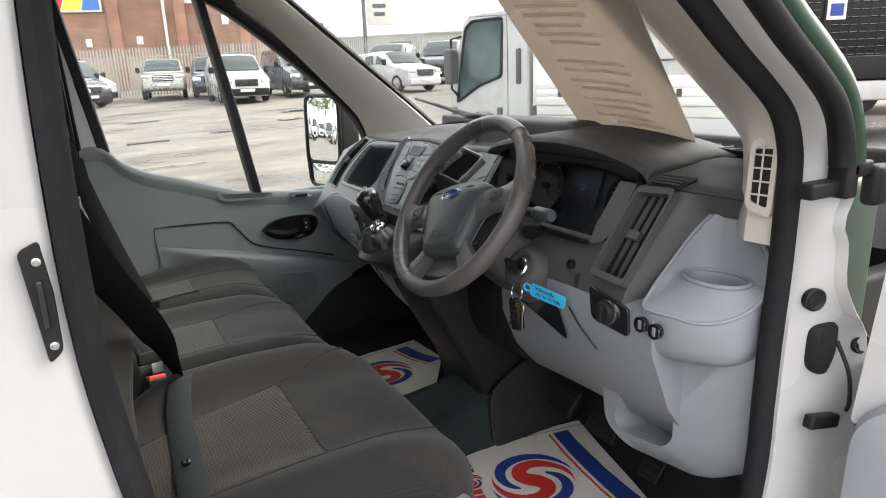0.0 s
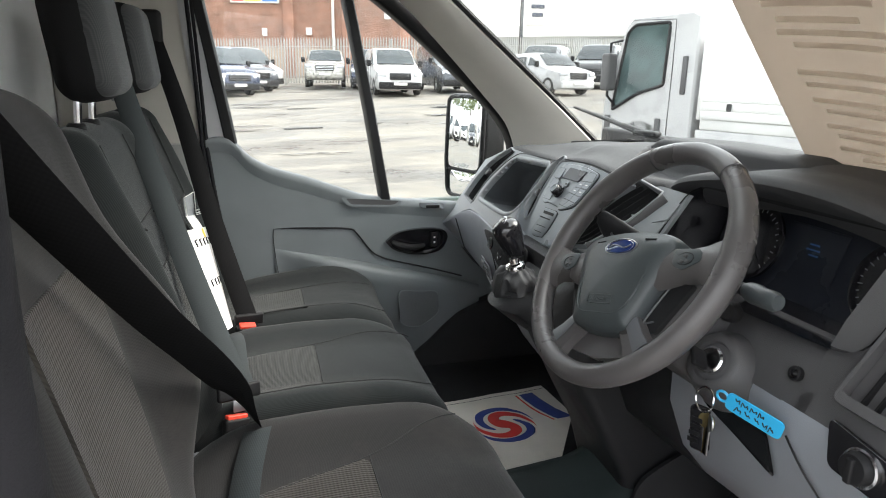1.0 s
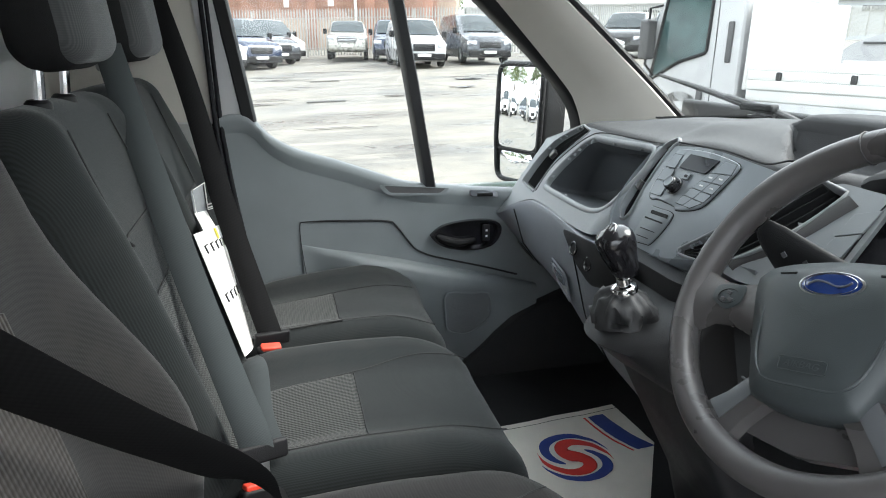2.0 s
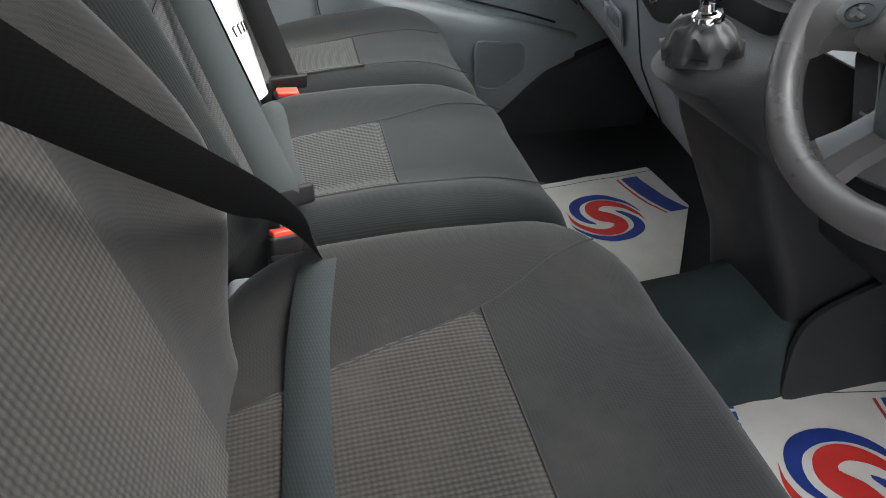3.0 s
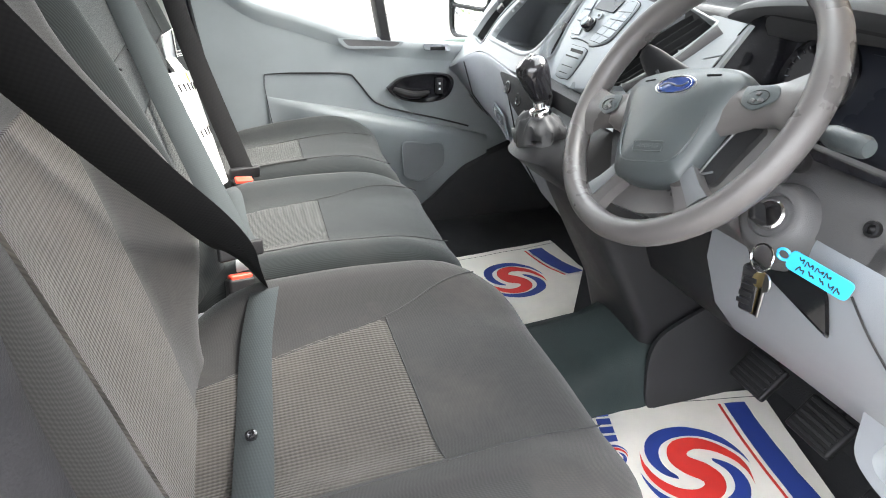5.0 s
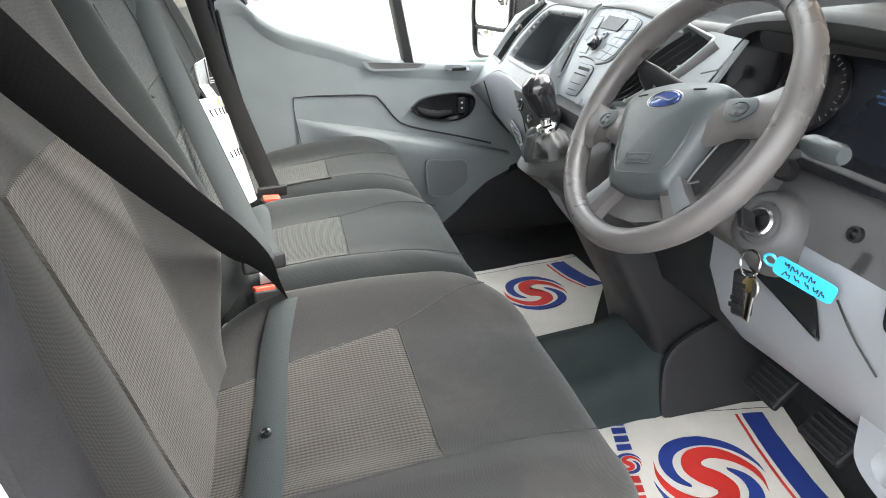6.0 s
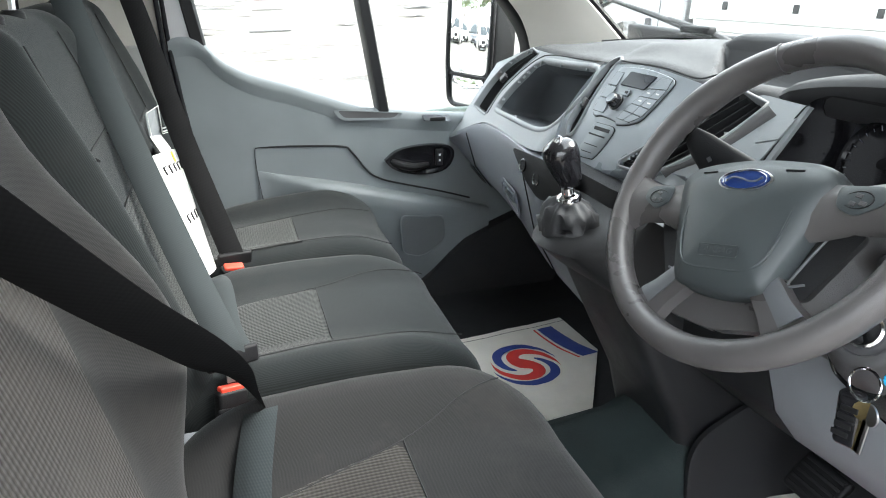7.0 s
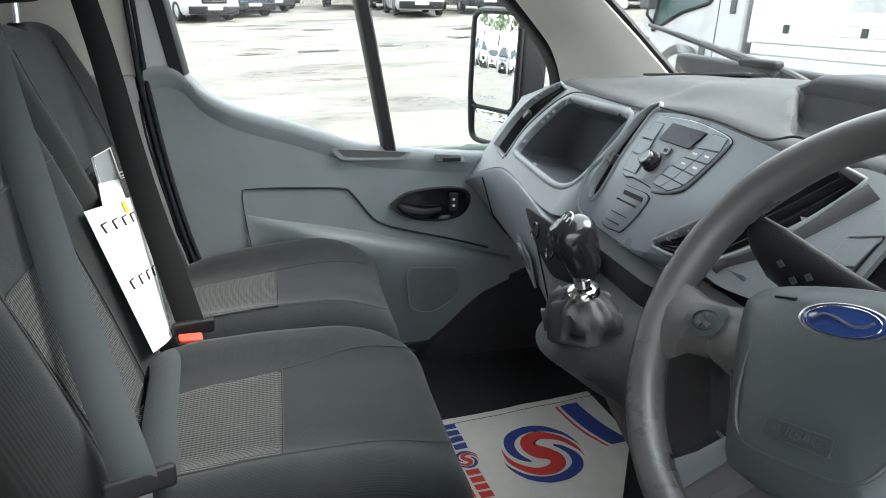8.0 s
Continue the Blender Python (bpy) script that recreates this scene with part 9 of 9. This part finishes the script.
            part("latch", bm, drain_mat, deck)
    for s in (-1, 1):
        bm = fresh()
        rbox(bm, (-3.05, s * 1.0, 0.53), (1.55, 0.015, 0.20), 0.01)
        part("side_skirt", bm, white_paint, ob, "white side skirt under the deck")
    bm = fresh()
    rbox(bm, (-1.52, 0, 1.35), (0.03, 1.02, 0.5), 0.015)
    part("headboard", bm, alu, ob)
    for x in (-0.62, -3.7):
        for s in (-1, 1):
            bm = fresh()
            disc(bm, (x, s * 0.78, 0.40), (0, s, 0), [(0.25, 0), (0.39, 0.0), (0.40, 0.05), (0.40, 0.18), (0.38, 0.22), (0.26, 0.22), (0.24, 0.14), (0.001, 0.12)], 24)
            part("wheel", bm, tyre_mat, ob)
    bm = fresh()
    rbox(bm, (-2.5, 0, 0.62), (2.2, 0.4, 0.12), 0.03)
    part("chassis", bm, black_plastic, ob)
    ob.matrix_basis = Matrix.Translation((6.01, 7.67, ground_z(5.4, 6.5) - 0.005)) @ Matrix.Rotation(radians(108.5), 4, "Z")
    return ob


lorry()


def box_van(x, y, turn, label):
    """Tall white panel van with a glazed side door, seen through the windscreen."""
    ob = thing("tall_van", (0, 0, 0), label, "van")
    bm = fresh()
    prof = [(0.0, 0.4), (0.05, 0.9), (-0.25, 1.15), (-0.95, 1.42), (-1.75, 2.35), (-2.2, 2.52), (-5.9, 2.52), (-5.98, 2.4), (-5.98, 0.4)]
    loft(bm, [[(px, yy * (1 if z < 1.4 else 0.93), z) for px, z in prof] for yy in (-1.0, -0.97, 0.97, 1.0)])
    part("body", bm, white_paint, ob, smooth=30)
    for s in (-1, 1):
        for x0, x1 in ((-1.35, -2.15), (-2.5, -3.6), (-3.8, -4.9)):
            bm = fresh()
            plate(bm, rounded([(x0, s * 0.97, 1.5), (x1, s * 0.97, 1.5), (x1, s * 0.94, 2.2), (x0 - (0.35 if x0 > -2 else 0), s * 0.94, 2.2)], 0.08), (0, s * 0.02, 0))
            part("side_window", bm, car_glass, ob, smooth=0)
        bm = fresh()
        rbox(bm, (-3.0, s * 1.0, 1.15), (2.6, 0.015, 0.02), 0.008)
        part("side_rail", bm, dash_dark, ob)
        for px in (-1.0, -4.7):
            bm = fresh()
            disc(bm, (px, s * 0.82, 0.34), (0, s, 0), [(0.2, 0), (0.33, 0.0), (0.34, 0.05), (0.34, 0.16), (0.32, 0.19), (0.2, 0.19), (0.001, 0.14)], 22)
            part("wheel", bm, tyre_mat, ob)
    ob.matrix_basis = Matrix.Translation((x, y, ground_z(x, y))) @ Matrix.Rotation(radians(turn), 4, "Z")


box_van(11.28, 10.3, 127, "tall white van standing beside the lorry")


def tipper():
    """White truck with a black meshed cage body at the edge of the view."""
    ob = thing("caged_truck", (0, 0, 0), "black caged tipper body on a white truck", "truck")
    bm = fresh()
    rbox(bm, (0, 0, 1.0), (2.2, 0.95, 0.14), 0.03)
    part("deck", bm, white_paint, ob, "white side skirt")
    bm = fresh()
    rbox(bm, (0, 0, 1.32), (2.2, 0.98, 0.16), 0.02)
    part("side_board", bm, black_plastic, ob)
    bm = fresh()
    for k in range(34):
        u = -2.15 + 4.3 * k / 33
        tube(bm, [(u, -0.97, 1.48), (u, -0.97, 2.5)], 0.012, 4)
    for k in range(11):
        z = 1.5 + 0.1 * k
        tube(bm, [(-2.15, -0.97, z), (2.15, -0.97, z)], 0.010, 4)
    part("mesh_side", bm, black_plastic, ob, "black steel mesh side")
    for u in (-2.15, -1.05, 0.0, 1.05, 2.15):
        bm = fresh()
        rbox(bm, (u, -0.98, 2.0), (0.05, 0.03, 0.55), 0.01)
        part("post", bm, black_plastic, ob)
    bm = fresh()
    rbox(bm, (0.0, 0.9, 2.0), (2.2, 0.03, 0.55), 0.01)
    part("far_side", bm, black_plastic, ob)
    bm = fresh()
    rbox(bm, (-0.95, -1.02, 2.1), (0.13, 0.008, 0.13), 0.004)
    sg = part("label_plate", bm, pipe_white, ob)
    bm = fresh()
    rbox(bm, (-0.95, -1.03, 2.1), (0.09, 0.004, 0.08), 0.004)
    part("mark", bm, print_blue, sg)
    for px in (-1.4, 1.4):
        bm = fresh()
        disc(bm, (px, -0.75, 0.4), (0, -1, 0), [(0.25, 0), (0.39, 0.0), (0.40, 0.05), (0.40, 0.18), (0.38, 0.22), (0.26, 0.22), (0.001, 0.12)], 22)
        part("wheel", bm, tyre_mat, ob)
    ob.matrix_basis = Matrix.Translation((10.7, 4.6, ground_z(10.7, 4.6) - 0.25)) @ Matrix.Rotation(radians(-30), 4, "Z")


tipper()


def tree(x, y, h, seed):
    """Trunk, limbs and a crown of many small leaf clumps."""
    rnd = random.Random(seed)
    g = ground_z(x, y) / max(1.0, math.hypot(x, y) / 60)
    ob = thing("tree", (x, y, g), "broadleaf tree behind the yard", "tree", "trees")
    bm = fresh()
    tube(bm, [(x, y, g), (x + 0.1, y, g + h * 0.3), (x, y + 0.1, g + h * 0.6), (x, y, g + h * 0.85)], [0.25, 0.2, 0.12, 0.04], 8)
    for k in range(7):
        a, z = rnd.uniform(0, 6.28), g + h * rnd.uniform(0.3, 0.65)
        r = h * rnd.uniform(0.15, 0.3)
        tube(bm, [(x, y, z), (x + r * 0.5 * math.cos(a), y + r * 0.5 * math.sin(a), z + r * 0.4), (x + r * math.cos(a), y + r * math.sin(a), z + r * 0.9)], [0.09, 0.06, 0.02], 5)
    part("trunk", bm, bark, ob)
    verts, faces = [], []
    for k in range(900):
        a, e, rr = rnd.uniform(0, 6.28), rnd.uniform(-0.5, 1.4), rnd.random() ** 0.4
        lump = 0.75 + 0.35 * noise.noise(Vector((math.cos(a) * 2, math.sin(a) * 2, e * 2 + seed)))
        c = Vector((x + h * 0.30 * rr * lump * math.cos(a) * math.cos(e), y + h * 0.30 * rr * lump * math.sin(a) * math.cos(e), g + h * 0.62 + h * 0.36 * rr * lump * math.sin(e)))
        s = h * rnd.uniform(0.012, 0.03)
        n = Vector((rnd.uniform(-1, 1), rnd.uniform(-1, 1), rnd.uniform(-1, 1))).normalized()
        u = n.orthogonal().normalized() * s
        v = n.cross(u)
        i0 = len(verts)
        verts += [c - u, c + v * 0.6, c + u, c - v * 0.6]
        faces.append([i0, i0 + 1, i0 + 2, i0 + 3])
    me = bpy.data.meshes.new("crown")
    me.from_pydata(verts, [], faces)
    me.materials.append(leaf_green)
    c = new("crown", me)
    c.parent = ob
    c.matrix_parent_inverse = ob.matrix_basis.inverted()
    return ob


for k, (x, y, h) in enumerate(((24, 88, 8.5), (29, 92, 9.5), (34, 96, 8), (20, 92, 7), (-52, 14, 12), (-54, 19, 13), (-50, 24, 12), (-49, 29, 13), (-47, 34, 12), (-57, 9, 13))):
    tree(x, y, h, k)
